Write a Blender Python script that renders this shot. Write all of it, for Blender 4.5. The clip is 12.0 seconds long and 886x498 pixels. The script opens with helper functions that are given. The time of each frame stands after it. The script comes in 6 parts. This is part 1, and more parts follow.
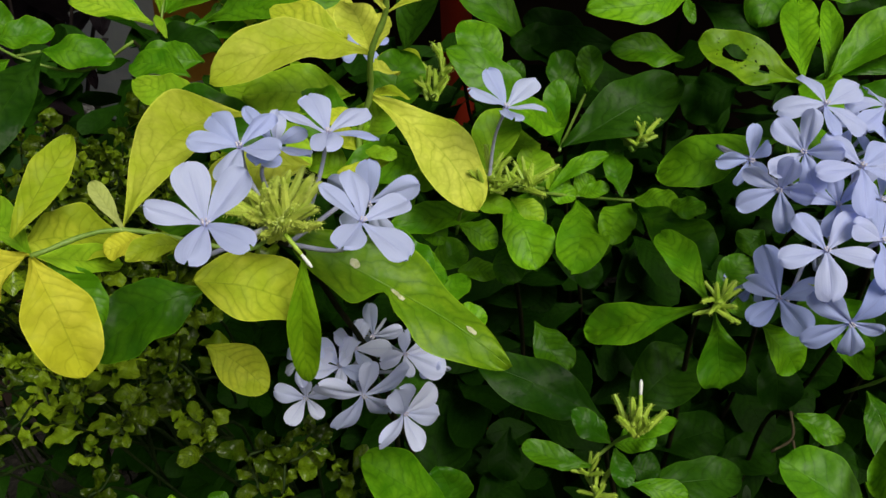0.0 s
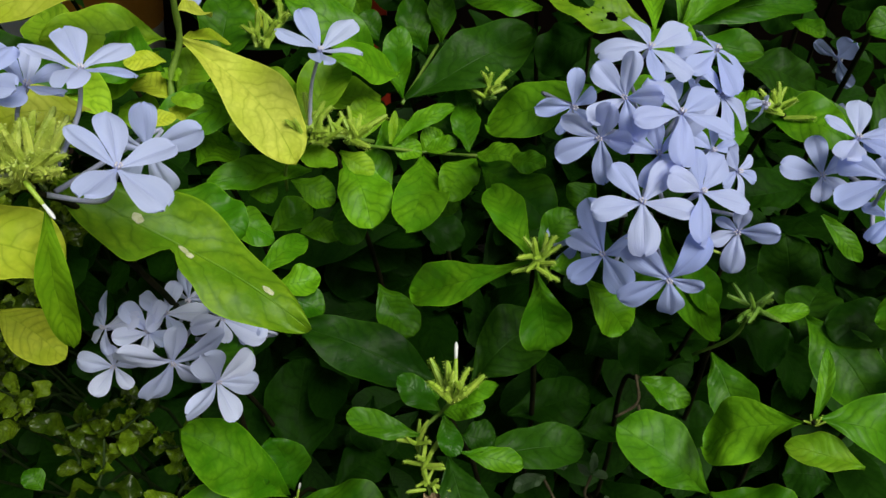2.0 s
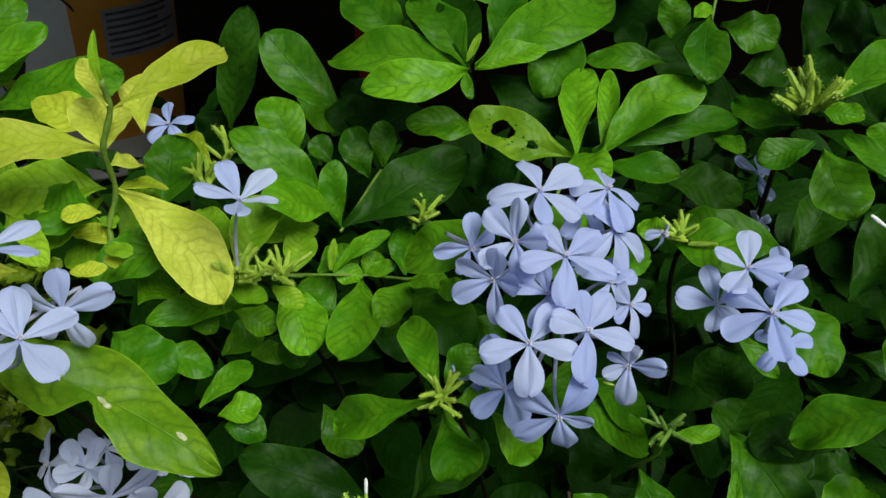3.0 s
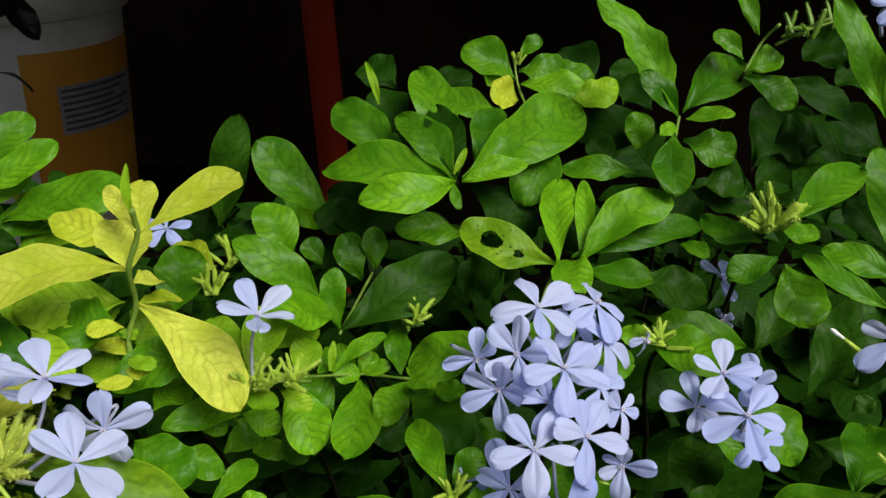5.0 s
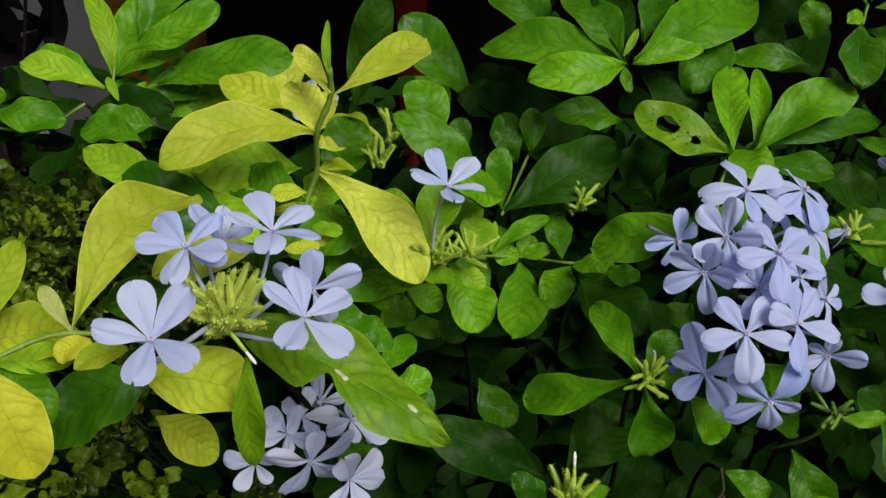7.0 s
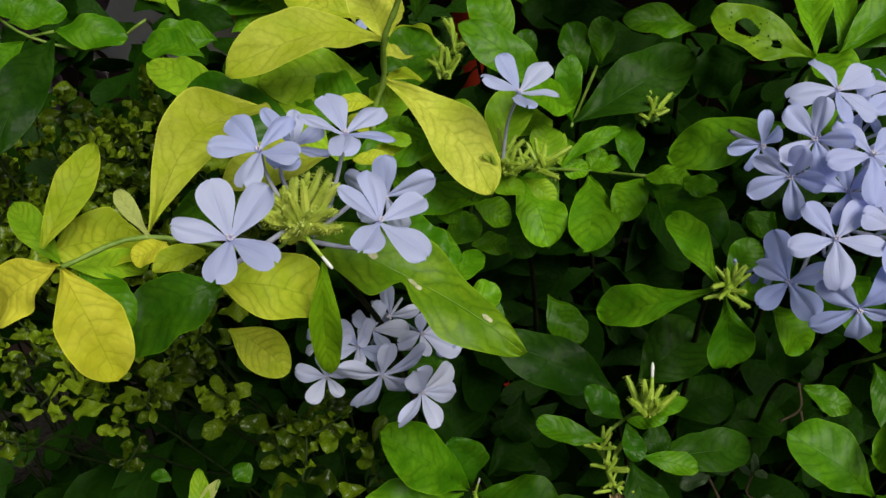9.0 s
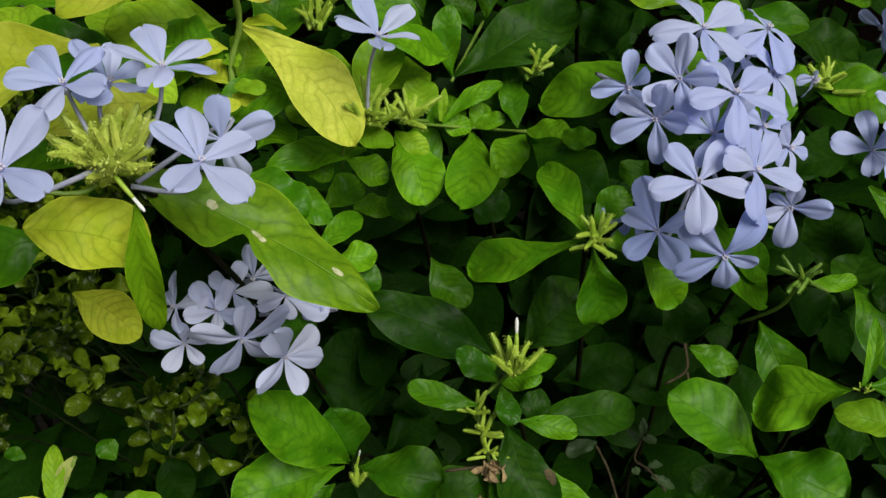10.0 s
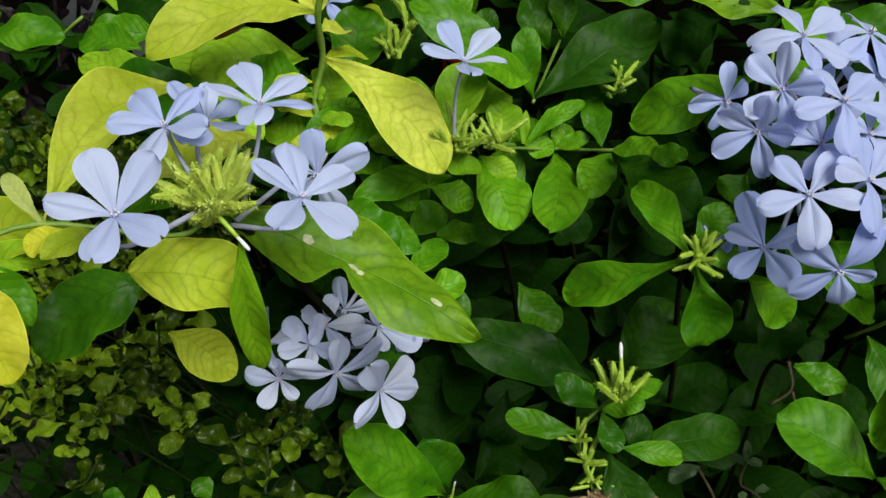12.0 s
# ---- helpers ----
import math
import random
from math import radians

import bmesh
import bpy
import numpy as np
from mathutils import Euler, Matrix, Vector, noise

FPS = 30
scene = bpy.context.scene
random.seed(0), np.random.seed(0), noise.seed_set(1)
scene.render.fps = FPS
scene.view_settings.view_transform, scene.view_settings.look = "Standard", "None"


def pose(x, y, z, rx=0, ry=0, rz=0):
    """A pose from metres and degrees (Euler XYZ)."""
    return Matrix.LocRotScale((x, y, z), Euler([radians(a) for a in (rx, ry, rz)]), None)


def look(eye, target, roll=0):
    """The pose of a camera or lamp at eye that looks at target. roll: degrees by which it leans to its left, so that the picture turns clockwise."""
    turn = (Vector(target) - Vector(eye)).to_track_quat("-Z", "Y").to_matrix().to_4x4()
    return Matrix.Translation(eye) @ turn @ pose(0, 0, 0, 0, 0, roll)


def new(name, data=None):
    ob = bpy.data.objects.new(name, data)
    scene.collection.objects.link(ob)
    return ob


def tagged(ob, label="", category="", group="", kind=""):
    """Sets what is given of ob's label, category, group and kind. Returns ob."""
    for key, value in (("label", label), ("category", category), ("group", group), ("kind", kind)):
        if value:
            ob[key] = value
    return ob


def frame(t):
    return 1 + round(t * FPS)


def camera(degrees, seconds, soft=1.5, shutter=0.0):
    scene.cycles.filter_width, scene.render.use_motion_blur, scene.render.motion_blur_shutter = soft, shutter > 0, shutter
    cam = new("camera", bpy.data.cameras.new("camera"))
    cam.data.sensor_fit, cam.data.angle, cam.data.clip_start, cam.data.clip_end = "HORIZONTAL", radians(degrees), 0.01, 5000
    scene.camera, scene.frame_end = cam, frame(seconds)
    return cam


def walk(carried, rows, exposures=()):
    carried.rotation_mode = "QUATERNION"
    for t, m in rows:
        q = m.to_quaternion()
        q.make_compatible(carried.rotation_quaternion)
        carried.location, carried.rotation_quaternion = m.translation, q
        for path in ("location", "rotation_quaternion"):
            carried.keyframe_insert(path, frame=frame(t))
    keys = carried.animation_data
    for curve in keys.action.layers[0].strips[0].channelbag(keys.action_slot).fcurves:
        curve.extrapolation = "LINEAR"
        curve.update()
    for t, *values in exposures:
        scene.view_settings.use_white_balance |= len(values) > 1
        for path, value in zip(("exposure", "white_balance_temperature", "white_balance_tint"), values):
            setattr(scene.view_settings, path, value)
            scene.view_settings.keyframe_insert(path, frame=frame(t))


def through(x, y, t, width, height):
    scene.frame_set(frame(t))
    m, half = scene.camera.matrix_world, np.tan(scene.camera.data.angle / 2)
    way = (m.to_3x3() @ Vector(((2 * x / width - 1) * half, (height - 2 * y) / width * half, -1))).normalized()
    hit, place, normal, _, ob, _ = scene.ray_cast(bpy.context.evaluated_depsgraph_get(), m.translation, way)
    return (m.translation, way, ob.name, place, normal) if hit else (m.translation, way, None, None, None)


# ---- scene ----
cam = camera(50.4, 12.0)
PATH = [
    (0, (0.0645, 0.0464, 1.0026), (0.0220, 1.7866, 0.0177), 0.22),
    (0.5, (0.0809, 0.0452, 1.0110), (-0.0135, 1.8106, 0.0757), -1.13),
    (1, (0.0779, 0.0457, 0.9998), (0.0963, 1.8022, 0.0437), 2.14),
    (1.5, (0.0877, 0.0565, 1.0000), (0.1773, 1.7874, 0.0019), 3.40),
    (2, (0.1022, 0.0609, 0.9894), (0.1752, 1.7716, -0.0441), 1.93),
    (2.5, (0.1129, 0.0648, 0.9933), (0.1745, 1.8024, 0.0051), 0.41),
    (3, (0.1395, 0.0594, 1.0145), (0.1233, 1.8356, 0.0954), -1.46),
    (3.2, (0.1409, 0.0568, 1.0128), (0.1810, 1.8524, 0.1329), 0.01),
    (4.8, (0.1233, 0.0473, 1.0359), (0.2205, 1.8576, 0.1913), -0.50),
    (5, (0.1201, 0.0437, 1.0417), (0.2323, 1.8691, 0.2321), -0.40),
    (5.5, (0.1194, 0.0444, 1.0318), (0.2711, 1.7916, 0.0703), 0.33),
    (6, (0.1127, 0.0540, 1.0218), (0.2795, 1.7610, -0.0070), 0.71),
    (6.5, (0.0903, 0.0540, 1.0218), (0.1660, 1.7218, -0.0794), -0.85),
    (7, (0.0698, 0.0479, 1.0282), (0.1100, 1.7895, 0.0456), 1.44),
    (7.2, (0.0665, 0.0464, 1.0249), (0.0878, 1.7740, 0.0175), 0.70),
    (8.8, (0.0539, 0.0478, 1.0264), (-0.0158, 1.7337, -0.0473), -1.46),
    (9, (0.0629, 0.0494, 1.0181), (0.0005, 1.7185, -0.0820), -0.84),
    (9.5, (0.0804, 0.0560, 1.0049), (0.1200, 1.7458, -0.0643), 1.75),
    (10, (0.0914, 0.0564, 0.9990), (0.1189, 1.7203, -0.1105), 0.22),
    (10.5, (0.0917, 0.0610, 0.9872), (0.0810, 1.7322, -0.1114), 0.54),
    (11, (0.0944, 0.0613, 0.9820), (0.0674, 1.7186, -0.1372), 0.80),
    (11.5, (0.0917, 0.0646, 0.9850), (0.0468, 1.6718, -0.2044), -2.24),
    (12, (0.0800, 0.0616, 0.9981), (-0.0072, 1.7496, -0.0710), -4.21),
]
walk(cam, [(t, look(eye, target, roll)) for t, eye, target, roll in PATH], [(0.0, -0.1, 6650, 4), (1.0, -0.03, 6500, 4), (1.5, -0.12, 6450, 3), (2.0, -0.06, 6350, 1), (2.5, 0.02, 6300, 0), (3.0, -0.1, 6150, -3),
    (5.0, 0.15, 6550, 4), (7.0, -0.12, 6500, 4), (9.0, -0.2, 6650, 5), (10.0, -0.12, 6550, 3), (11.0, 0.14, 6400, 0), (11.5, 0.2, 6400, -1), (12.0, 0.06, 6350, -1)])

# ---- light: hazy daylight from the front and the right, dark shelter behind the hedge ----
world = bpy.data.worlds.new("sky")
scene.world = world
world.use_nodes = True
wn = world.node_tree
sky = wn.nodes.new("ShaderNodeTexSky")
sky.sky_type = 'NISHITA'
sky.sun_disc = False
sky.sun_elevation = radians(49)
sky.air_density = 1.2
sky.dust_density = 6.0
sky.ozone_density = 0.5
sky.sun_rotation = radians(146)
wn.links.new(sky.outputs[0], wn.nodes["Background"].inputs[0])
wn.nodes["Background"].inputs[1].default_value = 0.05
sun = new("sun", bpy.data.lights.new("sun", 'SUN'))
sun.data.energy = 4.0
sun.data.angle = radians(30)
sun.data.color = (1.0, 0.97, 0.89)
sun.matrix_world = look((0.88, -0.88, 2.46), (0.1, 0.3, 0.85))


# ---- materials ----
def nodes_of(name):
    m = bpy.data.materials.new(name)
    m.use_nodes = True
    t = m.node_tree
    return m, t, t.nodes["Principled BSDF"], t.nodes["Material Output"]


def mathn(t, op, a, b=None, clamp=False):
    n = t.nodes.new("ShaderNodeMath")
    n.operation = op
    n.use_clamp = clamp
    for i, v in enumerate((a, b)):
        if v is None:
            continue
        if isinstance(v, (int, float)):
            n.inputs[i].default_value = v
        else:
            t.links.new(v, n.inputs[i])
    return n.outputs[0]


def mixn(t, fac, a, b):
    n = t.nodes.new("ShaderNodeMix")
    n.data_type = 'RGBA'
    for sock, v in ((n.inputs[0], fac), (n.inputs[6], a), (n.inputs[7], b)):
        if isinstance(v, (int, float)):
            sock.default_value = v
        elif isinstance(v, tuple):
            sock.default_value = (*v, 1)
        else:
            t.links.new(v, sock)
    return n.outputs[2]


def noisen(t, scale, detail=3.0, vec=None):
    n = t.nodes.new("ShaderNodeTexNoise")
    n.inputs["Scale"].default_value = scale
    n.inputs["Detail"].default_value = detail
    if vec is None:
        c = t.nodes.new("ShaderNodeNewGeometry")
        vec = c.outputs["Position"]
    t.links.new(vec, n.inputs["Vector"])
    return n.outputs["Fac"]


def rampn(t, v, lo, hi):
    n = t.nodes.new("ShaderNodeMapRange")
    n.interpolation_type = 'SMOOTHSTEP'
    t.links.new(v, n.inputs[0])
    n.inputs[1].default_value, n.inputs[2].default_value = lo, hi
    return n.outputs[0]


def bumpn(t, height, strength, distance, bsdf):
    n = t.nodes.new("ShaderNodeBump")
    n.inputs["Strength"].default_value = strength
    n.inputs["Distance"].default_value = distance
    t.links.new(height, n.inputs["Height"])
    t.links.new(n.outputs[0], bsdf.inputs["Normal"])
    return n.outputs[0]


def translucent(t, bsdf, out, colour, amount, normal=None):
    tr = t.nodes.new("ShaderNodeBsdfTranslucent")
    mx = t.nodes.new("ShaderNodeMixShader")
    t.links.new(colour, tr.inputs[0])
    if normal is not None:
        t.links.new(normal, tr.inputs[1])
    mx.inputs[0].default_value = amount
    t.links.new(bsdf.outputs[0], mx.inputs[1])
    t.links.new(tr.outputs[0], mx.inputs[2])
    t.links.new(mx.outputs[0], out.inputs[0])


def vor2(t, geo, scale):
    n = t.nodes.new("ShaderNodeTexVoronoi")
    n.inputs["Scale"].default_value = scale
    t.links.new(geo.outputs["Position"], n.inputs["Vector"])
    return n.outputs["Distance"]


def leaf_material(name, base, patch, vein, rough=0.40, through=0.3, gloss=0.16, mottle=0.22, vary=0.3, speck=0.0):
    """A leaf blade: midrib and arching side veins along its own length, soft blotches, a pale margin."""
    m, t, b, out = nodes_of(name)
    uv = t.nodes.new("ShaderNodeUVMap")
    sep = t.nodes.new("ShaderNodeSeparateXYZ")
    t.links.new(uv.outputs[0], sep.inputs[0])
    across = mathn(t, 'ABSOLUTE', mathn(t, 'SUBTRACT', sep.outputs[0], 0.5))
    info = t.nodes.new("ShaderNodeObjectInfo")
    geo = t.nodes.new("ShaderNodeNewGeometry")
    wob = noisen(t, 120.0, 2.0)
    rib = mathn(t, 'SUBTRACT', 1.0, rampn(t, across, 0.004, 0.020))
    # side veins leave the midrib, alternate on its two halves and bend towards the tip
    half = mathn(t, 'MULTIPLY', mathn(t, 'GREATER_THAN', sep.outputs[0], 0.5), 0.45)
    arch = mathn(t, 'MULTIPLY', mathn(t, 'POWER', across, 1.5), 5.2)
    turn = mathn(t, 'SUBTRACT', mathn(t, 'MULTIPLY', sep.outputs[1], 8.0), arch)
    turn = mathn(t, 'ADD', mathn(t, 'ADD', turn, half), mathn(t, 'MULTIPLY', wob, 1.9))
    saw = mathn(t, 'ABSOLUTE', mathn(t, 'SUBTRACT', mathn(t, 'FRACT', turn), 0.5))
    side = mathn(t, 'SUBTRACT', 1.0, rampn(t, saw, 0.0, 0.10))
    side = mathn(t, 'MULTIPLY', side, mathn(t, 'SUBTRACT', 1.0, rampn(t, across, 0.30, 0.47)))
    big = noisen(t, 95.0, 3.0)
    fine = noisen(t, 420.0, 3.0)
    blot = mathn(t, 'ADD', mathn(t, 'MULTIPLY', rampn(t, big, 0.30, 0.72), 0.75), mathn(t, 'MULTIPLY', mathn(t, 'SUBTRACT', fine, 0.5), 0.5), True)
    blot = mathn(t, 'ADD', blot, mathn(t, 'MULTIPLY', mathn(t, 'SUBTRACT', info.outputs["Random"], 0.25), 0.7), True)
    col = mixn(t, blot, base, patch)
    vor = t.nodes.new("ShaderNodeTexVoronoi")
    vor.feature = 'DISTANCE_TO_EDGE'
    vor.inputs["Scale"].default_value = 300.0
    warp = t.nodes.new("ShaderNodeVectorMath")
    warp.operation = 'MULTIPLY_ADD'
    nz = t.nodes.new("ShaderNodeTexNoise")
    nz.inputs["Scale"].default_value = 350.0
    t.links.new(geo.outputs["Position"], nz.inputs["Vector"])
    t.links.new(nz.outputs["Color"], warp.inputs[0])
    warp.inputs[1].default_value = (0.004, 0.004, 0.004)
    t.links.new(geo.outputs["Position"], warp.inputs[2])
    t.links.new(warp.outputs[0], vor.inputs["Vector"])
    net = mathn(t, 'SUBTRACT', 1.0, rampn(t, vor.outputs["Distance"], 0.0, 0.22))
    deep = tuple(v * 0.60 for v in base)
    col = mixn(t, mathn(t, 'MULTIPLY', net, 0.20), col, deep)
    # the blade is a little deeper green beside the veins
    near = mathn(t, 'MULTIPLY', mathn(t, 'SUBTRACT', 1.0, rampn(t, saw, 0.02, 0.34)), mathn(t, 'MULTIPLY', rampn(t, big, 0.30, 0.65), mottle * 1.7))
    col = mixn(t, near, col, tuple(v * 0.66 for v in base))
    if speck:
        dots = mathn(t, 'SUBTRACT', 1.0, rampn(t, vor2(t, geo, 420.0), 0.10, 0.17))
        dots = mathn(t, 'MULTIPLY', dots, rampn(t, noisen(t, 90.0, 1.0), 0.50, 0.60))
        col = mixn(t, mathn(t, 'MULTIPLY', dots, speck), col, (0.03, 0.03, 0.01))
    col = mixn(t, mathn(t, 'MULTIPLY', side, 0.38), col, deep)
    col = mixn(t, mathn(t, 'MULTIPLY', rib, 0.3), col, vein)
    edge = rampn(t, across, 0.475, 0.497)
    col = mixn(t, mathn(t, 'MULTIPLY', edge, 0.4), col, tuple(min(1, v * 1.6) for v in patch))
    hsv = t.nodes.new("ShaderNodeHueSaturation")
    t.links.new(col, hsv.inputs["Color"])
    t.links.new(mathn(t, 'ADD', 1.0 - vary / 2, mathn(t, 'MULTIPLY', info.outputs["Random"], vary)), hsv.inputs["Value"])
    col = hsv.outputs[0]
    t.links.new(col, b.inputs["Base Color"])
    t.links.new(mathn(t, 'ADD', rough - 0.22, mathn(t, 'ADD', mathn(t, 'MULTIPLY', fine, 0.16), mathn(t, 'MULTIPLY', big, 0.28))), b.inputs["Roughness"])
    b.inputs["Specular IOR Level"].default_value = gloss
    # the blade swells between its sunken veins
    h = mathn(t, 'ADD', mathn(t, 'MULTIPLY', rampn(t, saw, 0.0, 0.45), 0.06), mathn(t, 'MULTIPLY', big, 1.3))
    h = mathn(t, 'SUBTRACT', h, mathn(t, 'MULTIPLY', rib, 0.12))
    h = mathn(t, 'SUBTRACT', h, mathn(t, 'MULTIPLY', net, 0.02))
    nrm = bumpn(t, h, 0.6, 0.0014, b)
    translucent(t, b, out, col, through, nrm)
    return m


YELLOW = leaf_material("leaf_yellow", (0.41, 0.50, 0.03), (0.58, 0.61, 0.09), (0.27, 0.39, 0.03), 0.52, 0.34, 0.09, 0.15)
GOLD = leaf_material("leaf_golden", (0.50, 0.52, 0.025), (0.64, 0.61, 0.06), (0.38, 0.43, 0.03), 0.52, 0.34, 0.09, 0.15)
CREAM = leaf_material("leaf_cream", (0.44, 0.50, 0.14), (0.52, 0.55, 0.20), (0.36, 0.43, 0.10), 0.52, 0.34, 0.09, 0.15)
OLIVE = leaf_material("leaf_olive", (0.31, 0.43, 0.018), (0.52, 0.57, 0.045), (0.22, 0.34, 0.02), 0.5, 0.34, 0.1, 0.22)
LIME = leaf_material("leaf_lime", (0.165, 0.36, 0.011), (0.31, 0.49, 0.024), (0.18, 0.33, 0.02), 0.46, 0.34, 0.12)
LIME2 = leaf_material("leaf_fresh_green", (0.058, 0.205, 0.004), (0.158, 0.360, 0.009), (0.085, 0.23, 0.010), 0.42, 0.30)
BITTEN = leaf_material("leaf_bitten_green", (0.080, 0.205, 0.005), (0.200, 0.340, 0.012), (0.095, 0.21, 0.010), 0.42, 0.30, 0.16, 0.3)
HOLED = leaf_material("leaf_holed_green", (0.14, 0.29, 0.008), (0.25, 0.41, 0.016), (0.12, 0.26, 0.012), 0.43, 0.30, 0.16, 0.2, 0.3, 0.9)
SPRING = leaf_material("leaf_spring_green", (0.135, 0.31, 0.007), (0.26, 0.46, 0.012), (0.15, 0.31, 0.013), 0.44, 0.34)
GREEN = leaf_material("leaf_green", (0.032, 0.130, 0.003), (0.095, 0.245, 0.006), (0.05, 0.16, 0.007), 0.40, 0.28, 0.17)
# Old-leaf green, darkened further so the hedge's inner shade sits in the colour.
SHADEGREEN = leaf_material("leaf_shaded_green", (0.006, 0.026, 0.0012), (0.013, 0.046, 0.0025), (0.012, 0.040, 0.003), 0.5, 0.06, 0.045)
FERN = leaf_material("leaf_fern_green", (0.045, 0.165, 0.005), (0.105, 0.275, 0.008), (0.07, 0.20, 0.010), 0.42, 0.28, 0.16)
# Dark older-leaf green, lowered again to stand for shade on deep-lying leaves.
DARK = leaf_material("leaf_half_shaded_green", (0.009, 0.040, 0.002), (0.026, 0.078, 0.004), (0.026, 0.078, 0.005), 0.42, 0.18, 0.08)
SMALL = leaf_material("small_leaf", (0.030, 0.066, 0.002), (0.120, 0.180, 0.007), (0.05, 0.09, 0.005), 0.30, 0.26, 0.26, 0.3, 1.1)
SMALLY = leaf_material("small_leaf_yellow", (0.15, 0.26, 0.008), (0.27, 0.37, 0.018), (0.16, 0.25, 0.014), 0.42, 0.3, 0.18)
GREY = leaf_material("leaf_grey_green", (0.03, 0.06, 0.022), (0.06, 0.10, 0.04), (0.10, 0.14, 0.07), 0.45, 0.15, 0.15)


def petal_material(name, pale, deep):
    m, t, b, out = nodes_of(name)
    uv = t.nodes.new("ShaderNodeUVMap")
    sep = t.nodes.new("ShaderNodeSeparateXYZ")
    t.links.new(uv.outputs[0], sep.inputs[0])
    across = mathn(t, 'ABSOLUTE', mathn(t, 'SUBTRACT', sep.outputs[0], 0.5))
    info = t.nodes.new("ShaderNodeObjectInfo")
    line = mathn(t, 'SUBTRACT', 1.0, rampn(t, across, 0.008, 0.03))
    line = mathn(t, 'MULTIPLY', line, mathn(t, 'SUBTRACT', 1.0, rampn(t, sep.outputs[1], 0.55, 0.95)))
    streak = t.nodes.new("ShaderNodeTexNoise")
    mp = t.nodes.new("ShaderNodeMapping")
    mp.inputs["Scale"].default_value = (26.0, 2.2, 1.0)
    t.links.new(uv.outputs[0], mp.inputs[0])
    t.links.new(mp.outputs[0], streak.inputs["Vector"])
    streak.inputs["Scale"].default_value = 1.0
    col = mixn(t, info.outputs["Random"], pale, deep)
    col = mixn(t, mathn(t, 'MULTIPLY', rampn(t, streak.outputs["Fac"], 0.45, 0.75), 0.25), col, tuple(v * 0.92 for v in deep))
    col = mixn(t, mathn(t, 'MULTIPLY', line, 0.35), col, (0.36, 0.38, 0.76))
    t.links.new(col, b.inputs["Base Color"])
    b.inputs["Roughness"].default_value = 0.6
    b.inputs["Specular IOR Level"].default_value = 0.25
    h = mathn(t, 'SUBTRACT', mathn(t, 'MULTIPLY', streak.outputs["Fac"], 0.5), line)
    nrm = bumpn(t, h, 0.35, 0.0005, b)
    translucent(t, b, out, col, 0.40, nrm)
    return m


def plain_material(name, a, c, scale, rough=0.6, spec=0.4, bump=0.3, depth=0.001, metal=0.0):
    m, t, b, out = nodes_of(name)
    n1 = noisen(t, scale, 4.0)
    n2 = noisen(t, scale * 7.3, 4.0)
    col = mixn(t, rampn(t, mathn(t, 'ADD', mathn(t, 'MULTIPLY', n1, 0.7), mathn(t, 'MULTIPLY', n2, 0.3)), 0.35, 0.65), a, c)
    t.links.new(col, b.inputs["Base Color"])
    t.links.new(mathn(t, 'ADD', rough - 0.1, mathn(t, 'MULTIPLY', n2, 0.2)), b.inputs["Roughness"])
    b.inputs["Specular IOR Level"].default_value = spec
    b.inputs["Metallic"].default_value = metal
    bumpn(t, n2, bump, depth, b)
    return m


PETAL = [petal_material("petal_pale_blue", (0.56, 0.60, 0.90), (0.43, 0.49, 0.88)),
         # Second tone: a deeper blue that paints in the shade of flowers above.
         petal_material("petal_shaded_blue", (0.48, 0.54, 0.92), (0.38, 0.45, 0.88)),
         petal_material("petal_faded_lilac", (0.70, 0.72, 0.96), (0.58, 0.63, 0.95))]
TUBE = plain_material("flower_tube", (0.30, 0.30, 0.46), (0.38, 0.40, 0.50), 300, 0.55)
STAMEN = plain_material("stamen", (0.55, 0.5, 0.62), (0.62, 0.58, 0.7), 300)
CALYX = {LIME: plain_material("calyx_lime", (0.28, 0.37, 0.04), (0.42, 0.48, 0.08), 300, 0.4),
         LIME2: plain_material("calyx_green", (0.22, 0.35, 0.025), (0.36, 0.48, 0.06), 300, 0.4),
         GREEN: plain_material("calyx_dark_green", (0.09, 0.19, 0.02), (0.15, 0.26, 0.03), 300, 0.4)}
STEM = plain_material("green_stem", (0.10, 0.19, 0.02), (0.18, 0.27, 0.04), 120, 0.5)
# Next two: stem colours darkened to carry the shade between the leaves.
SHADY = plain_material("shaded_green_stem", (0.015, 0.028, 0.008), (0.03, 0.05, 0.012), 120, 0.7, 0.1)
WOODY = plain_material("shaded_brown_stem", (0.009, 0.012, 0.005), (0.024, 0.022, 0.010), 90, 0.9, 0.03)
DRY = plain_material("dry_brown", (0.12, 0.07, 0.03), (0.34, 0.25, 0.13), 200, 0.8)
DRYTWIG = plain_material("dry_twig", (0.03, 0.024, 0.014), (0.075, 0.06, 0.035), 200, 0.85, 0.1)
SCAR = plain_material("leaf_scar", (0.30, 0.32, 0.16), (0.48, 0.48, 0.32), 500, 0.8)
BROWNSPOT = plain_material("brown_patch", (0.05, 0.04, 0.02), (0.09, 0.07, 0.03), 300, 0.8)
BUDTIP = plain_material("white_bud_tip", (0.62, 0.62, 0.60), (0.74, 0.74, 0.76), 400, 0.6)
SOIL = plain_material("dark_soil", (0.010, 0.009, 0.007), (0.022, 0.019, 0.016), 9, 0.95, 0.2, 1.0, 0.02)
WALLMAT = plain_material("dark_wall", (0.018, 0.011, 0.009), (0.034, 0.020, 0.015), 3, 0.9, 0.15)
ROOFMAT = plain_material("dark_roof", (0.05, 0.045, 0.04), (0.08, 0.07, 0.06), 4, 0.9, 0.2)
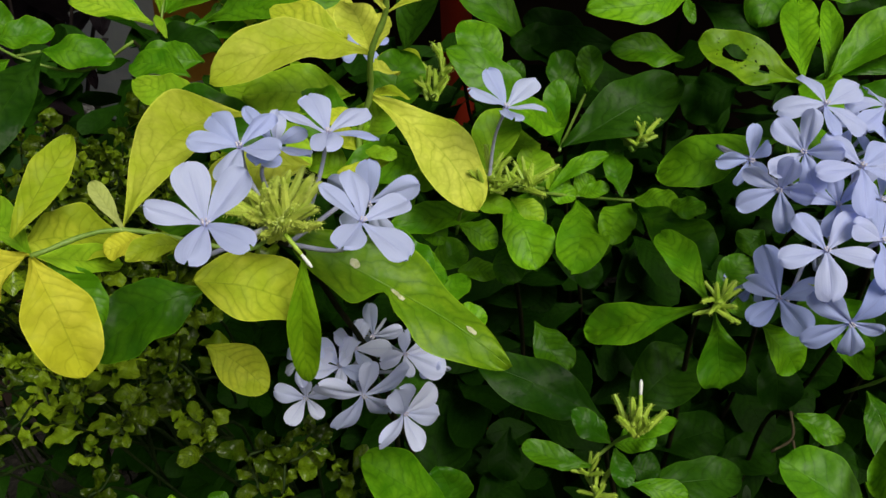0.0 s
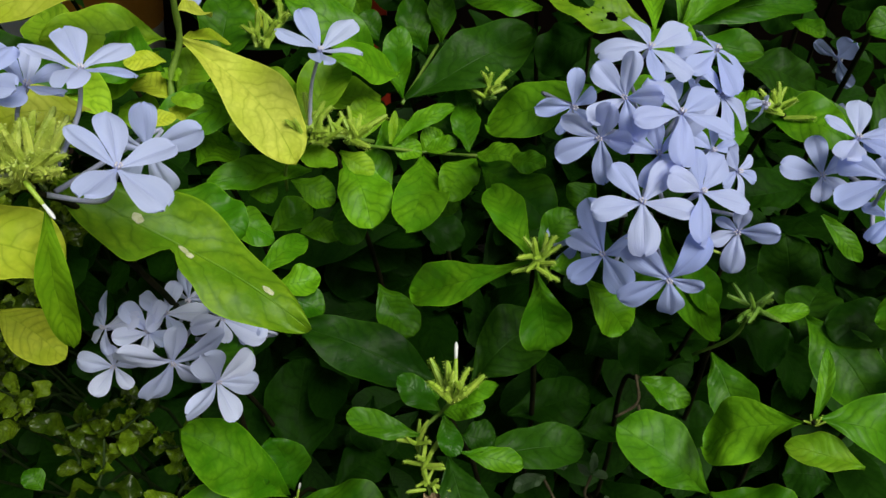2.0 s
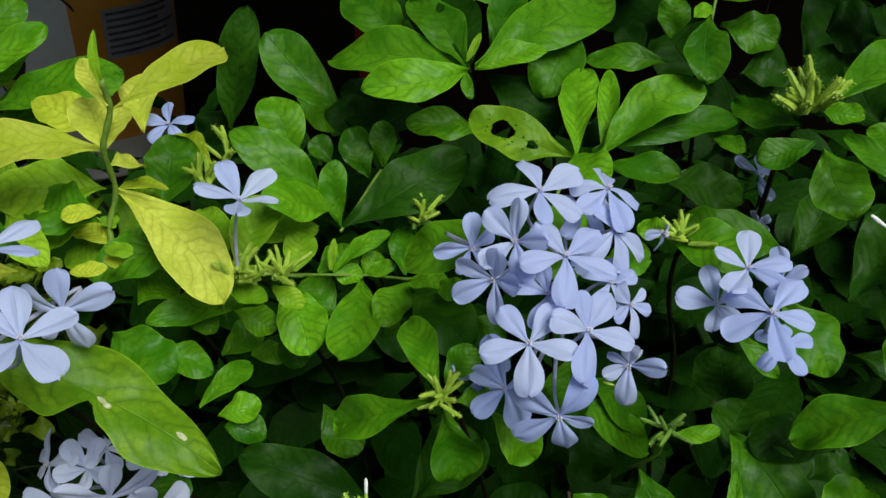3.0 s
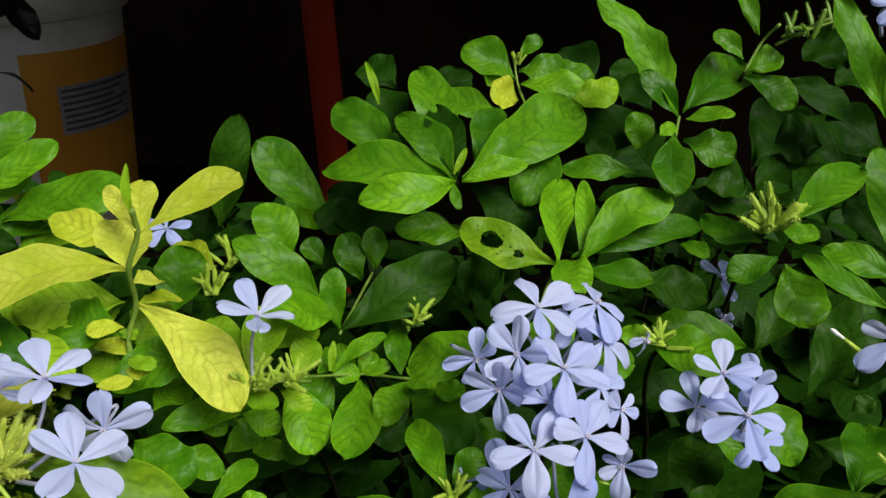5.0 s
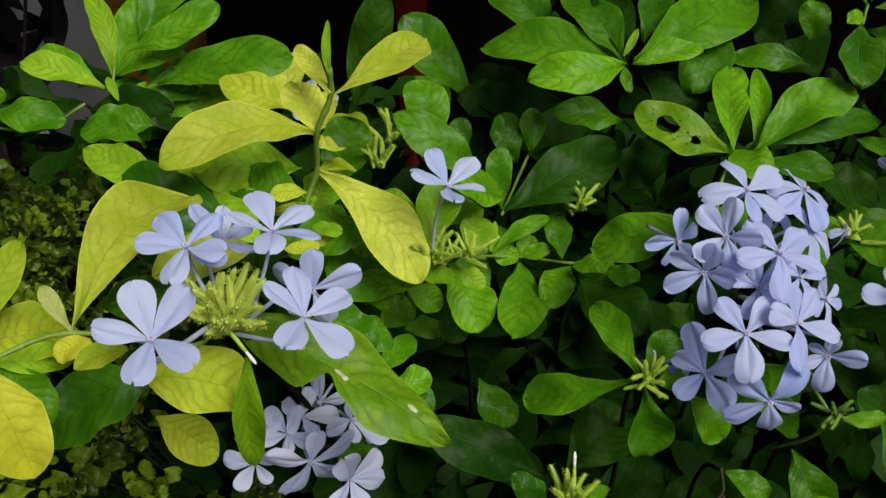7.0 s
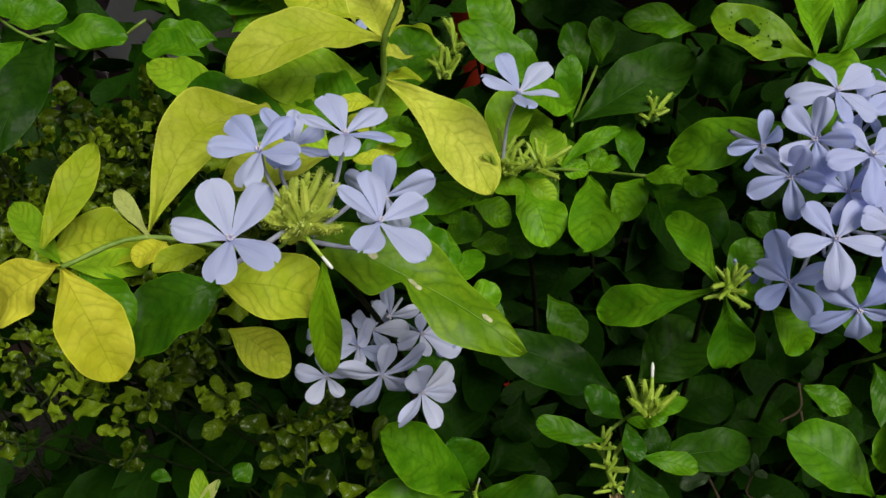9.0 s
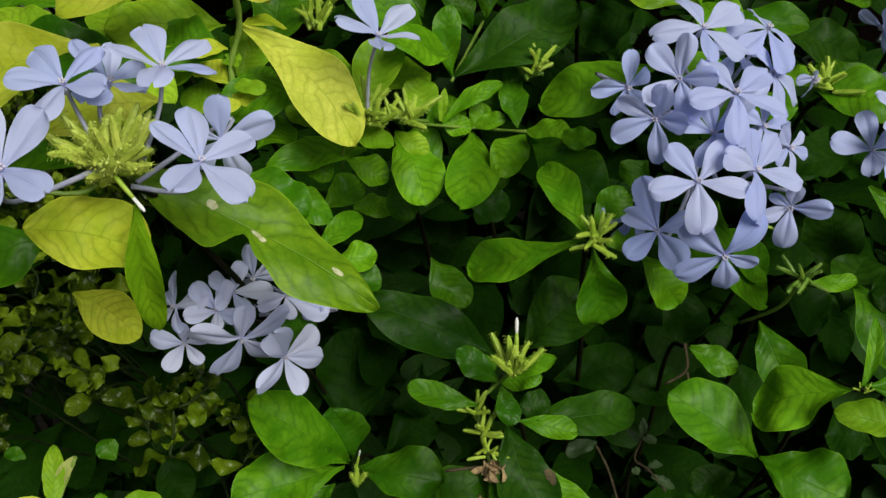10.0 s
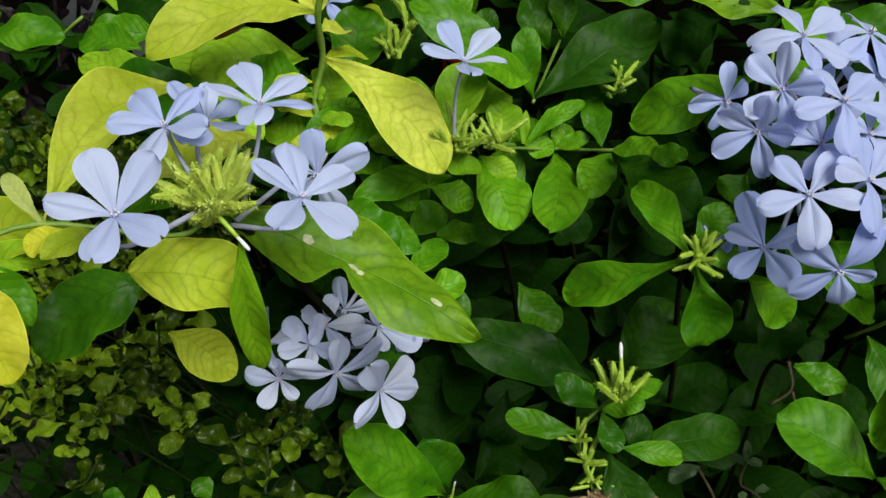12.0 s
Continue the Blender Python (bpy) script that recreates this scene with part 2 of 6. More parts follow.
WHITEPLASTIC = plain_material("white_plastic", (0.62, 0.62, 0.62), (0.72, 0.72, 0.70), 14, 0.45)
ORANGE = plain_material("orange_label", (0.62, 0.27, 0.03), (0.70, 0.36, 0.06), 10, 0.5)
PALEPRINT = plain_material("pale_print", (0.26, 0.26, 0.32), (0.34, 0.34, 0.40), 30, 0.5)
DARKPRINT = plain_material("dark_print", (0.05, 0.05, 0.08), (0.09, 0.09, 0.12), 60, 0.5)
PURPLE = leaf_material("leaf_dark_purple", (0.012, 0.008, 0.011), (0.025, 0.016, 0.022), (0.03, 0.02, 0.026), 0.35, 0.05, 0.3)
PURPLEWOOD = plain_material("purple_stem", (0.03, 0.02, 0.022), (0.06, 0.04, 0.04), 90, 0.7)
REDPAINT = plain_material("red_paint", (0.36, 0.024, 0.008), (0.46, 0.04, 0.015), 8, 0.5)


# ---- building helpers ----
def part(name, bm, material, parent, label="", smooth=True):
    me = bpy.data.meshes.new(name)
    bm.to_mesh(me)
    bm.free()
    for p in me.polygons:
        p.use_smooth = smooth
    me.materials.append(material)
    ob = new(name, me)
    ob.parent = parent
    if label:
        tagged(ob, label)
    return ob


def frame_of(direction, hint):
    """Right, along and up for a piece that runs along direction with its face towards hint."""
    y = Vector(direction).normalized()
    z = Vector(hint)
    z = (z - y * z.dot(y))
    if z.length < 1e-5:
        z = y.orthogonal()
    z.normalize()
    return Matrix((y.cross(z), y, z)).transposed()


def tube(bm, points, radii, sides=7):
    """A round tapering tube along points, closed at both ends."""
    rings = []
    pts = [Vector(p) for p in points]
    for i, p in enumerate(pts):
        d = (pts[min(i + 1, len(pts) - 1)] - pts[max(i - 1, 0)])
        fr = frame_of(d, (0.31, -0.92, 0.22))
        rings.append([bm.verts.new(p + fr @ Vector((math.cos(a) * radii[i], 0, math.sin(a) * radii[i])))
                      for a in (2 * math.pi * k / sides for k in range(sides))])
    for a, b in zip(rings, rings[1:]):
        for k in range(sides):
            bm.faces.new((a[k], b[k], b[(k + 1) % sides], a[(k + 1) % sides]))
    bm.faces.new(rings[0])
    bm.faces.new(rings[-1][::-1])


def smooth_line(points, n):
    """Points on a rounded line through the given ones."""
    p = [Vector(q) for q in points]
    p = [p[0] * 2 - p[1]] + p + [p[-1] * 2 - p[-2]]
    out = []
    for i in range(1, len(p) - 2):
        for k in range(n):
            u = k / n
            a, b, c, d = p[i - 1], p[i], p[i + 1], p[i + 2]
            out.append(0.5 * (2 * b + (c - a) * u + (2 * a - 5 * b + 4 * c - d) * u * u + (3 * b - a - 3 * c + d) * u ** 3))
    out.append(p[-2])
    return out


# Leaf outlines: where the blade is widest, how it narrows to its base, how blunt its tip is.
OBOVATE, ELLIPTIC, ROUND = (0.63, 1.35, 2.2, 0.53), (0.54, 1.22, 2.1, 0.62), (0.57, 1.0, 2.2, 0.52)
BROAD = (0.52, 0.62, 2.3, 0.52)
SPOON, LONG = (0.70, 2.1, 2.2, 0.52), (0.42, 0.9, 2.0, 0.75)


def outline(shape, v):
    p, base, blunt, end = shape
    if v <= 0.0 or v >= 1.0:
        return 0.0
    if v < p:
        return math.sin(math.pi / 2 * v / p) ** base
    return (1 - ((v - p) / (1 - p)) ** blunt) ** end


def leaf_surface(length, width, shape, bend, fold, wave, seed, lobes=1.0):
    """Gives the place on a leaf blade at u (-1 to 1 across) and v (0 to 1 along)."""
    rnd = random.Random(seed)
    ph, ph2, sway = rnd.uniform(0, 6.3), rnd.uniform(0, 6.3), rnd.uniform(-0.07, 0.07)
    lop = rnd.uniform(-0.12, 0.12)
    droop = rnd.uniform(-0.03, 0.10)
    knob = [(rnd.uniform(3, 9), rnd.uniform(0, 6.3), rnd.uniform(0.008, 0.026)) for _ in range(3)]

    def at(u, v):
        w = outline(shape, v) * 0.5 * width + 0.0005 * (1 - v)
        for f, q, amp in knob:
            w *= 1 + lobes * amp * math.sin(f * v * 3.1 + q + (1.3 if u > 0 else 0))
        w *= 1 + lop * (1 if u > 0 else -1) * abs(u)
        x = u * w + sway * length * math.sin(math.pi * v)
        y = v * length
        z = bend * length * 4 * v * (1 - v) + fold * abs(u) * w
        z += wave * width * abs(u) ** 2 * math.sin(ph + v * 11 + (1.9 if u > 0 else 0)) * outline(shape, v)
        z += 0.055 * width * math.sin(ph2 + 7 * v + 2.5 * u) + 0.026 * width * math.sin(ph + 17 * v - 4 * u) * abs(u)
        z -= droop * length * v ** 3
        return Vector((x, y, z))
    return at


def sheet(at, nu, nv, keep=None):
    """A mesh from a surface, with its own u and v as texture coordinates."""
    bm = bmesh.new()
    lay = bm.loops.layers.uv.new("UVMap")
    grid = []
    for j in range(nv + 1):
        v = 0.5 - 0.5 * math.cos(math.pi * j / nv)
        v = 0.5 * v + 0.5 * j / nv
        grid.append([(bm.verts.new(at(-1 + 2 * i / nu, v)), i / nu, v) for i in range(nu + 1)])
    for j in range(nv):
        for i in range(nu):
            q = (grid[j][i], grid[j][i + 1], grid[j + 1][i + 1], grid[j + 1][i])
            if keep and not keep(sum(c[1] for c in q) / 2 - 1, sum(c[2] for c in q) / 4):
                continue
            f = bm.faces.new([c[0] for c in q])
            for loop, c in zip(f.loops, q):
                loop[lay].uv = (c[1], c[2])
    if keep:
        for v in [v for v in bm.verts if not v.link_faces]:
            bm.verts.remove(v)
    return bm


COUNT = [0]


def shoot(node, label):
    """A shoot that grows from the soil: an Empty at its foot, and its woody stem."""
    COUNT[0] += 1
    rnd = random.Random(COUNT[0])
    n = Vector(node)
    foot = Vector((n.x + rnd.uniform(-0.04, 0.04), n.y + 0.16 + rnd.uniform(0, 0.08), 0.0))
    s = new("plumbago_shoot")
    s.location = foot
    tagged(s, label, "plant", "plumbago shoots of the hedge")
    path = smooth_line([Vector((0, 0, -0.01)), Vector((rnd.uniform(-.02, .02), 0.01, n.z * 0.45)),
                        (n - foot) + Vector((0.02, 0.10, -0.16)), (n - foot) + Vector((0.005, 0.035, -0.035)), n - foot], 6)
    bm = bmesh.new()
    tube(bm, path, [0.0016 - 0.0009 * i / (len(path) - 1) for i in range(len(path))])
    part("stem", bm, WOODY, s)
    return s


def leaf(s, base, tip, normal, width, material, shape, bend=0.05, fold=0.2, wave=0.09, bite=False, holes=False, scars=(), lobes=1.0):
    """One leaf from its base to its tip."""
    COUNT[0] += 1
    base, tip = Vector(base), Vector(tip)
    length = (tip - base).length
    at = leaf_surface(length, width, shape, bend, fold, wave, COUNT[0], lobes)
    if bite:
        plain = at

        def at(u, v):
            a = 0.0
            if u > 0:
                a = 0.70 * math.exp(-((v - 0.43) / 0.055) ** 2) + 0.38 * math.exp(-((v - 0.53) / 0.09) ** 2)
            return plain(u * (1 - min(a, 0.86)), v)
        bm = sheet(at, 16, 56)
    elif holes:
        spots = [(0.06, 0.67, 0.11, 0.42), (-0.12, 0.37, 0.05, 0.22)] + [(random.Random(k).uniform(-.6, .6), random.Random(k + 50).uniform(.3, .85), 0.009, 0.03) for k in range(16)]

        def keep(u, v):
            for a, b, r, q in spots:
                th = math.atan2(v - b, (u - a) * 0.35)
                if math.hypot((u - a) / q, (v - b) / r) < 1 + 0.09 * math.sin(3 * th) + 0.05 * math.sin(5 * th + 1):
                    return False
            return True
        bm = sheet(at, 44, 120, keep)
    else:
        bm = sheet(at, 10, 26)
    ob = part("leaf", bm, material, s)
    for u0, v0, r, mat in scars:
        c = at(u0, v0)
        sc = bmesh.new()
        ring = []
        for k in range(18):
            th = 2 * math.pi * k / 18
            q = r * (1 + 0.16 * math.sin(2 * th + u0 * 9) + 0.07 * math.sin(5 * th + v0 * 20))
            ring.append(sc.verts.new(at(u0 + q * math.cos(th) / (width * 0.5), v0 + q * math.sin(th) / length) + Vector((0, 0, 0.00025))))
        mid = sc.verts.new(c + Vector((0, 0, 0.0003)))
        for k in range(18):
            sc.faces.new((ring[k], ring[(k + 1) % 18], mid))
        part("scar", sc, mat, ob)
    fr = frame_of(tip - base, normal)
    ob.matrix_basis = Matrix.Translation(base - s.location) @ fr.to_4x4()
    return ob


def twig(s, points, dry=False, radius=0.0006):
    """A thin stem above the leaves."""
    pts = smooth_line([Vector(p) - s.location for p in points], 5)
    bm = bmesh.new()
    r0 = 0.0005 if dry else radius
    tube(bm, pts, [r0 * (1 + 0.15 * math.sin(i * 2.1)) for i in range(len(pts))])
    return part("twig", bm, DRYTWIG if dry else STEM, s)


def calyx_mesh(length, seed):
    """A ribbed green bud sleeve set with short sticky hairs."""
    rnd = random.Random(seed)
    bm = bmesh.new()
    prof = [(0, 0.045), (0.10, 0.062), (0.4, 0.070), (0.75, 0.060), (0.93, 0.045), (1.0, 0.02)]
    bow = rnd.uniform(-0.08, 0.08)
    tube(bm, [(bow * length * v * v, v * length, 0) for v, _ in prof], [r * length * 0.95 for _, r in prof], 6)
    for k in range(90):
        v, a = rnd.uniform(0.25, 0.99), rnd.uniform(0, 6.28)
        r = 0.060 * length
        o = Vector((math.cos(a), 0.25, math.sin(a)))
        c = Vector((bow * length * v * v + math.cos(a) * r * 0.8, v * length, math.sin(a) * r * 0.8))
        t = o.orthogonal().normalized() * length * 0.006
        b2 = o.cross(t).normalized() * length * 0.006
        q = [bm.verts.new(c + t), bm.verts.new(c - t * 0.5 + b2), bm.verts.new(c - t * 0.5 - b2), bm.verts.new(c + o * length * 0.055)]
        for i, j in ((0, 1), (1, 2), (2, 0)):
            bm.faces.new((q[i], q[j], q[3]))
    me = bpy.data.meshes.new("calyx")
    bm.to_mesh(me)
    bm.free()
    return me


CALYX_MESH = {}


def buds(s, place, direction, number, length, spread, material):
    """A head of calyces that fan out from one place."""
    COUNT[0] += 1
    rnd = random.Random(COUNT[0] * 7)
    fr = frame_of(direction, (0.2, -1, 0.3))
    fat = 1.3 if number > 30 else 1.4
    for i in range(number):
        key = (material.name, i % 4)
        if key not in CALYX_MESH:
            CALYX_MESH[key] = calyx_mesh(1.0, i % 4 + 1)
            CALYX_MESH[key].materials.append(CALYX[material])
        a = i * 2.4 + rnd.uniform(-0.4, 0.4)
        tilt = radians(spread) * math.sqrt((i + 0.5) / number) * rnd.uniform(0.8, 1.1)
        d = fr @ Vector((math.sin(tilt) * math.cos(a), math.cos(tilt), math.sin(tilt) * math.sin(a)))
        ob = new("calyx", CALYX_MESH[key])
        ob.parent = s
        z = length * rnd.uniform(0.75, 1.1)
        off = fr @ Vector((rnd.uniform(-1, 1), rnd.uniform(-1.2, 0.4), rnd.uniform(-1, 1))) * length * 0.22
        ob.matrix_basis = Matrix.Translation(Vector(place) - s.location + off) @ frame_of(d, (0, -0.3, 1)).to_4x4() @ Matrix.Diagonal((z * fat, z, z * fat, 1))


def bud(s, base, tip):
    """A closed flower bud: a green sleeve and a whitish furled tip."""
    a, b = Vector(base) - s.location, Vector(tip) - s.location
    L = (b - a).length
    bm = bmesh.new()
    pts = [a.lerp(b, k) for k in (0, 0.15, 0.4, 0.62)]
    tube(bm, pts, [L * 0.045, L * 0.06, L * 0.055, L * 0.042])
    body = part("flower_bud", bm, CALYX[LIME2], s)
    bm = bmesh.new()
    pts = [a.lerp(b, k) for k in (0.58, 0.7, 0.88, 0.97, 1.0)]
    tube(bm, pts, [L * 0.036, L * 0.042, L * 0.05, L * 0.032, L * 0.01])
    part("bud_tip", bm, BUDTIP, body, "whitish furled bud tip")


def withered(s, place):
    """A dry brown flower head, curled petals in a tangle."""
    COUNT[0] += 1
    rnd = random.Random(COUNT[0])
    c = Vector(place) - s.location
    for i in range(24):
        d = Vector((rnd.gauss(0, 1), rnd.gauss(0, 0.7), rnd.gauss(-0.2, 0.8))).normalized()
        at = leaf_surface(rnd.uniform(0.003, 0.0065), 0.0015, ELLIPTIC, 0.35 * rnd.uniform(-1, 1), 0.8, 0.2, COUNT[0] * 10 + i)
        ob = part("dry_petal", sheet(at, 4, 8), DRY, s)
        ob.matrix_basis = Matrix.Translation(c + Vector((rnd.gauss(0, 1), rnd.gauss(0, 1), rnd.gauss(0, 1.5))) * 0.0017) @ frame_of(d, (rnd.uniform(-1, 1), -1, rnd.uniform(-1, 1))).to_4x4()


def petal_mesh(kind, tone):
    """A petal of unit length: narrow at the throat, broad and slightly notched at its end."""
    rnd = random.Random(kind + 40)
    back, ph, curl = rnd.uniform(0.05, 0.50), rnd.uniform(0, 6.3), rnd.uniform(-0.2, 0.55)
    wide, twist = rnd.uniform(0.46, 0.57), rnd.uniform(-0.45, 0.45)

    def at(u, v):
        w = wide * 0.5 * (0.11 + 0.89 * math.sin(min(v / 0.74, 1.0) * math.pi / 2) ** 1.55)
        if v > 0.74:
            w *= max(0.0, 1 - ((v - 0.74) / 0.263) ** 2.3) ** 0.5
        w *= 1 + 0.035 * math.sin(ph + 8 * v + (2 if u > 0 else 0))
        x = u * w + 0.03 * math.sin(ph) * v * v
        y = v - 0.012 * math.exp(-(u / 0.25) ** 2) * v ** 8
        z = back * (0.6 * v - 1.1 * v ** 2.3)
        z -= 0.050 * math.exp(-(u / 0.24) ** 2) * math.sin(math.pi * min(1, v * 1.02)) ** 0.8
        z += twist * u * w * v - (0.10 + curl) * abs(u) ** 2.2 * w * v
        z += 0.035 * math.sin(ph + 3.5 * u) * v ** 3 + 0.018 * math.sin(ph * 2 + 9 * v + 3 * u) * abs(u)
        return Vector((x, y, z))
    bm = sheet(at, 12, 14)
    me = bpy.data.meshes.new("petal")
    bm.to_mesh(me)
    bm.free()
    for p in me.polygons:
        p.use_smooth = True
    me.materials.append(PETAL[tone])
    return me


PETALS = [[petal_mesh(k, tone) for k in range(14)] for tone in range(3)]


def flower(s, centre, normal, spin, radius, cone, foot, lengths, turns, tone=0):
    """A salver-shaped flower: a slender tube from its foot, and petals round the throat."""
    COUNT[0] += 1
    rnd = random.Random(COUNT[0])
    c, n, f = Vector(centre), Vector(normal).normalized(), Vector(foot)
    gap = (c - f).length
    bm = bmesh.new()
    line = smooth_line([f - s.location, (c - n * min(0.012, 0.5 * gap)) - s.location, c - s.location], 6)
    m = len(line) - 1
    tube(bm, line, [0.00070 - 0.0002 * min(1, i / (0.6 * m)) + 0.0004 * max(0, (i / m - 0.85) / 0.15) for i in range(m + 1)], 8)
    body = part("flower", bm, TUBE, s, ("pale blue five-petalled flower on a slender tube", "five-petalled flower in a deeper blue painted for shade", "faded lilac five-petalled flower")[tone])
    a = Vector((0.3, 0, 1.0)).cross(n).normalized()
    b = n.cross(a)
    for i, k in enumerate(lengths):
        th = radians(spin + 72 * i + turns[i]) + rnd.uniform(-0.04, 0.04)
        d = math.cos(th) * a + math.sin(th) * b
        ce = radians(cone) + rnd.uniform(-0.08, 0.08)
        y = d * math.cos(ce) + n * math.sin(ce)
        z = n * math.cos(ce) - d * math.sin(ce)
        ob = new("petal", PETALS[tone][rnd.randrange(14)])
        ob.parent = body
        L = radius * k * 0.99
        ob.matrix_basis = (Matrix.Translation(c - s.location + n * 0.0001 * i) @ frame_of(y, z).to_4x4()
                           @ Matrix.Diagonal((L * 1.04, L, L, 1)))
    bm = bmesh.new()
    for i in range(5):
        th = radians(spin + 36 + 72 * i)
        o = c - s.location + (math.cos(th) * a + math.sin(th) * b) * 0.0005
        tube(bm, [o, o + n * 0.0012, o + n * 0.0018 + (math.cos(th) * a) * 0.0003], [0.00016, 0.00016, 0.00028], 5)
    part("stamen_ring", bm, STAMEN, body)
    return body


# ---- ground, shelter behind ----
def box_mesh(bm, lo, hi):
    r = bmesh.ops.create_cube(bm, size=1.0)
    lo, hi = Vector(lo), Vector(hi)
    for v in r["verts"]:
        v.co = Vector([lo[i] + (v.co[i] + 0.5) * (hi[i] - lo[i]) for i in range(3)])


def setting(name, bm, material, label, category):
    me = bpy.data.meshes.new(name)
    bm.to_mesh(me)
    bm.free()
    me.materials.append(material)
    return tagged(new(name, me), label, category, kind="structure")


bm = bmesh.new()
bmesh.ops.create_grid(bm, x_segments=60, y_segments=60, size=30)
for v in bm.verts:
    v.co.z = 0.006 * noise.noise(v.co * 2.0) if v.co.length < 4 else 0.0
setting("ground", bm, SOIL, "dark soil under the hedge", "ground")
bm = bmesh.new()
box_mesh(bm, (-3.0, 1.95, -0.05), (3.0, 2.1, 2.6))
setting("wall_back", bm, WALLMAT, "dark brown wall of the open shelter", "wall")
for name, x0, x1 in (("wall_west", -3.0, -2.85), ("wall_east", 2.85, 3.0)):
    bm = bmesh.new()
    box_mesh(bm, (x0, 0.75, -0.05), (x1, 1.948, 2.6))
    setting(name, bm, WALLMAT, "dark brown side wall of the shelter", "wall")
# Unseen wall, added on the right to cut light from that side.
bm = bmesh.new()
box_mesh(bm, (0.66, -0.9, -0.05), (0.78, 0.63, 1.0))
setting("wall_unseen_right", bm, WALLMAT, "unseen dark wall added at the right to cut light", "wall")
# Roof and hanging fascias out of view, added to keep the shelter dark.
bm = bmesh.new()
box_mesh(bm, (-3.1, 0.62, 2.602), (3.1, 2.2, 2.68))
box_mesh(bm, (-3.1, 0.64, 2.0), (-0.5, 0.66, 2.60))
box_mesh(bm, (-0.498, 0.64, 1.10), (3.1, 0.66, 2.60))
setting("roof_unseen", bm, ROOFMAT, "unseen dark roof with fascias, added to shade the shelter", "roof")


def ring_solid(bm, profile, sides=48):
    """A solid of revolution about z from (radius, height) pairs."""
    rings = [[bm.verts.new((r * math.cos(2 * math.pi * k / sides), r * math.sin(2 * math.pi * k / sides), z)) for k in range(sides)] for r, z in profile]
    for a, b in zip(rings, rings[1:]):
        for k in range(sides):
            bm.faces.new((a[k], a[(k + 1) % sides], b[(k + 1) % sides], b[k]))
    bm.faces.new(rings[0][::-1])
    bm.faces.new(rings[-1])


def curved_patch(radius_at, a0, a1, z0, z1, lift, n=16):
    bm = bmesh.new()
    grid = []
    for j in range(5):
        z = z0 + (z1 - z0) * j / 4
        grid.append([bm.verts.new(((radius_at(z) + lift) * math.cos(a0 + (a1 - a0) * i / n), (radius_at(z) + lift) * math.sin(a0 + (a1 - a0) * i / n), z)) for i in range(n + 1)])
    for a, b in zip(grid, grid[1:]):
        for i in range(n):
            bm.faces.new((a[i], a[i + 1], b[i + 1], b[i]))
    return bm


def bucket(place):
    """A white plastic paint bucket with a rimmed lid and an orange printed label."""
    e = new("paint_bucket")
    e.location = place
    tagged(e, "white plastic paint bucket with lid and orange label", "bucket")
    wall = lambda z: 0.128 + 0.016 * z / 0.36
    bm = bmesh.new()
    ring_solid(bm, [(0.122, 0), (0.128, 0.006), (wall(0.36), 0.355)])
    part("body", bm, WHITEPLASTIC, e)
    bm = bmesh.new()
    ring_solid(bm, [(0.150, 0.335), (0.154, 0.338), (0.154, 0.368), (0.150, 0.374), (0.140, 0.374), (0.136, 0.366), (0.01, 0.364)])
    part("lid", bm, WHITEPLASTIC, e, "white rimmed lid")
    a0, a1 = radians(-74), radians(13)
    lab = part("label", curved_patch(wall, a0, a1, 0.06, 0.295, 0.001), ORANGE, e, "orange printed paper label")
    part("print_panel", curved_patch(wall, radians(-57), radians(3), 0.178, 0.247, 0.002), PALEPRINT, lab, "pale grey panel of small print")
    for i in range(7):
        z = 0.238 - i * 0.009
        part("print_line", curved_patch(wall, radians(-55), radians(-4 - 8 * (i % 3)), z, z + 0.004, 0.003), DARKPRINT, lab)
    return e


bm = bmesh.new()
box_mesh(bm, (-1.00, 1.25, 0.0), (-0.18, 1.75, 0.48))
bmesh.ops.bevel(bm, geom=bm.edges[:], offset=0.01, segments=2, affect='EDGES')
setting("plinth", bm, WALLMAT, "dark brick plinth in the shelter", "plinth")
bucket((-0.402, 1.451, 0.481))
post = new("red_post")
post.location = (0.082, 1.18, 0)
post.rotation_euler = (0, radians(-2.5), 0)
tagged(post, "red painted square steel post", "post")
bm = bmesh.new()
box_mesh(bm, (-0.0185, -0.0185, 0.004), (0.0185, 0.0185, 2.60))
bmesh.ops.bevel(bm, geom=bm.edges[:], offset=0.004, segments=2, affect='EDGES')
part("shaft", bm, REDPAINT, post)
bm = bmesh.new()
box_mesh(bm, (-0.05, -0.05, -0.004), (0.05, 0.05, 0.006))
part("base_plate", bm, REDPAINT, post)


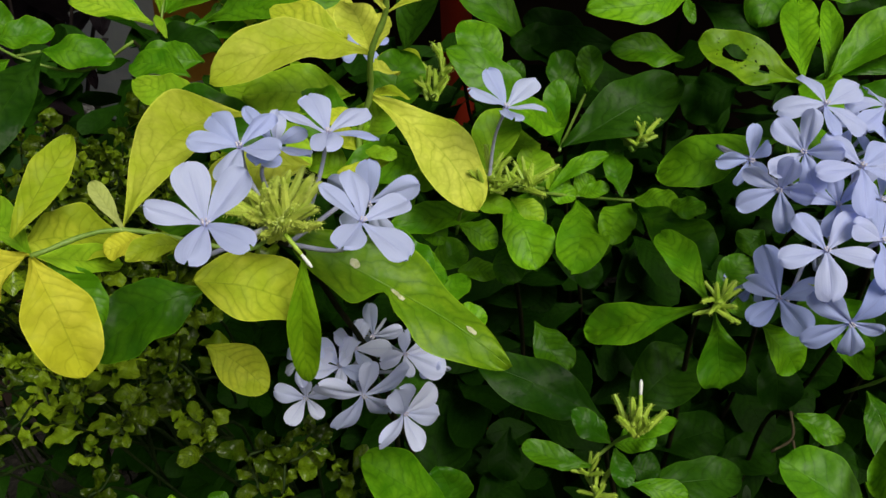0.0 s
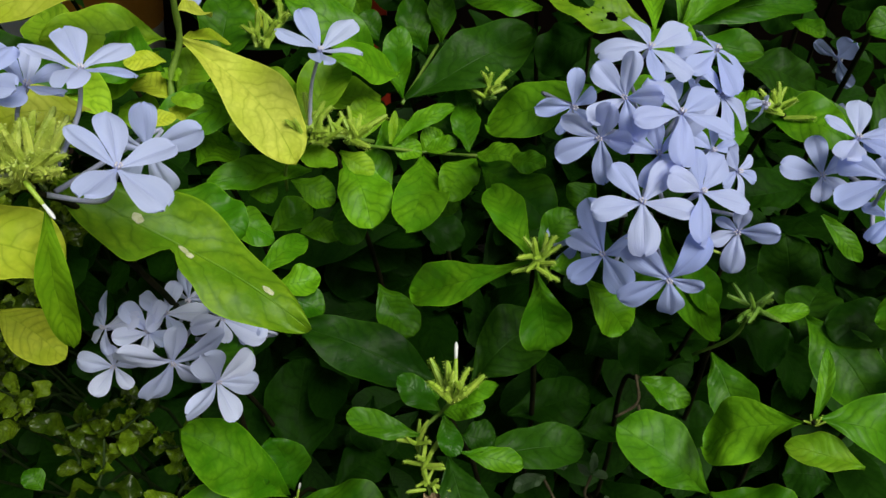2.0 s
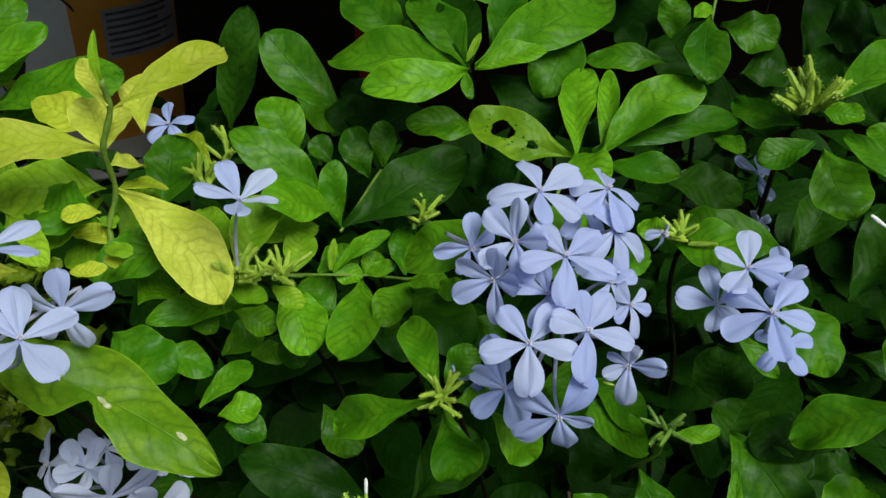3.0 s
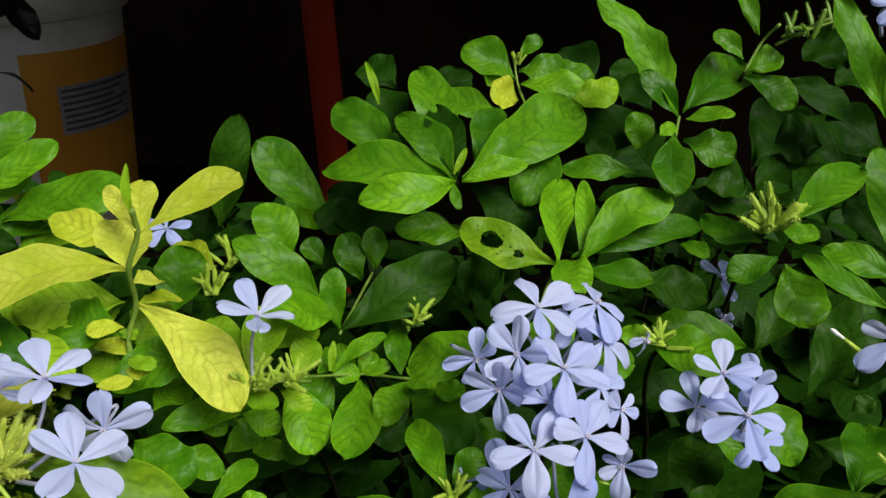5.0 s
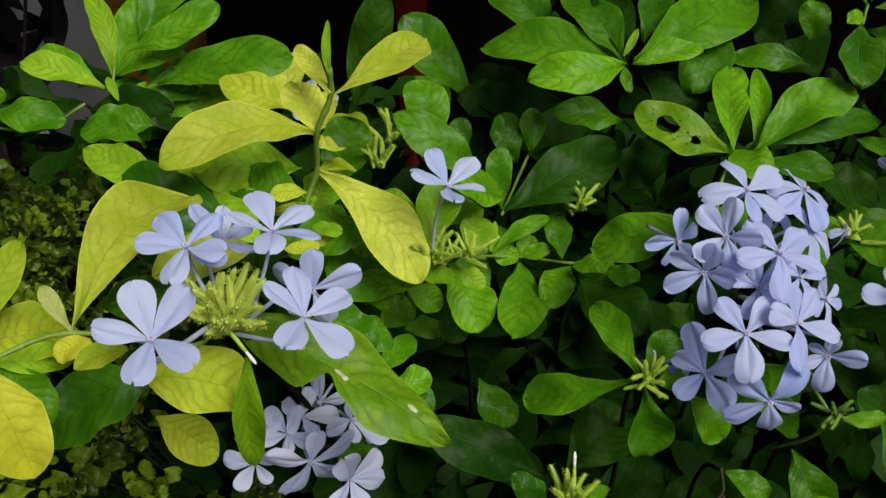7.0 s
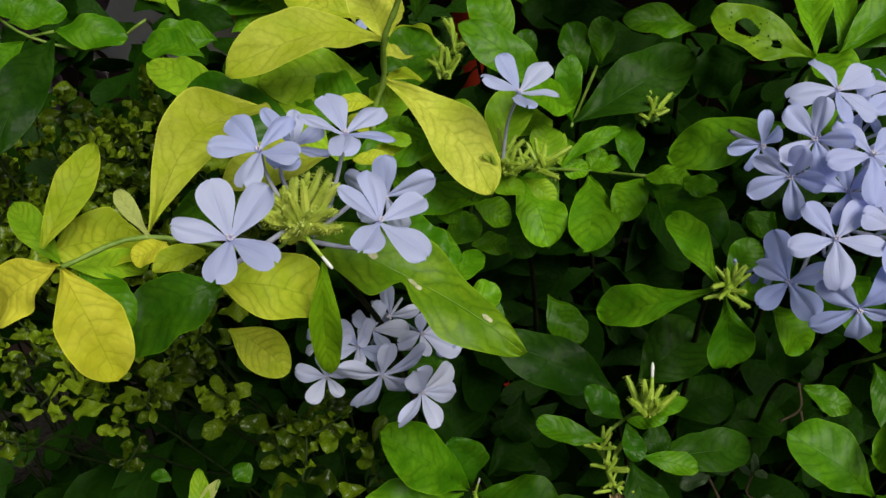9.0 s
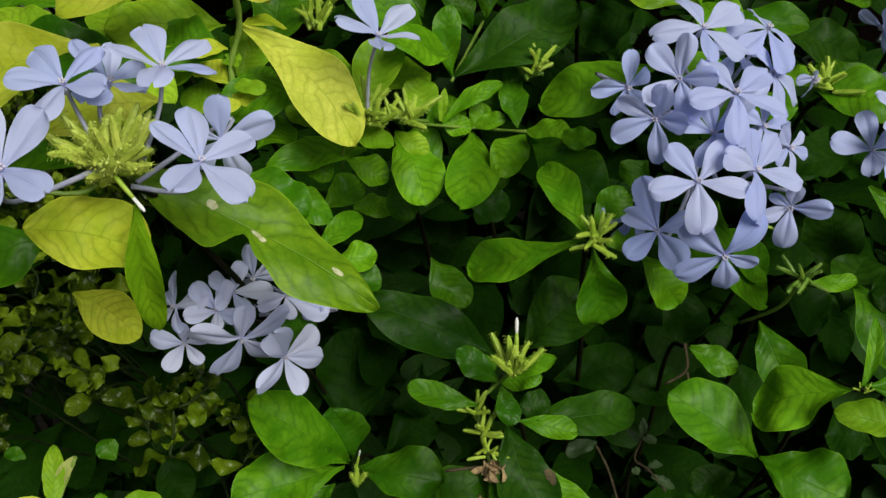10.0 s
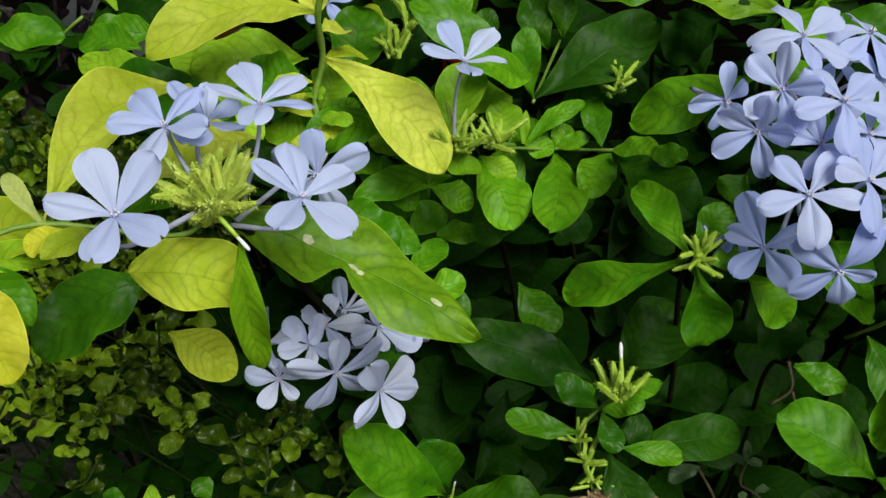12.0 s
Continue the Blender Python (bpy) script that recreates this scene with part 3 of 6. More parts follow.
def dark_plant(place, tips, seed):
    """A potted-looking dark purple plant in the shelter: thin stems with drooping leaves."""
    rnd = random.Random(seed)
    s = new("dark_leaved_plant")
    s.location = place
    tagged(s, "dark purple-leaved plant in the shade of the shelter", "plant")
    for tip in tips:
        t = Vector(tip) - s.location
        line = smooth_line([Vector((0, 0, -0.01)), Vector((t.x * 0.3, t.y * 0.3, t.z * 0.6)), t], 8)
        bm = bmesh.new()
        tube(bm, line, [0.004 - 0.0025 * i / (len(line) - 1) for i in range(len(line))], 6)
        part("stem", bm, PURPLEWOOD, s)
        for k in range(12):
            q = line[-1 - min(k // 2, 8)]
            d = Vector((rnd.gauss(0, 1), rnd.gauss(-0.3, 0.8), rnd.gauss(-0.3, 0.6))).normalized()
            L = rnd.uniform(0.05, 0.09)
            at = leaf_surface(L, L * rnd.uniform(0.32, 0.45), ELLIPTIC, 0.1, 0.2, 0.06, seed * 100 + k)
            ob = part("leaf", sheet(at, 6, 12), PURPLE, s)
            ob.matrix_basis = Matrix.Translation(q) @ frame_of(d, (rnd.gauss(0, .4), -0.6, 1)).to_4x4()


dark_plant((-0.44, 1.08, 0.0), [(-0.40, 0.99, 0.80), (-0.33, 1.02, 0.83), (-0.42, 1.03, 0.74), (-0.29, 1.14, 0.93)], 7)


# ---- hedge inside: the shaded leaves below the top layer ----
def canopy(x, y):
    """Height of the hedge's top layer."""
    return 0.80 + 0.42 * (y - 0.25) - 0.25 * max(0.0, y - 0.46) - 0.9 * max(0.0, 0.22 - y)


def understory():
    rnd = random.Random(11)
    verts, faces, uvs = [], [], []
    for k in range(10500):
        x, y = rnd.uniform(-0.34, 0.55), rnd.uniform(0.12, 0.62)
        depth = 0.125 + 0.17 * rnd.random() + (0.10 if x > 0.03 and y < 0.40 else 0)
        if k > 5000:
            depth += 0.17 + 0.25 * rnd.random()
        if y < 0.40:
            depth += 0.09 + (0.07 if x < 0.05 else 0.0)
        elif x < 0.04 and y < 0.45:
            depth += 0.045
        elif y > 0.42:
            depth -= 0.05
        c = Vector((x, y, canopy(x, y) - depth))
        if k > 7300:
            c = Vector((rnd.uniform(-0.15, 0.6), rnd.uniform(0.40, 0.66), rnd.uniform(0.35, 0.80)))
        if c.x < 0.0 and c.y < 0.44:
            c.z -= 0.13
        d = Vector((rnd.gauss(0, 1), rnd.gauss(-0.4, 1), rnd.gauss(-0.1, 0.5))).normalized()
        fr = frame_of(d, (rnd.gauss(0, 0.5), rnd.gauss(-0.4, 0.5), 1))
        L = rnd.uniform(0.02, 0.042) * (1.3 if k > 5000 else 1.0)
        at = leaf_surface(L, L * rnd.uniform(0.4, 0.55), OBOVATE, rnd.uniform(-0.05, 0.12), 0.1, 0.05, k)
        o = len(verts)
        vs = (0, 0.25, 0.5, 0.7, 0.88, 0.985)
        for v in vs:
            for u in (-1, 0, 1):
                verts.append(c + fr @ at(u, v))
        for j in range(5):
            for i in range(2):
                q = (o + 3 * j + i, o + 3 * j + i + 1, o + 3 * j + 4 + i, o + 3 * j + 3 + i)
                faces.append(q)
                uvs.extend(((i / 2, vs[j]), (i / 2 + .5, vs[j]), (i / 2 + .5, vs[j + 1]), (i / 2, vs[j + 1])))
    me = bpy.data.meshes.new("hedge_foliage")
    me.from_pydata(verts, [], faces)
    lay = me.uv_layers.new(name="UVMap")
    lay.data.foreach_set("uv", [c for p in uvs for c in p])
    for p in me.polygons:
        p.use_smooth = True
    # The inner leaves take the green that has shade mixed into it.
    me.materials.append(SHADEGREEN)
    tagged(new("hedge_foliage", me), "dense leaves inside the hedge, their green darkened for shade", "foliage", kind="stuff")


understory()


# ---- the small-leaved shrub at the hedge's foot ----
def small_leaf_mesh(kind, material):
    at = leaf_surface(1.0, 0.46 + 0.07 * (kind % 3), OBOVATE if kind % 2 else ELLIPTIC, 0.09 * (kind - 2.5), 0.25, 0.30, 300 + kind, 1.6)
    bm = sheet(at, 8, 16)
    me = bpy.data.meshes.new("leaf")
    bm.to_mesh(me)
    bm.free()
    for p in me.polygons:
        p.use_smooth = True
    me.materials.append(material)
    return me


SMALLS = [small_leaf_mesh(k, SMALL) for k in range(6)]
SMALLYS = [small_leaf_mesh(k, SMALLY) for k in range(6)]


def sprig(place, lean, size, yellow, seed):
    """One sprig of crinkled small leaves on a thin stem that runs down to the soil."""
    rnd = random.Random(seed)
    p = Vector(place)
    foot = Vector((p.x + rnd.uniform(-.05, .05), p.y + rnd.uniform(0.14, 0.24), 0))
    s = new("small_leaved_sprig")
    s.location = foot
    tagged(s, "crinkled yellow small-leaved sprig" if yellow else "crinkled light green small-leaved sprig", "plant", "small-leaved sprigs")
    up = Vector(lean).normalized()
    top = p - foot
    start = top - up * size * 2.1
    bm = bmesh.new()
    line = smooth_line([Vector((0, 0, -0.01)), Vector((0, 0, start.z * 0.6)), start + Vector((0, 0.05, -0.05)), start, start.lerp(top, 0.5) + Vector((rnd.uniform(-1, 1), rnd.uniform(-1, 1), 0)) * size * 0.3, top], 5)
    tube(bm, line, [0.0009 - 0.0005 * i / (len(line) - 1) for i in range(len(line))], 5)
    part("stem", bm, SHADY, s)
    fr = frame_of(up, (0.3, -1, 0.2))
    for i in range(8):
        f = (i // 2) / 3
        a = (i // 2) * 1.57 + (i % 2) * 3.14 + rnd.uniform(-.5, .5)
        tilt = radians(18 + 68 * (1 - f)) * rnd.uniform(0.75, 1.2)
        d = fr @ Vector((math.sin(tilt) * math.cos(a), math.cos(tilt), math.sin(tilt) * math.sin(a)))
        ob = new("leaf", (SMALLYS if yellow else SMALLS)[rnd.randrange(6)])
        ob.parent = s
        z = size * rnd.uniform(0.85, 1.6) * (1.0 - 0.45 * f)
        face = up + Vector((rnd.uniform(-.5, .5), -0.4 + rnd.uniform(-.4, .4), 0.2))
        ob.matrix_basis = Matrix.Translation(start.lerp(top, f)) @ frame_of(d, face).to_4x4() @ Matrix.Diagonal((z, z, z, 1))


def sprig_bed():
    """Sprigs over the sloping bed beside the plumbago, yellower in the lit middle, sparse at the front."""
    rnd = random.Random(5)
    tips = [(-0.034, 0.309, 0.783), (-0.014, 0.295, 0.781), (0.002, 0.296, 0.782), (0.016, 0.297, 0.783),
            (0.027, 0.294, 0.779), (0.022, 0.295, 0.772), (-0.01, 0.299, 0.769), (-0.046, 0.308, 0.766),
            (-0.027, 0.306, 0.779), (0.003, 0.296, 0.773), (-0.063, 0.32, 0.766), (-0.067, 0.311, 0.753),
            (0.011, 0.3, 0.787), (-0.023, 0.302, 0.758), (-0.078, 0.324, 0.755), (-0.052, 0.328, 0.776),
            (-0.076, 0.346, 0.767), (-0.048, 0.347, 0.768), (0.033, 0.304, 0.758)]
    for i, p in enumerate(tips):
        if i % 3 == 1:
            continue
        sprig(p, (rnd.gauss(0.3, 0.5), rnd.gauss(-0.4, 0.3), 1), rnd.uniform(0.007, 0.0095), i % 7 == 0, i + 1)
    for i in range(46):
        y = rnd.uniform(0.34, 0.415)
        x = rnd.uniform(-0.24, -0.085)
        z = 0.812 + 0.3 * (y - 0.35) + rnd.uniform(-0.045, 0.012)
        sprig((x, y, z), (rnd.gauss(0, 0.4), rnd.gauss(-0.35, 0.35), 1), rnd.uniform(0.007, 0.0125), rnd.random() < 0.3, i + 200)
    for i in range(44):
        y = rnd.uniform(0.40, 0.485)
        x = rnd.uniform(-0.120, -0.045) - 0.3 * (y - 0.44)
        z = 0.835 + 0.05 * (y - 0.42) + rnd.uniform(-0.07, 0.010)
        sprig((x, y, z), (rnd.gauss(0, 0.35), rnd.gauss(-0.25, 0.35), 1), rnd.uniform(0.009, 0.013), rnd.random() < 0.2, i + 300)
    for i in range(8):
        p = (rnd.uniform(-0.105, -0.045), rnd.uniform(0.325, 0.38), rnd.uniform(0.765, 0.80))
        sprig(p, (rnd.gauss(0, 0.4), rnd.gauss(-0.35, 0.35), 1), rnd.uniform(0.009, 0.013), rnd.random() < 0.25, i + 400)

    for i in range(14):
        p = (rnd.uniform(-0.125, -0.045), rnd.uniform(0.290, 0.335), rnd.uniform(0.772, 0.80))
        sprig(p, (rnd.gauss(0.1, 0.5), rnd.gauss(-0.35, 0.35), 1), rnd.uniform(0.007, 0.0105), i % 3 == 0, i + 500)
    for i in range(40):
        y = rnd.uniform(0.385, 0.46)
        p = (rnd.uniform(-0.175, -0.06), y, 0.825 + 0.25 * (y - 0.42) + rnd.uniform(-0.045, 0.018))
        sprig(p, (rnd.gauss(0, 0.4), rnd.gauss(-0.35, 0.35), 1), rnd.uniform(0.009, 0.0125), i % 3 == 0, i + 600)


sprig_bed()

s = shoot((0.0195, 0.2404, 0.8957), "plumbago shoot with pale yellowing leaves and blue flowers")
leaf(s, (-0.0113, 0.2294, 0.9030), (0.0041, 0.2950, 0.9097), (0.24, -0.15, 0.96), 0.0182, YELLOW, OBOVATE, bend=.09)
leaf(s, (-0.0096, 0.2252, 0.9050), (-0.0170, 0.2306, 0.9142), (0.34, -0.66, 0.67), 0.0038, CREAM, SPOON)
leaf(s, (-0.0054, 0.2245, 0.9036), (-0.0136, 0.2224, 0.9007), (-0.03, -0.57, 0.82), 0.0061, GOLD, ROUND)
leaf(s, (0.0053, 0.2175, 0.9061), (-0.0047, 0.2113, 0.9057), (0.24, -0.49, 0.84), 0.0056, OLIVE, ELLIPTIC)
leaf(s, (0.0012, 0.2337, 0.8871), (0.0262, 0.2403, 0.8768), (0.46, -0.49, 0.74), 0.0173, OLIVE, BROAD, bend=.06)
leaf(s, (0.0278, 0.2323, 0.8940), (0.0266, 0.2331, 0.8571), (0.11, -0.99, -0.01), 0.0075, SPRING, ELLIPTIC, fold=.25)
leaf(s, (-0.0140, 0.2821, 0.8338), (0.0048, 0.2766, 0.8208), (0.31, -0.75, 0.59), 0.0140, OLIVE, ELLIPTIC, bend=.04)
leaf(s, (0.0181, 0.2641, 0.8839), (0.0770, 0.2540, 0.8475), (0.32, -0.49, 0.81), 0.0245, BITTEN, LONG, bend=-.02, fold=.1, bite=True, scars=[(0.16, 0.47, 0.0017, SCAR), (0.22, 0.50, 0.0013, SCAR), (-0.2, 0.80, 0.0015, SCAR), (-0.1, 0.28, 0.0014, SCAR)])
leaf(s, (0.0087, 0.2692, 0.8852), (-0.0236, 0.2778, 0.8814), (-0.22, -0.5, 0.83), 0.0130, GREEN, ELLIPTIC)
leaf(s, (0.0224, 0.2827, 0.8949), (-0.0058, 0.2727, 0.8919), (0.11, -0.59, 0.8), 0.0142, YELLOW, ELLIPTIC)

twig(s, [(0.0195, 0.2404, 0.8957), (0.0126, 0.2339, 0.8955), (-0.0107, 0.2251, 0.9050), (-0.0252, 0.2134, 0.9048)])
buds(s, (0.0203, 0.2419, 0.8980), (0.03, -0.18, 0.98), 38, 0.0134, 64, LIME)
bud(s, (0.0236, 0.2347, 0.8994), (0.0303, 0.2298, 0.8934))
flower(s, (0.0147, 0.2055, 0.9169), (0.227, -0.497, 0.837), 273, 0.0128, 32, (0.0187, 0.2378, 0.8991), (1, 1, 1.05, 1, 0.95), (3, -9, 12, 0, -9))
flower(s, (0.0124, 0.2468, 0.9151), (-0.039, -0.356, 0.934), 312, 0.0121, 20, (0.0196, 0.2423, 0.8985), (1.1, 0.95, 0.95, 1, 1), (0, 0, 0, 6, -9))
flower(s, (0.0181, 0.2577, 0.9107), (0.455, -0.247, 0.856), 221, 0.0110, 28, (0.0217, 0.2428, 0.8991), (1.3, 0.95, 0.85, 0.9, 1.1), (0, 9, 15, -3, -21))
flower(s, (0.0319, 0.2539, 0.9158), (0.231, -0.081, 0.97), 307, 0.0131, 28, (0.0274, 0.2431, 0.8989), (1, 0.95, 1, 1, 1), (3, 6, -3, -3, 0))
flower(s, (0.0405, 0.2412, 0.8992), (0.448, -0.345, 0.825), 229, 0.0140, 20, (0.0201, 0.2502, 0.8881), (1.05, 1.1, 1, 0.95, 0.95), (-3, -3, 6, 9, -12))
flower(s, (0.0397, 0.2669, 0.8918), (0.027, -0.999, 0.02), 246, 0.0122, -1, (0.0210, 0.2549, 0.8863), (0.9, 1.05, 1.15, 0.95, 1), (0, -9, 6, 3, 0))
leaf(s, (-0.0252, 0.2133, 0.9046), (-0.0150, 0.2049, 0.8802), (0.49, -0.74, 0.46), 0.0146, GOLD, ELLIPTIC, bend=.05)
leaf(s, (-0.0259, 0.2136, 0.9051), (-0.0453, 0.2143, 0.8885), (-0.45, -0.72, 0.53), 0.0130, GOLD, ELLIPTIC, fold=.2)
leaf(s, (-0.0312, 0.2187, 0.9061), (-0.0233, 0.2395, 0.9210), (0.23, -0.61, 0.76), 0.0083, OLIVE, ELLIPTIC, fold=.15)
leaf(s, (-0.0334, 0.2241, 0.9002), (-0.0165, 0.2409, 0.8940), (0.44, -0.3, 0.85), 0.0168, OLIVE, ELLIPTIC)
leaf(s, (-0.0275, 0.2183, 0.9018), (-0.0142, 0.2340, 0.8919), (0.7, -0.12, 0.7), 0.0074, LIME, ELLIPTIC)
leaf(s, (-0.0298, 0.2218, 0.9002), (-0.0450, 0.2372, 0.9065), (0.06, -0.32, 0.95), 0.0069, LIME, ELLIPTIC)
leaf(s, (-0.0033, 0.2550, 0.8714), (-0.0314, 0.2405, 0.8610), (0.05, -0.56, 0.83), 0.0199, GREEN, ELLIPTIC, bend=.03)
leaf(s, (-0.0257, 0.2212, 0.8991), (-0.0160, 0.2195, 0.8834), (0.61, -0.65, 0.45), 0.0093, GREEN, ELLIPTIC)

s = shoot((0.0305, 0.3290, 0.8730), "tall plumbago stem with yellow leaves at its top")
twig(s, [(0.0405, 0.3211, 0.9360), (0.0402, 0.3243, 0.9255), (0.0354, 0.3257, 0.9129), (0.0338, 0.3333, 0.8963), (0.0299, 0.3325, 0.8843), (0.0305, 0.3290, 0.8730)], radius=0.0010)
leaf(s, (0.0404, 0.3220, 0.9275), (0.0288, 0.3382, 0.9372), (0.1, -0.85, 0.5), 0.0062, YELLOW, OBOVATE)
leaf(s, (0.0294, 0.3303, 0.8785), (0.0157, 0.3372, 0.8840), (0.06, -0.51, 0.86), 0.0092, OLIVE, ELLIPTIC)
leaf(s, (0.0289, 0.3421, 0.8762), (0.0399, 0.3535, 0.8867), (0.09, -0.71, 0.7), 0.0140, LIME, ELLIPTIC)
leaf(s, (0.0301, 0.3274, 0.8666), (0.0406, 0.3411, 0.8797), (0.09, -0.71, 0.69), 0.0126, LIME2, ELLIPTIC)
leaf(s, (0.0267, 0.3307, 0.8692), (0.0120, 0.3370, 0.8731), (-0, -0.49, 0.87), 0.0123, LIME, ELLIPTIC)
leaf(s, (0.0299, 0.3325, 0.8843), (0.0277, 0.3319, 0.8875), (0.7, -0.66, 0.28), 0.0031, LIME, ROUND)
leaf(s, (0.0299, 0.3325, 0.8843), (0.0335, 0.3319, 0.8873), (-0.59, -0.66, 0.46), 0.0036, LIME, ROUND)
leaf(s, (0.0325, 0.3162, 0.8807), (0.0417, 0.3147, 0.8823), (-0.25, -0.54, 0.81), 0.0062, YELLOW, ELLIPTIC)
leaf(s, (0.0354, 0.3257, 0.9129), (-0.0082, 0.3025, 0.9137), (0.56, -0.38, 0.74), 0.0168, YELLOW, OBOVATE, bend=.1)
leaf(s, (0.0402, 0.3243, 0.9255), (0.0702, 0.3497, 0.9385), (-0.2, -0.79, 0.58), 0.0138, YELLOW, SPOON, bend=.06)
leaf(s, (0.0354, 0.3257, 0.9129), (0.0264, 0.3410, 0.9253), (0.23, -0.68, 0.69), 0.0130, YELLOW, ELLIPTIC)
leaf(s, (0.0130, 0.4286, 0.8811), (0.0076, 0.4606, 0.8968), (0.17, -0.79, 0.59), 0.0165, YELLOW, OBOVATE)
leaf(s, (0.0405, 0.3210, 0.9340), (0.0409, 0.3215, 0.9500), (0.27, -0.87, 0.42), 0.0024, LIME, ELLIPTIC, fold=.5)
leaf(s, (0.0354, 0.3257, 0.9129), (0.0376, 0.3453, 0.9203), (0.14, -0.82, 0.56), 0.0085, YELLOW, ELLIPTIC)
leaf(s, (0.0350, 0.3287, 0.9063), (0.0419, 0.3397, 0.9025), (-0.41, -0.79, 0.45), 0.0081, YELLOW, OBOVATE)
leaf(s, (0.0345, 0.3333, 0.8963), (0.0460, 0.3490, 0.8905), (-0.19, -0.63, 0.75), 0.0062, OLIVE, ELLIPTIC)
leaf(s, (0.0313, 0.3243, 0.8926), (0.0200, 0.3210, 0.8931), (0.22, -0.59, 0.78), 0.0062, OLIVE, OBOVATE)
leaf(s, (0.0345, 0.3333, 0.8963), (0.0690, 0.3114, 0.8663), (0.2, -0.62, 0.76), 0.0194, YELLOW, OBOVATE, bend=.07)
leaf(s, (0.0338, 0.3157, 0.8848), (0.0439, 0.3114, 0.8851), (-0.22, -0.44, 0.87), 0.0052, LIME, ROUND)
leaf(s, (0.0279, 0.3408, 0.8938), (-0.0073, 0.3328, 0.8964), (0.2, -0.6, 0.77), 0.0194, LIME, ELLIPTIC)
leaf(s, (-0.0184, 0.4180, 0.8904), (-0.0364, 0.4218, 0.9069), (0.27, -0.65, 0.71), 0.0066, YELLOW, ELLIPTIC, fold=.5)
leaf(s, (0.0230, 0.3678, 0.9048), (-0.0046, 0.3732, 0.9138), (0.14, -0.62, 0.77), 0.0141, OLIVE, ELLIPTIC)
leaf(s, (0.0228, 0.3489, 0.8865), (-0.0003, 0.3263, 0.8823), (0.33, -0.49, 0.81), 0.0194, LIME, ELLIPTIC)
leaf(s, (0.0200, 0.3414, 0.8815), (0.0052, 0.3556, 0.8998), (0.27, -0.64, 0.72), 0.0097, LIME, ELLIPTIC)

s = shoot((-0.0653, 0.4026, 0.8919), "plumbago shoot with broad green leaves at the hedge edge")
leaf(s, (-0.1007, 0.4002, 0.8883), (-0.0725, 0.3966, 0.8875), (-0.07, -0.62, 0.78), 0.0146, LIME2, ROUND)
leaf(s, (-0.1187, 0.4001, 0.8920), (-0.0967, 0.4033, 0.8961), (-0, -0.7, 0.71), 0.0135, LIME2, ELLIPTIC)
leaf(s, (-0.1299, 0.4048, 0.8998), (-0.1139, 0.4081, 0.8949), (0.36, -0.61, 0.71), 0.0151, LIME2, OBOVATE)
leaf(s, (-0.1331, 0.4052, 0.9009), (-0.1276, 0.4163, 0.9174), (0.26, -0.84, 0.48), 0.0118, LIME2, OBOVATE)
leaf(s, (-0.0577, 0.4048, 0.8974), (-0.0847, 0.4172, 0.9114), (0.13, -0.6, 0.79), 0.0135, LIME2, OBOVATE)
leaf(s, (-0.0558, 0.4013, 0.8993), (-0.0889, 0.4056, 0.9069), (0.08, -0.64, 0.76), 0.0114, LIME, OBOVATE)
leaf(s, (-0.0565, 0.4135, 0.9005), (-0.0672, 0.4309, 0.9316), (0.31, -0.78, 0.54), 0.0092, LIME, ELLIPTIC, fold=.3)
leaf(s, (-0.0559, 0.4154, 0.8999), (-0.0422, 0.4408, 0.9296), (0.18, -0.79, 0.58), 0.0151, LIME2, ELLIPTIC)
leaf(s, (-0.0538, 0.4133, 0.9002), (-0.0205, 0.4225, 0.9218), (-0.11, -0.84, 0.53), 0.0129, LIME2, ELLIPTIC, fold=.2)
leaf(s, (-0.0609, 0.4252, 0.9010), (-0.0681, 0.4463, 0.9181), (0.21, -0.59, 0.78), 0.0113, GREEN, ELLIPTIC)
leaf(s, (-0.0525, 0.4087, 0.8919), (0.0056, 0.4401, 0.9026), (0, -0.74, 0.68), 0.0231, GREEN, OBOVATE, bend=.04)
leaf(s, (-0.0360, 0.3942, 0.8867), (-0.0599, 0.3950, 0.8878), (0.01, -0.65, 0.76), 0.0134, GREEN, ROUND)
leaf(s, (-0.0381, 0.3818, 0.8851), (-0.0638, 0.3902, 0.8872), (-0.09, -0.57, 0.81), 0.0133, LIME2, OBOVATE)
leaf(s, (-0.0202, 0.3467, 0.8848), (-0.0527, 0.3620, 0.8905), (-0.2, -0.52, 0.83), 0.0138, LIME, ELLIPTIC)
leaf(s, (-0.0242, 0.3709, 0.8862), (0.0092, 0.3428, 0.8770), (-0.11, -0.43, 0.9), 0.0165, GREEN, ELLIPTIC)
leaf(s, (-0.0340, 0.4098, 0.8839), (-0.0169, 0.4216, 0.8956), (0.07, -0.75, 0.66), 0.0145, LIME2, ELLIPTIC)
leaf(s, (-0.0552, 0.4078, 0.8903), (-0.0471, 0.4217, 0.8951), (0.34, -0.48, 0.81), 0.0105, GREEN, ELLIPTIC)
leaf(s, (-0.0527, 0.4046, 0.8927), (-0.0586, 0.4134, 0.9002), (0.18, -0.57, 0.8), 0.0035, LIME, ELLIPTIC)
leaf(s, (-0.0495, 0.4078, 0.8904), (-0.0428, 0.4121, 0.8983), (-0.01, -0.88, 0.48), 0.0032, LIME, ELLIPTIC, fold=.4)
leaf(s, (-0.0271, 0.4113, 0.8871), (-0.0042, 0.4168, 0.8974), (-0.1, -0.77, 0.63), 0.0140, LIME, ELLIPTIC)
twig(s, [(-0.0559, 0.4082, 0.8808), (-0.0563, 0.4089, 0.8923), (-0.0557, 0.4144, 0.9022), (-0.0562, 0.4195, 0.9050)])
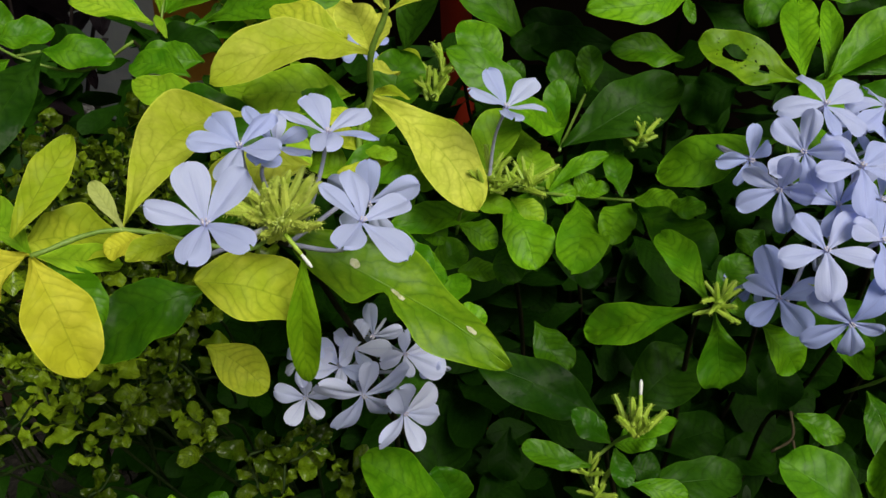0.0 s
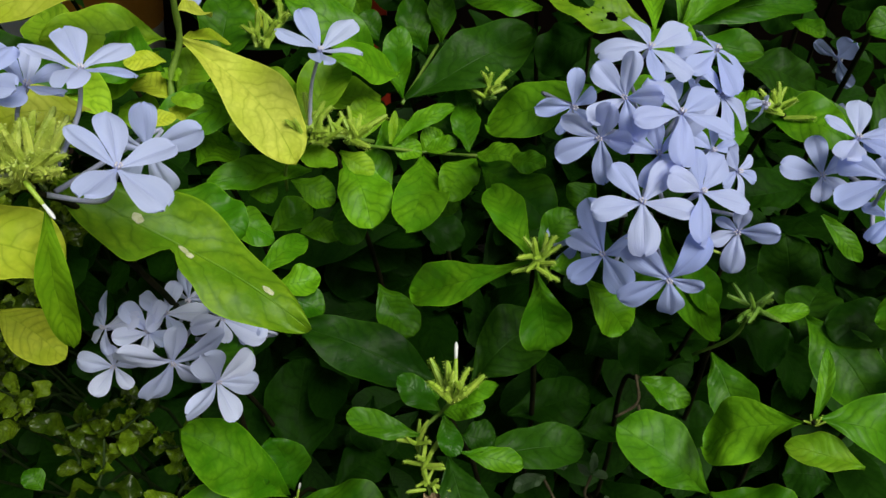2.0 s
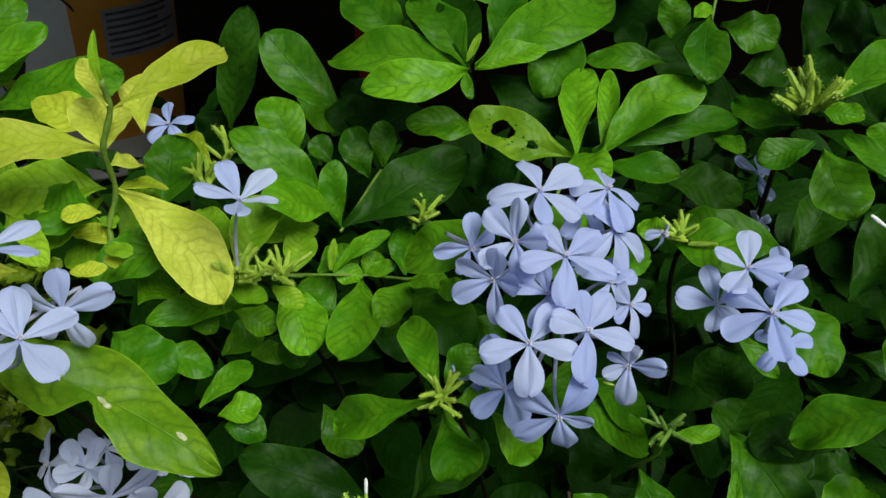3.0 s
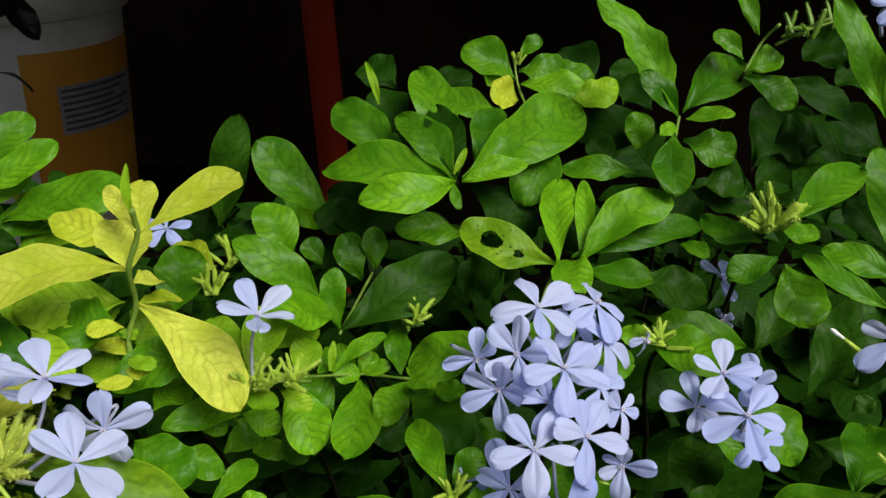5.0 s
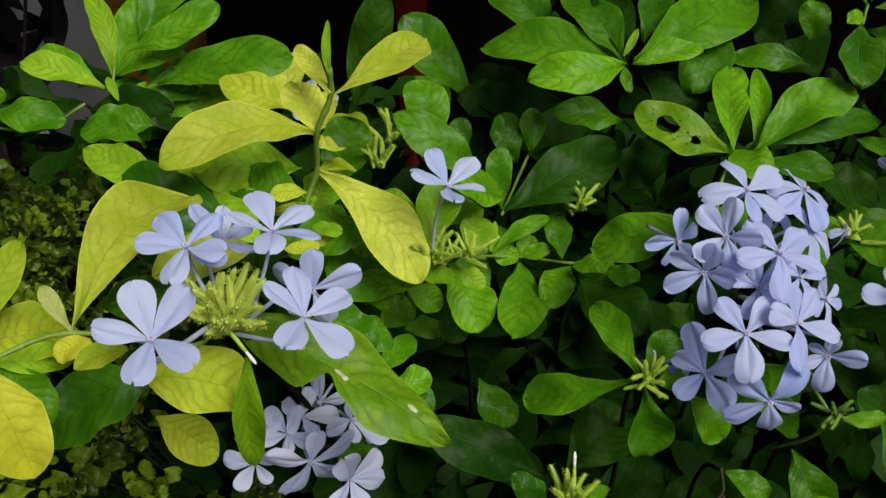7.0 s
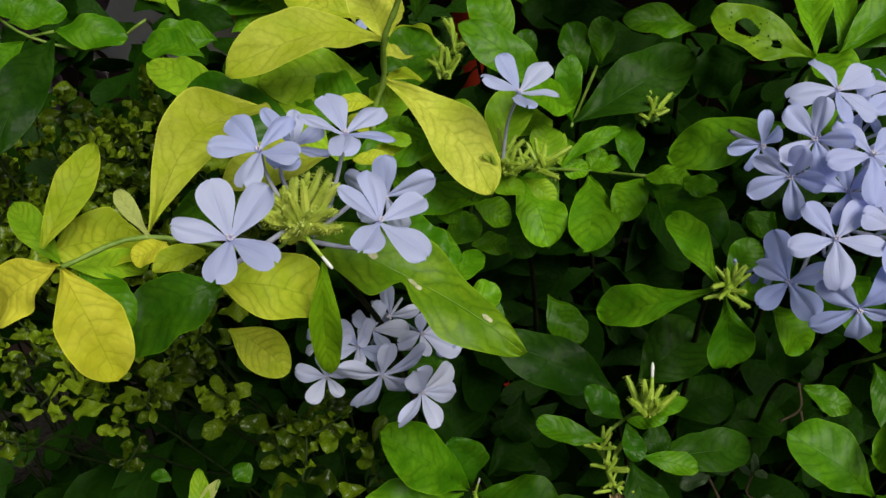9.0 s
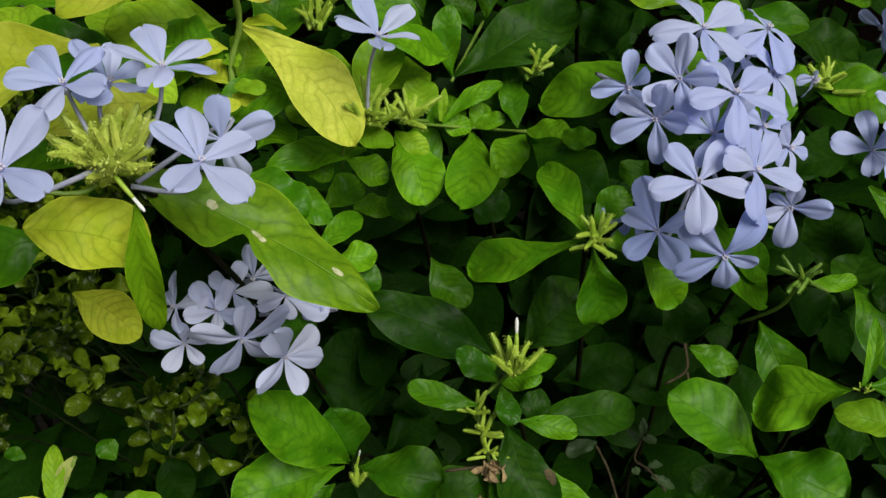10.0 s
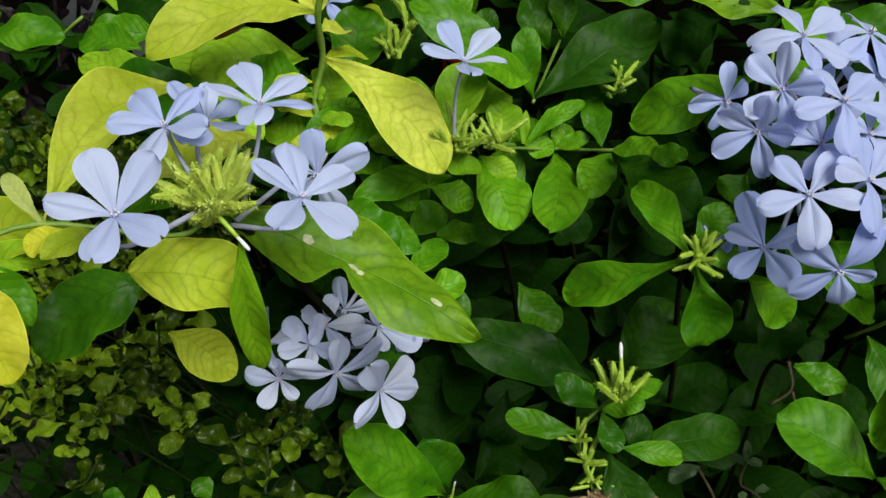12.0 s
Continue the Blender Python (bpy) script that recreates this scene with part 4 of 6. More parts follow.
leaf(s, (-0.0961, 0.3880, 0.8906), (-0.1051, 0.3371, 0.8666), (0.34, -0.51, 0.79), 0.0173, DARK, ELLIPTIC)
leaf(s, (-0.1082, 0.3867, 0.8890), (-0.1300, 0.3571, 0.8805), (0.39, -0.5, 0.77), 0.0165, LIME2, ELLIPTIC)
leaf(s, (-0.0647, 0.4055, 0.8873), (-0.0313, 0.4037, 0.8912), (-0.12, -0.67, 0.74), 0.0152, SHADEGREEN, ELLIPTIC)
twig(s, [(-0.0653, 0.4026, 0.8919), (-0.0879, 0.4044, 0.8790), (-0.1107, 0.3972, 0.8871), (-0.1312, 0.4076, 0.8951), (-0.1491, 0.4146, 0.8972)])
twig(s, [(-0.1008, 0.3985, 0.8887), (-0.1107, 0.3972, 0.8871)])

s = shoot((-0.0368, 0.4119, 0.8983), "plumbago shoot with wide green leaves behind yellow stem")
leaf(s, (-0.0381, 0.4115, 0.8973), (0.0180, 0.4036, 0.9125), (-0.29, -0.72, 0.63), 0.0195, GREEN, OBOVATE, bend=.05)
leaf(s, (-0.0457, 0.4077, 0.9125), (-0.0110, 0.4135, 0.9296), (-0.14, -0.81, 0.57), 0.0140, LIME2, OBOVATE)
leaf(s, (-0.0454, 0.4189, 0.9133), (-0.0291, 0.4388, 0.9352), (0.19, -0.8, 0.57), 0.0161, GREEN, OBOVATE)
leaf(s, (0.0361, 0.3654, 0.8761), (0.0402, 0.3847, 0.8953), (0.15, -0.72, 0.68), 0.0201, GREEN, ROUND)
leaf(s, (0.0912, 0.3916, 0.8668), (0.0581, 0.3936, 0.8943), (0.38, -0.71, 0.59), 0.0175, GREEN, ELLIPTIC)
leaf(s, (0.0500, 0.3893, 0.8821), (0.0299, 0.4037, 0.8878), (-0.1, -0.48, 0.87), 0.0128, OLIVE, ELLIPTIC)
leaf(s, (0.0093, 0.3133, 0.8870), (-0.0275, 0.3240, 0.8971), (0.05, -0.59, 0.81), 0.0209, GREEN, ELLIPTIC)
leaf(s, (0.0108, 0.3318, 0.8879), (-0.0141, 0.3507, 0.9003), (0.01, -0.55, 0.83), 0.0164, LIME, ELLIPTIC)
leaf(s, (0.0307, 0.3223, 0.8905), (0.0051, 0.3347, 0.8928), (-0.17, -0.53, 0.83), 0.0186, GREEN, ELLIPTIC)
leaf(s, (0.0547, 0.3368, 0.8744), (0.0242, 0.3213, 0.8707), (0.18, -0.54, 0.83), 0.0156, GREEN, ELLIPTIC)
leaf(s, (0.0261, 0.3051, 0.8823), (0.0372, 0.3062, 0.8831), (0, -0.6, 0.8), 0.0047, OLIVE, ROUND)
buds(s, (0.0521, 0.3672, 0.8842), (0, -0.2, 0.98), 8, 0.0109, 55, LIME2)
buds(s, (0.0550, 0.3954, 0.8840), (0.04, -0.2, 0.98), 7, 0.0116, 60, LIME2)
leaf(s, (0.0003, 0.3274, 0.8911), (0.0165, 0.3105, 0.8822), (-0.03, -0.48, 0.87), 0.0116, LIME, ELLIPTIC)

s = shoot((0.0613, 0.4770, 0.8591), "plumbago shoot with tall dark leaves at the back")
flower(s, (0.0198, 0.4438, 0.8786), (-0.17, -0.543, 0.822), 271, 0.0114, 15, (0.0277, 0.4415, 0.8616), (1, 0.95, 1, 1, 1), (-6, -3, -15, 12, 6), tone=1)
leaf(s, (0.0347, 0.4897, 0.8602), (0.0495, 0.4929, 0.9181), (-0.16, -0.98, 0.12), 0.0201, DARK, ELLIPTIC)
leaf(s, (0.0986, 0.4669, 0.8657), (0.0579, 0.4770, 0.9083), (0.35, -0.8, 0.48), 0.0227, GREEN, SPOON)
leaf(s, (0.0745, 0.4263, 0.8682), (0.0636, 0.4372, 0.8924), (0.24, -0.83, 0.5), 0.0186, LIME2, ROUND)
leaf(s, (0.0633, 0.5136, 0.8678), (0.0823, 0.5149, 0.8481), (0.5, -0.75, 0.43), 0.0156, LIME2, ELLIPTIC)
leaf(s, (0.1233, 0.4676, 0.8694), (0.0910, 0.4756, 0.8838), (0.14, -0.7, 0.7), 0.0193, SHADEGREEN, ELLIPTIC)
leaf(s, (0.1328, 0.4584, 0.8750), (0.0925, 0.4613, 0.8762), (-0.02, -0.66, 0.75), 0.0187, SHADEGREEN, ELLIPTIC)
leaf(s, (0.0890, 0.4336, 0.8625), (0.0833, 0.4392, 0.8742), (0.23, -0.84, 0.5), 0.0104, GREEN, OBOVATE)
leaf(s, (0.0281, 0.5126, 0.8617), (0.0182, 0.5060, 0.8455), (-0.08, -0.9, 0.42), 0.0182, SHADEGREEN, ELLIPTIC)
leaf(s, (0.1095, 0.4554, 0.8648), (0.0846, 0.4622, 0.8775), (0.17, -0.7, 0.7), 0.0193, SHADEGREEN, ELLIPTIC)
leaf(s, (0.1058, 0.4599, 0.8497), (0.0843, 0.4655, 0.8602), (0.17, -0.68, 0.71), 0.0196, SHADEGREEN, ELLIPTIC)
leaf(s, (0.1202, 0.4449, 0.8673), (0.1019, 0.4472, 0.8700), (0.04, -0.66, 0.75), 0.0146, SHADEGREEN, ELLIPTIC)

s = shoot((0.1481, 0.4035, 0.9115), "plumbago shoot with a whorl of glossy leaves")
leaf(s, (0.1480, 0.4047, 0.9118), (0.0918, 0.4293, 0.9092), (-0.07, -0.68, 0.73), 0.0192, LIME2, ELLIPTIC, bend=.05)
leaf(s, (0.1474, 0.4026, 0.9116), (0.1090, 0.3881, 0.9115), (0.47, -0.66, 0.59), 0.0163, LIME2, ELLIPTIC, bend=.08)
leaf(s, (0.1468, 0.4048, 0.9118), (0.1251, 0.4360, 0.9316), (0, -0.72, 0.69), 0.0169, GREEN, ELLIPTIC)
leaf(s, (0.1445, 0.4219, 0.9115), (0.1358, 0.4667, 0.9439), (-0.02, -0.75, 0.67), 0.0191, GREEN, OBOVATE)
leaf(s, (0.1255, 0.4346, 0.9084), (0.0993, 0.4645, 0.9306), (0.03, -0.71, 0.7), 0.0213, GREEN, OBOVATE)
leaf(s, (0.1292, 0.4335, 0.9108), (0.1134, 0.4445, 0.9144), (0.12, -0.73, 0.68), 0.0165, GREEN, OBOVATE)
leaf(s, (0.1224, 0.4639, 0.9125), (0.1179, 0.4844, 0.9310), (0.01, -0.7, 0.71), 0.0188, SHADEGREEN, OBOVATE)
leaf(s, (0.1172, 0.4616, 0.9289), (0.1117, 0.4702, 0.9473), (0.1, -0.89, 0.43), 0.0034, LIME, ELLIPTIC, fold=.5)
leaf(s, (0.1486, 0.4047, 0.9118), (0.1419, 0.4445, 0.9338), (-0.06, -0.61, 0.79), 0.0155, SHADEGREEN, ELLIPTIC)
leaf(s, (0.1704, 0.4391, 0.9270), (0.1408, 0.4596, 0.9339), (-0.15, -0.67, 0.73), 0.0145, GREEN, ELLIPTIC)
leaf(s, (0.1568, 0.4177, 0.9161), (0.1710, 0.4433, 0.9322), (-0.06, -0.69, 0.72), 0.0129, GREEN, OBOVATE)
leaf(s, (0.1500, 0.4011, 0.9135), (0.2063, 0.4383, 0.9337), (-0.04, -0.68, 0.74), 0.0279, GREEN, OBOVATE, fold=.08)
leaf(s, (0.1499, 0.4000, 0.9132), (0.1766, 0.4005, 0.9196), (-0.42, -0.63, 0.65), 0.0099, LIME2, ELLIPTIC)
leaf(s, (0.1866, 0.4302, 0.9242), (0.1758, 0.4037, 0.9016), (-0.1, -0.69, 0.71), 0.0201, GREEN, OBOVATE)
leaf(s, (0.1469, 0.4059, 0.9143), (0.1524, 0.4105, 0.9242), (-0.21, -0.86, 0.47), 0.0028, LIME, ELLIPTIC)
leaf(s, (0.1469, 0.4004, 0.9114), (0.1482, 0.3919, 0.9044), (-0.06, -0.59, 0.81), 0.0042, GREEN, ROUND)
leaf(s, (0.1240, 0.4427, 0.8977), (0.1225, 0.4650, 0.9148), (0.01, -0.69, 0.72), 0.0129, SHADEGREEN, OBOVATE)
leaf(s, (0.1544, 0.4134, 0.9066), (0.1818, 0.4032, 0.8873), (-0.05, -0.69, 0.72), 0.0188, SHADEGREEN, ELLIPTIC)
leaf(s, (0.1524, 0.4171, 0.8828), (0.1229, 0.4143, 0.8893), (0.31, -0.63, 0.71), 0.0143, GREEN, ELLIPTIC)

s = shoot((0.1817, 0.4721, 0.9348), "plumbago shoot with pale green and yellow top leaves")
leaf(s, (0.1807, 0.4727, 0.9361), (0.1574, 0.4807, 0.9516), (0.1, -0.82, 0.57), 0.0188, LIME2, OBOVATE)
leaf(s, (0.1791, 0.4772, 0.9337), (0.1657, 0.4762, 0.9425), (0.37, -0.8, 0.48), 0.0149, LIME2, OBOVATE)
leaf(s, (0.1827, 0.4769, 0.9458), (0.1936, 0.4801, 0.9541), (-0.22, -0.78, 0.58), 0.0077, LIME2, OBOVATE)
leaf(s, (0.1818, 0.4687, 0.9273), (0.1684, 0.4670, 0.9346), (0.38, -0.76, 0.53), 0.0155, OLIVE, ROUND)
leaf(s, (0.1831, 0.4791, 0.9386), (0.2060, 0.4774, 0.9371), (-0.01, -0.74, 0.67), 0.0199, GREEN, OBOVATE)
leaf(s, (0.1880, 0.4828, 0.9348), (0.2202, 0.4810, 0.9344), (-0.03, -0.73, 0.68), 0.0195, GREEN, OBOVATE)
leaf(s, (0.1825, 0.4669, 0.9355), (0.2146, 0.4551, 0.9295), (-0.13, -0.72, 0.69), 0.0150, LIME2, ELLIPTIC)
leaf(s, (0.2021, 0.4477, 0.9305), (0.2236, 0.4506, 0.9397), (-0.19, -0.72, 0.67), 0.0150, LIME, ELLIPTIC)
leaf(s, (0.1509, 0.4978, 0.9158), (0.1553, 0.5163, 0.9331), (-0.03, -0.69, 0.72), 0.0177, SHADEGREEN, OBOVATE)
leaf(s, (0.1694, 0.4605, 0.9095), (0.1686, 0.4784, 0.9234), (-0.07, -0.64, 0.77), 0.0107, LIME2, ELLIPTIC)
twig(s, [(0.1804, 0.4776, 0.9470), (0.1817, 0.4721, 0.9348), (0.1845, 0.4569, 0.9260)])
buds(s, (0.1811, 0.4762, 0.9441), (-0.03, -0.22, 0.97), 6, 0.0069, 40, LIME2)

s = shoot((0.2381, 0.4055, 0.9364), "plumbago shoot with light green leaves")
leaf(s, (0.2377, 0.4054, 0.9360), (0.2069, 0.4263, 0.9812), (-0.01, -0.91, 0.42), 0.0143, FERN, ELLIPTIC, wave=.22, lobes=5)
leaf(s, (0.2381, 0.4054, 0.9360), (0.2231, 0.4084, 0.9546), (0.18, -0.93, 0.31), 0.0104, GREEN, OBOVATE)
leaf(s, (0.2403, 0.4079, 0.9376), (0.2700, 0.4276, 0.9550), (-0.06, -0.59, 0.81), 0.0208, GREEN, OBOVATE)
leaf(s, (0.2402, 0.4030, 0.9359), (0.2572, 0.3947, 0.9397), (-0.43, -0.61, 0.67), 0.0064, LIME2, ELLIPTIC)
leaf(s, (0.2355, 0.4012, 0.9301), (0.2297, 0.3766, 0.9145), (-0.16, -0.46, 0.87), 0.0156, GREEN, OBOVATE)
leaf(s, (0.2409, 0.4063, 0.9257), (0.2605, 0.3978, 0.9214), (-0.14, -0.7, 0.69), 0.0168, GREEN, OBOVATE)
leaf(s, (0.2469, 0.3950, 0.9103), (0.2646, 0.3936, 0.9104), (-0.02, -0.67, 0.74), 0.0171, DARK, OBOVATE)
leaf(s, (0.2285, 0.4294, 0.9151), (0.2289, 0.4355, 0.9304), (-0.21, -0.89, 0.4), 0.0125, GREEN, ROUND)
leaf(s, (0.2436, 0.4406, 0.9197), (0.2035, 0.4519, 0.9159), (-0.25, -0.67, 0.7), 0.0219, SHADEGREEN, ELLIPTIC)
leaf(s, (0.2250, 0.4165, 0.9089), (0.1943, 0.4235, 0.9090), (-0.06, -0.68, 0.73), 0.0118, GREEN, ELLIPTIC)
leaf(s, (0.2182, 0.4283, 0.9078), (0.2097, 0.4378, 0.9179), (-0.11, -0.74, 0.67), 0.0124, SHADEGREEN, OBOVATE)
leaf(s, (0.2373, 0.4042, 0.9328), (0.2292, 0.3992, 0.9310), (0.18, -0.48, 0.86), 0.0061, LIME2, ELLIPTIC)
leaf(s, (0.2438, 0.4635, 0.9222), (0.2366, 0.4812, 0.9366), (-0.2, -0.67, 0.71), 0.0161, SHADEGREEN, OBOVATE)
leaf(s, (0.2455, 0.4032, 0.9052), (0.2678, 0.3905, 0.9017), (-0.27, -0.62, 0.74), 0.0180, DARK, OBOVATE)
twig(s, [(0.2381, 0.4055, 0.9364), (0.2365, 0.4026, 0.9286), (0.2375, 0.4073, 0.9139)])

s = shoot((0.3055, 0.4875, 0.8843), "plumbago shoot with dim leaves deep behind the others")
leaf(s, (0.2590, 0.4773, 0.8810), (0.2401, 0.4981, 0.9013), (-0.12, -0.75, 0.65), 0.0324, SHADEGREEN, OBOVATE)
leaf(s, (0.3055, 0.4875, 0.8843), (0.3416, 0.5189, 0.9100), (-0.13, -0.54, 0.83), 0.0356, SHADEGREEN, OBOVATE)
leaf(s, (0.3083, 0.4862, 0.8817), (0.3540, 0.4964, 0.8857), (0.07, -0.6, 0.8), 0.0397, SHADEGREEN, OBOVATE)
leaf(s, (0.3447, 0.4628, 0.8821), (0.3336, 0.4878, 0.9127), (-0.26, -0.79, 0.55), 0.0293, SHADEGREEN, OBOVATE)
leaf(s, (0.3467, 0.4863, 0.9353), (0.3346, 0.5039, 0.9482), (-0.31, -0.7, 0.64), 0.0248, SHADEGREEN, OBOVATE)
leaf(s, (0.3626, 0.4809, 0.9244), (0.3518, 0.4981, 0.9381), (-0.32, -0.7, 0.64), 0.0247, SHADEGREEN, OBOVATE)
leaf(s, (0.2276, 0.5264, 0.9145), (0.2154, 0.5468, 0.9341), (-0.13, -0.74, 0.66), 0.0308, SHADEGREEN, OBOVATE)
leaf(s, (0.2456, 0.5230, 0.9091), (0.2583, 0.5418, 0.9279), (-0.15, -0.66, 0.73), 0.0274, SHADEGREEN, OBOVATE)
leaf(s, (0.2750, 0.4637, 0.8765), (0.2500, 0.4629, 0.8719), (-0.12, -0.64, 0.76), 0.0337, SHADEGREEN, OBOVATE)
leaf(s, (0.3238, 0.4377, 0.8727), (0.3131, 0.4586, 0.8940), (-0.23, -0.75, 0.62), 0.0288, SHADEGREEN, OBOVATE)
leaf(s, (0.1262, 0.5332, 0.9186), (0.1116, 0.5500, 0.9301), (-0.09, -0.63, 0.77), 0.0225, SHADEGREEN, OBOVATE)

s = shoot((0.2646, 0.4104, 0.9526), "plumbago shoot with narrow leaves against the dark")
leaf(s, (0.2643, 0.4124, 0.9572), (0.2535, 0.4182, 0.9678), (-0.02, -0.91, 0.42), 0.0079, GREEN, OBOVATE)
leaf(s, (0.2651, 0.4107, 0.9534), (0.2803, 0.4125, 0.9585), (-0.17, -0.69, 0.71), 0.0112, GREEN, OBOVATE)
leaf(s, (0.2646, 0.4098, 0.9513), (0.2850, 0.4043, 0.9398), (0.06, -0.83, 0.55), 0.0129, GREEN, OBOVATE)
leaf(s, (0.2710, 0.4166, 0.9661), (0.2629, 0.4274, 0.9895), (-0.17, -0.92, 0.36), 0.0070, GREEN, ELLIPTIC)
leaf(s, (0.2894, 0.4280, 0.9448), (0.3164, 0.4202, 0.9302), (0.05, -0.84, 0.54), 0.0140, SHADEGREEN, ELLIPTIC)
leaf(s, (0.3003, 0.3628, 0.9462), (0.2849, 0.3827, 0.9889), (-0.23, -0.91, 0.33), 0.0114, FERN, ELLIPTIC, wave=.25, lobes=4.5)
leaf(s, (0.3313, 0.4116, 0.9124), (0.3080, 0.4216, 0.9325), (0.02, -0.89, 0.46), 0.0209, SHADEGREEN, OBOVATE)
leaf(s, (0.3027, 0.3374, 0.8920), (0.2983, 0.3589, 0.9373), (-0.29, -0.89, 0.34), 0.0185, GREEN, OBOVATE)
leaf(s, (0.3102, 0.3601, 0.8917), (0.2959, 0.3701, 0.9127), (-0.06, -0.92, 0.39), 0.0154, SHADEGREEN, OBOVATE)
leaf(s, (0.3135, 0.4341, 0.9128), (0.2931, 0.4363, 0.9154), (0.02, -0.72, 0.7), 0.0258, SHADEGREEN, OBOVATE)
leaf(s, (0.2999, 0.4268, 0.8946), (0.2855, 0.4326, 0.9064), (0.07, -0.86, 0.51), 0.0214, SHADEGREEN, OBOVATE)
twig(s, [(0.2646, 0.4104, 0.9526), (0.2725, 0.4153, 0.9639), (0.2757, 0.4085, 0.9718)])
twig(s, [(0.2757, 0.4098, 0.9633), (0.2850, 0.4065, 0.9693), (0.3004, 0.4030, 0.9750)])
buds(s, (0.2802, 0.4082, 0.9675), (-0.09, -0.21, 0.97), 4, 0.0098, 75, GREEN)
buds(s, (0.2890, 0.4071, 0.9700), (-0.09, -0.21, 0.97), 5, 0.0115, 75, GREEN)
buds(s, (0.2970, 0.4055, 0.9719), (-0.1, -0.21, 0.97), 4, 0.0102, 60, GREEN)
flower(s, (0.2905, 0.3498, 0.9891), (0.074, -0.911, 0.406), 242, 0.0097, -13, (0.2946, 0.3657, 0.9753), (0.95, 0.9, 1, 1, 1), (-3, -6, 0, 0, 9), tone=1)

s = shoot((0.2449, 0.3213, 0.9229), "plumbago shoot with sticky flower buds and green leaves")
leaf(s, (0.2507, 0.3211, 0.9240), (0.2889, 0.3516, 0.9328), (0.02, -0.44, 0.9), 0.0137, GREEN, ELLIPTIC)
leaf(s, (0.2453, 0.3138, 0.9150), (0.2287, 0.3130, 0.9096), (-0.25, -0.6, 0.76), 0.0098, GREEN, OBOVATE)
leaf(s, (0.2474, 0.3127, 0.9131), (0.2528, 0.2968, 0.8986), (-0.23, -0.71, 0.67), 0.0164, GREEN, OBOVATE)
leaf(s, (0.2420, 0.3202, 0.9179), (0.2291, 0.3427, 0.9180), (-0.46, -0.4, 0.79), 0.0091, GREEN, ELLIPTIC)
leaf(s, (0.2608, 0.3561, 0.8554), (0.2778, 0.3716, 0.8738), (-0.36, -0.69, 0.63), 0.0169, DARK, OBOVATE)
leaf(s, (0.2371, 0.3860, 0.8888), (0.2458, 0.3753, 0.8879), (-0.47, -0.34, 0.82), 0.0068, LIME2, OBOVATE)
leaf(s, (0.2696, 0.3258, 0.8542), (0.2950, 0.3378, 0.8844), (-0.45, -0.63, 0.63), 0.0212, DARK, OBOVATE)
leaf(s, (0.2373, 0.3543, 0.9054), (0.2457, 0.3268, 0.9151), (-0.59, -0.21, 0.78), 0.0116, SHADEGREEN, ELLIPTIC)
buds(s, (0.2444, 0.3205, 0.9238), (-0.08, -0.19, 0.98), 15, 0.0125, 60, LIME2)
leaf(s, (0.2666, 0.2820, 0.9120), (0.2467, 0.2992, 0.9233), (-0.25, -0.62, 0.74), 0.0074, FERN, ELLIPTIC)
leaf(s, (0.2743, 0.2936, 0.9157), (0.2552, 0.3054, 0.9216), (-0.23, -0.66, 0.72), 0.0097, LIME2, ELLIPTIC)
bud(s, (0.2569, 0.2733, 0.9019), (0.2467, 0.2762, 0.9095))
leaf(s, (0.2468, 0.3178, 0.9233), (0.2574, 0.3118, 0.9230), (-0.33, -0.58, 0.75), 0.0069, LIME2, ELLIPTIC)
flower(s, (0.2640, 0.2707, 0.9082), (-0.659, -0.729, 0.184), 241, 0.0125, 29, (0.2772, 0.2815, 0.8837), (1.1, 1.1, 0.9, 1.1, 0.85), (6, -6, 0, -3, 0))
leaf(s, (0.2681, 0.2823, 0.8428), (0.2839, 0.3094, 0.8529), (-0.28, -0.51, 0.82), 0.0177, GREEN, OBOVATE)
flower(s, (0.2509, 0.3725, 0.8809), (-0.793, -0.599, -0.114), 349, 0.0117, 29, (0.2525, 0.3763, 0.8741), (1, 1.3, 0.85), (-21, 0, 21), tone=1)
flower(s, (0.2298, 0.3777, 0.8681), (0.551, -0.56, 0.618), 333, 0.0052, -12, (0.2314, 0.3807, 0.8636), (1, 1, 0.95), (0, 0, 0))
flower(s, (0.2545, 0.3739, 0.8603), (-0.584, -0.8, -0.138), 349, 0.0059, 27, (0.2563, 0.3765, 0.8561), (0.9, 1, 1), (0, 0, 0))

s = shoot((0.1856, 0.3712, 0.8896), "plumbago shoot whose leaf has an insect-eaten hole")
leaf(s, (0.1828, 0.3657, 0.8910), (0.1472, 0.3760, 0.9035), (-0.11, -0.63, 0.77), 0.0180, HOLED, OBOVATE, holes=True)
leaf(s, (0.1847, 0.3710, 0.8898), (0.1922, 0.4121, 0.9078), (-0.12, -0.68, 0.72), 0.0141, LIME2, OBOVATE)
leaf(s, (0.1948, 0.3754, 0.8884), (0.2010, 0.4073, 0.9117), (-0.18, -0.8, 0.58), 0.0076, LIME2, ELLIPTIC, fold=.3)
leaf(s, (0.1935, 0.3734, 0.8885), (0.2306, 0.3820, 0.9121), (-0.31, -0.68, 0.67), 0.0178, LIME2, OBOVATE)
leaf(s, (0.1911, 0.3763, 0.8887), (0.2476, 0.3895, 0.8964), (-0, -0.61, 0.8), 0.0134, GREEN, ELLIPTIC)
leaf(s, (0.1940, 0.3685, 0.8862), (0.2188, 0.3574, 0.8877), (-0.32, -0.54, 0.78), 0.0111, LIME2, OBOVATE)
leaf(s, (0.1845, 0.3712, 0.8902), (0.1905, 0.3499, 0.8873), (-0.29, -0.19, 0.94), 0.0145, LIME2, ROUND)
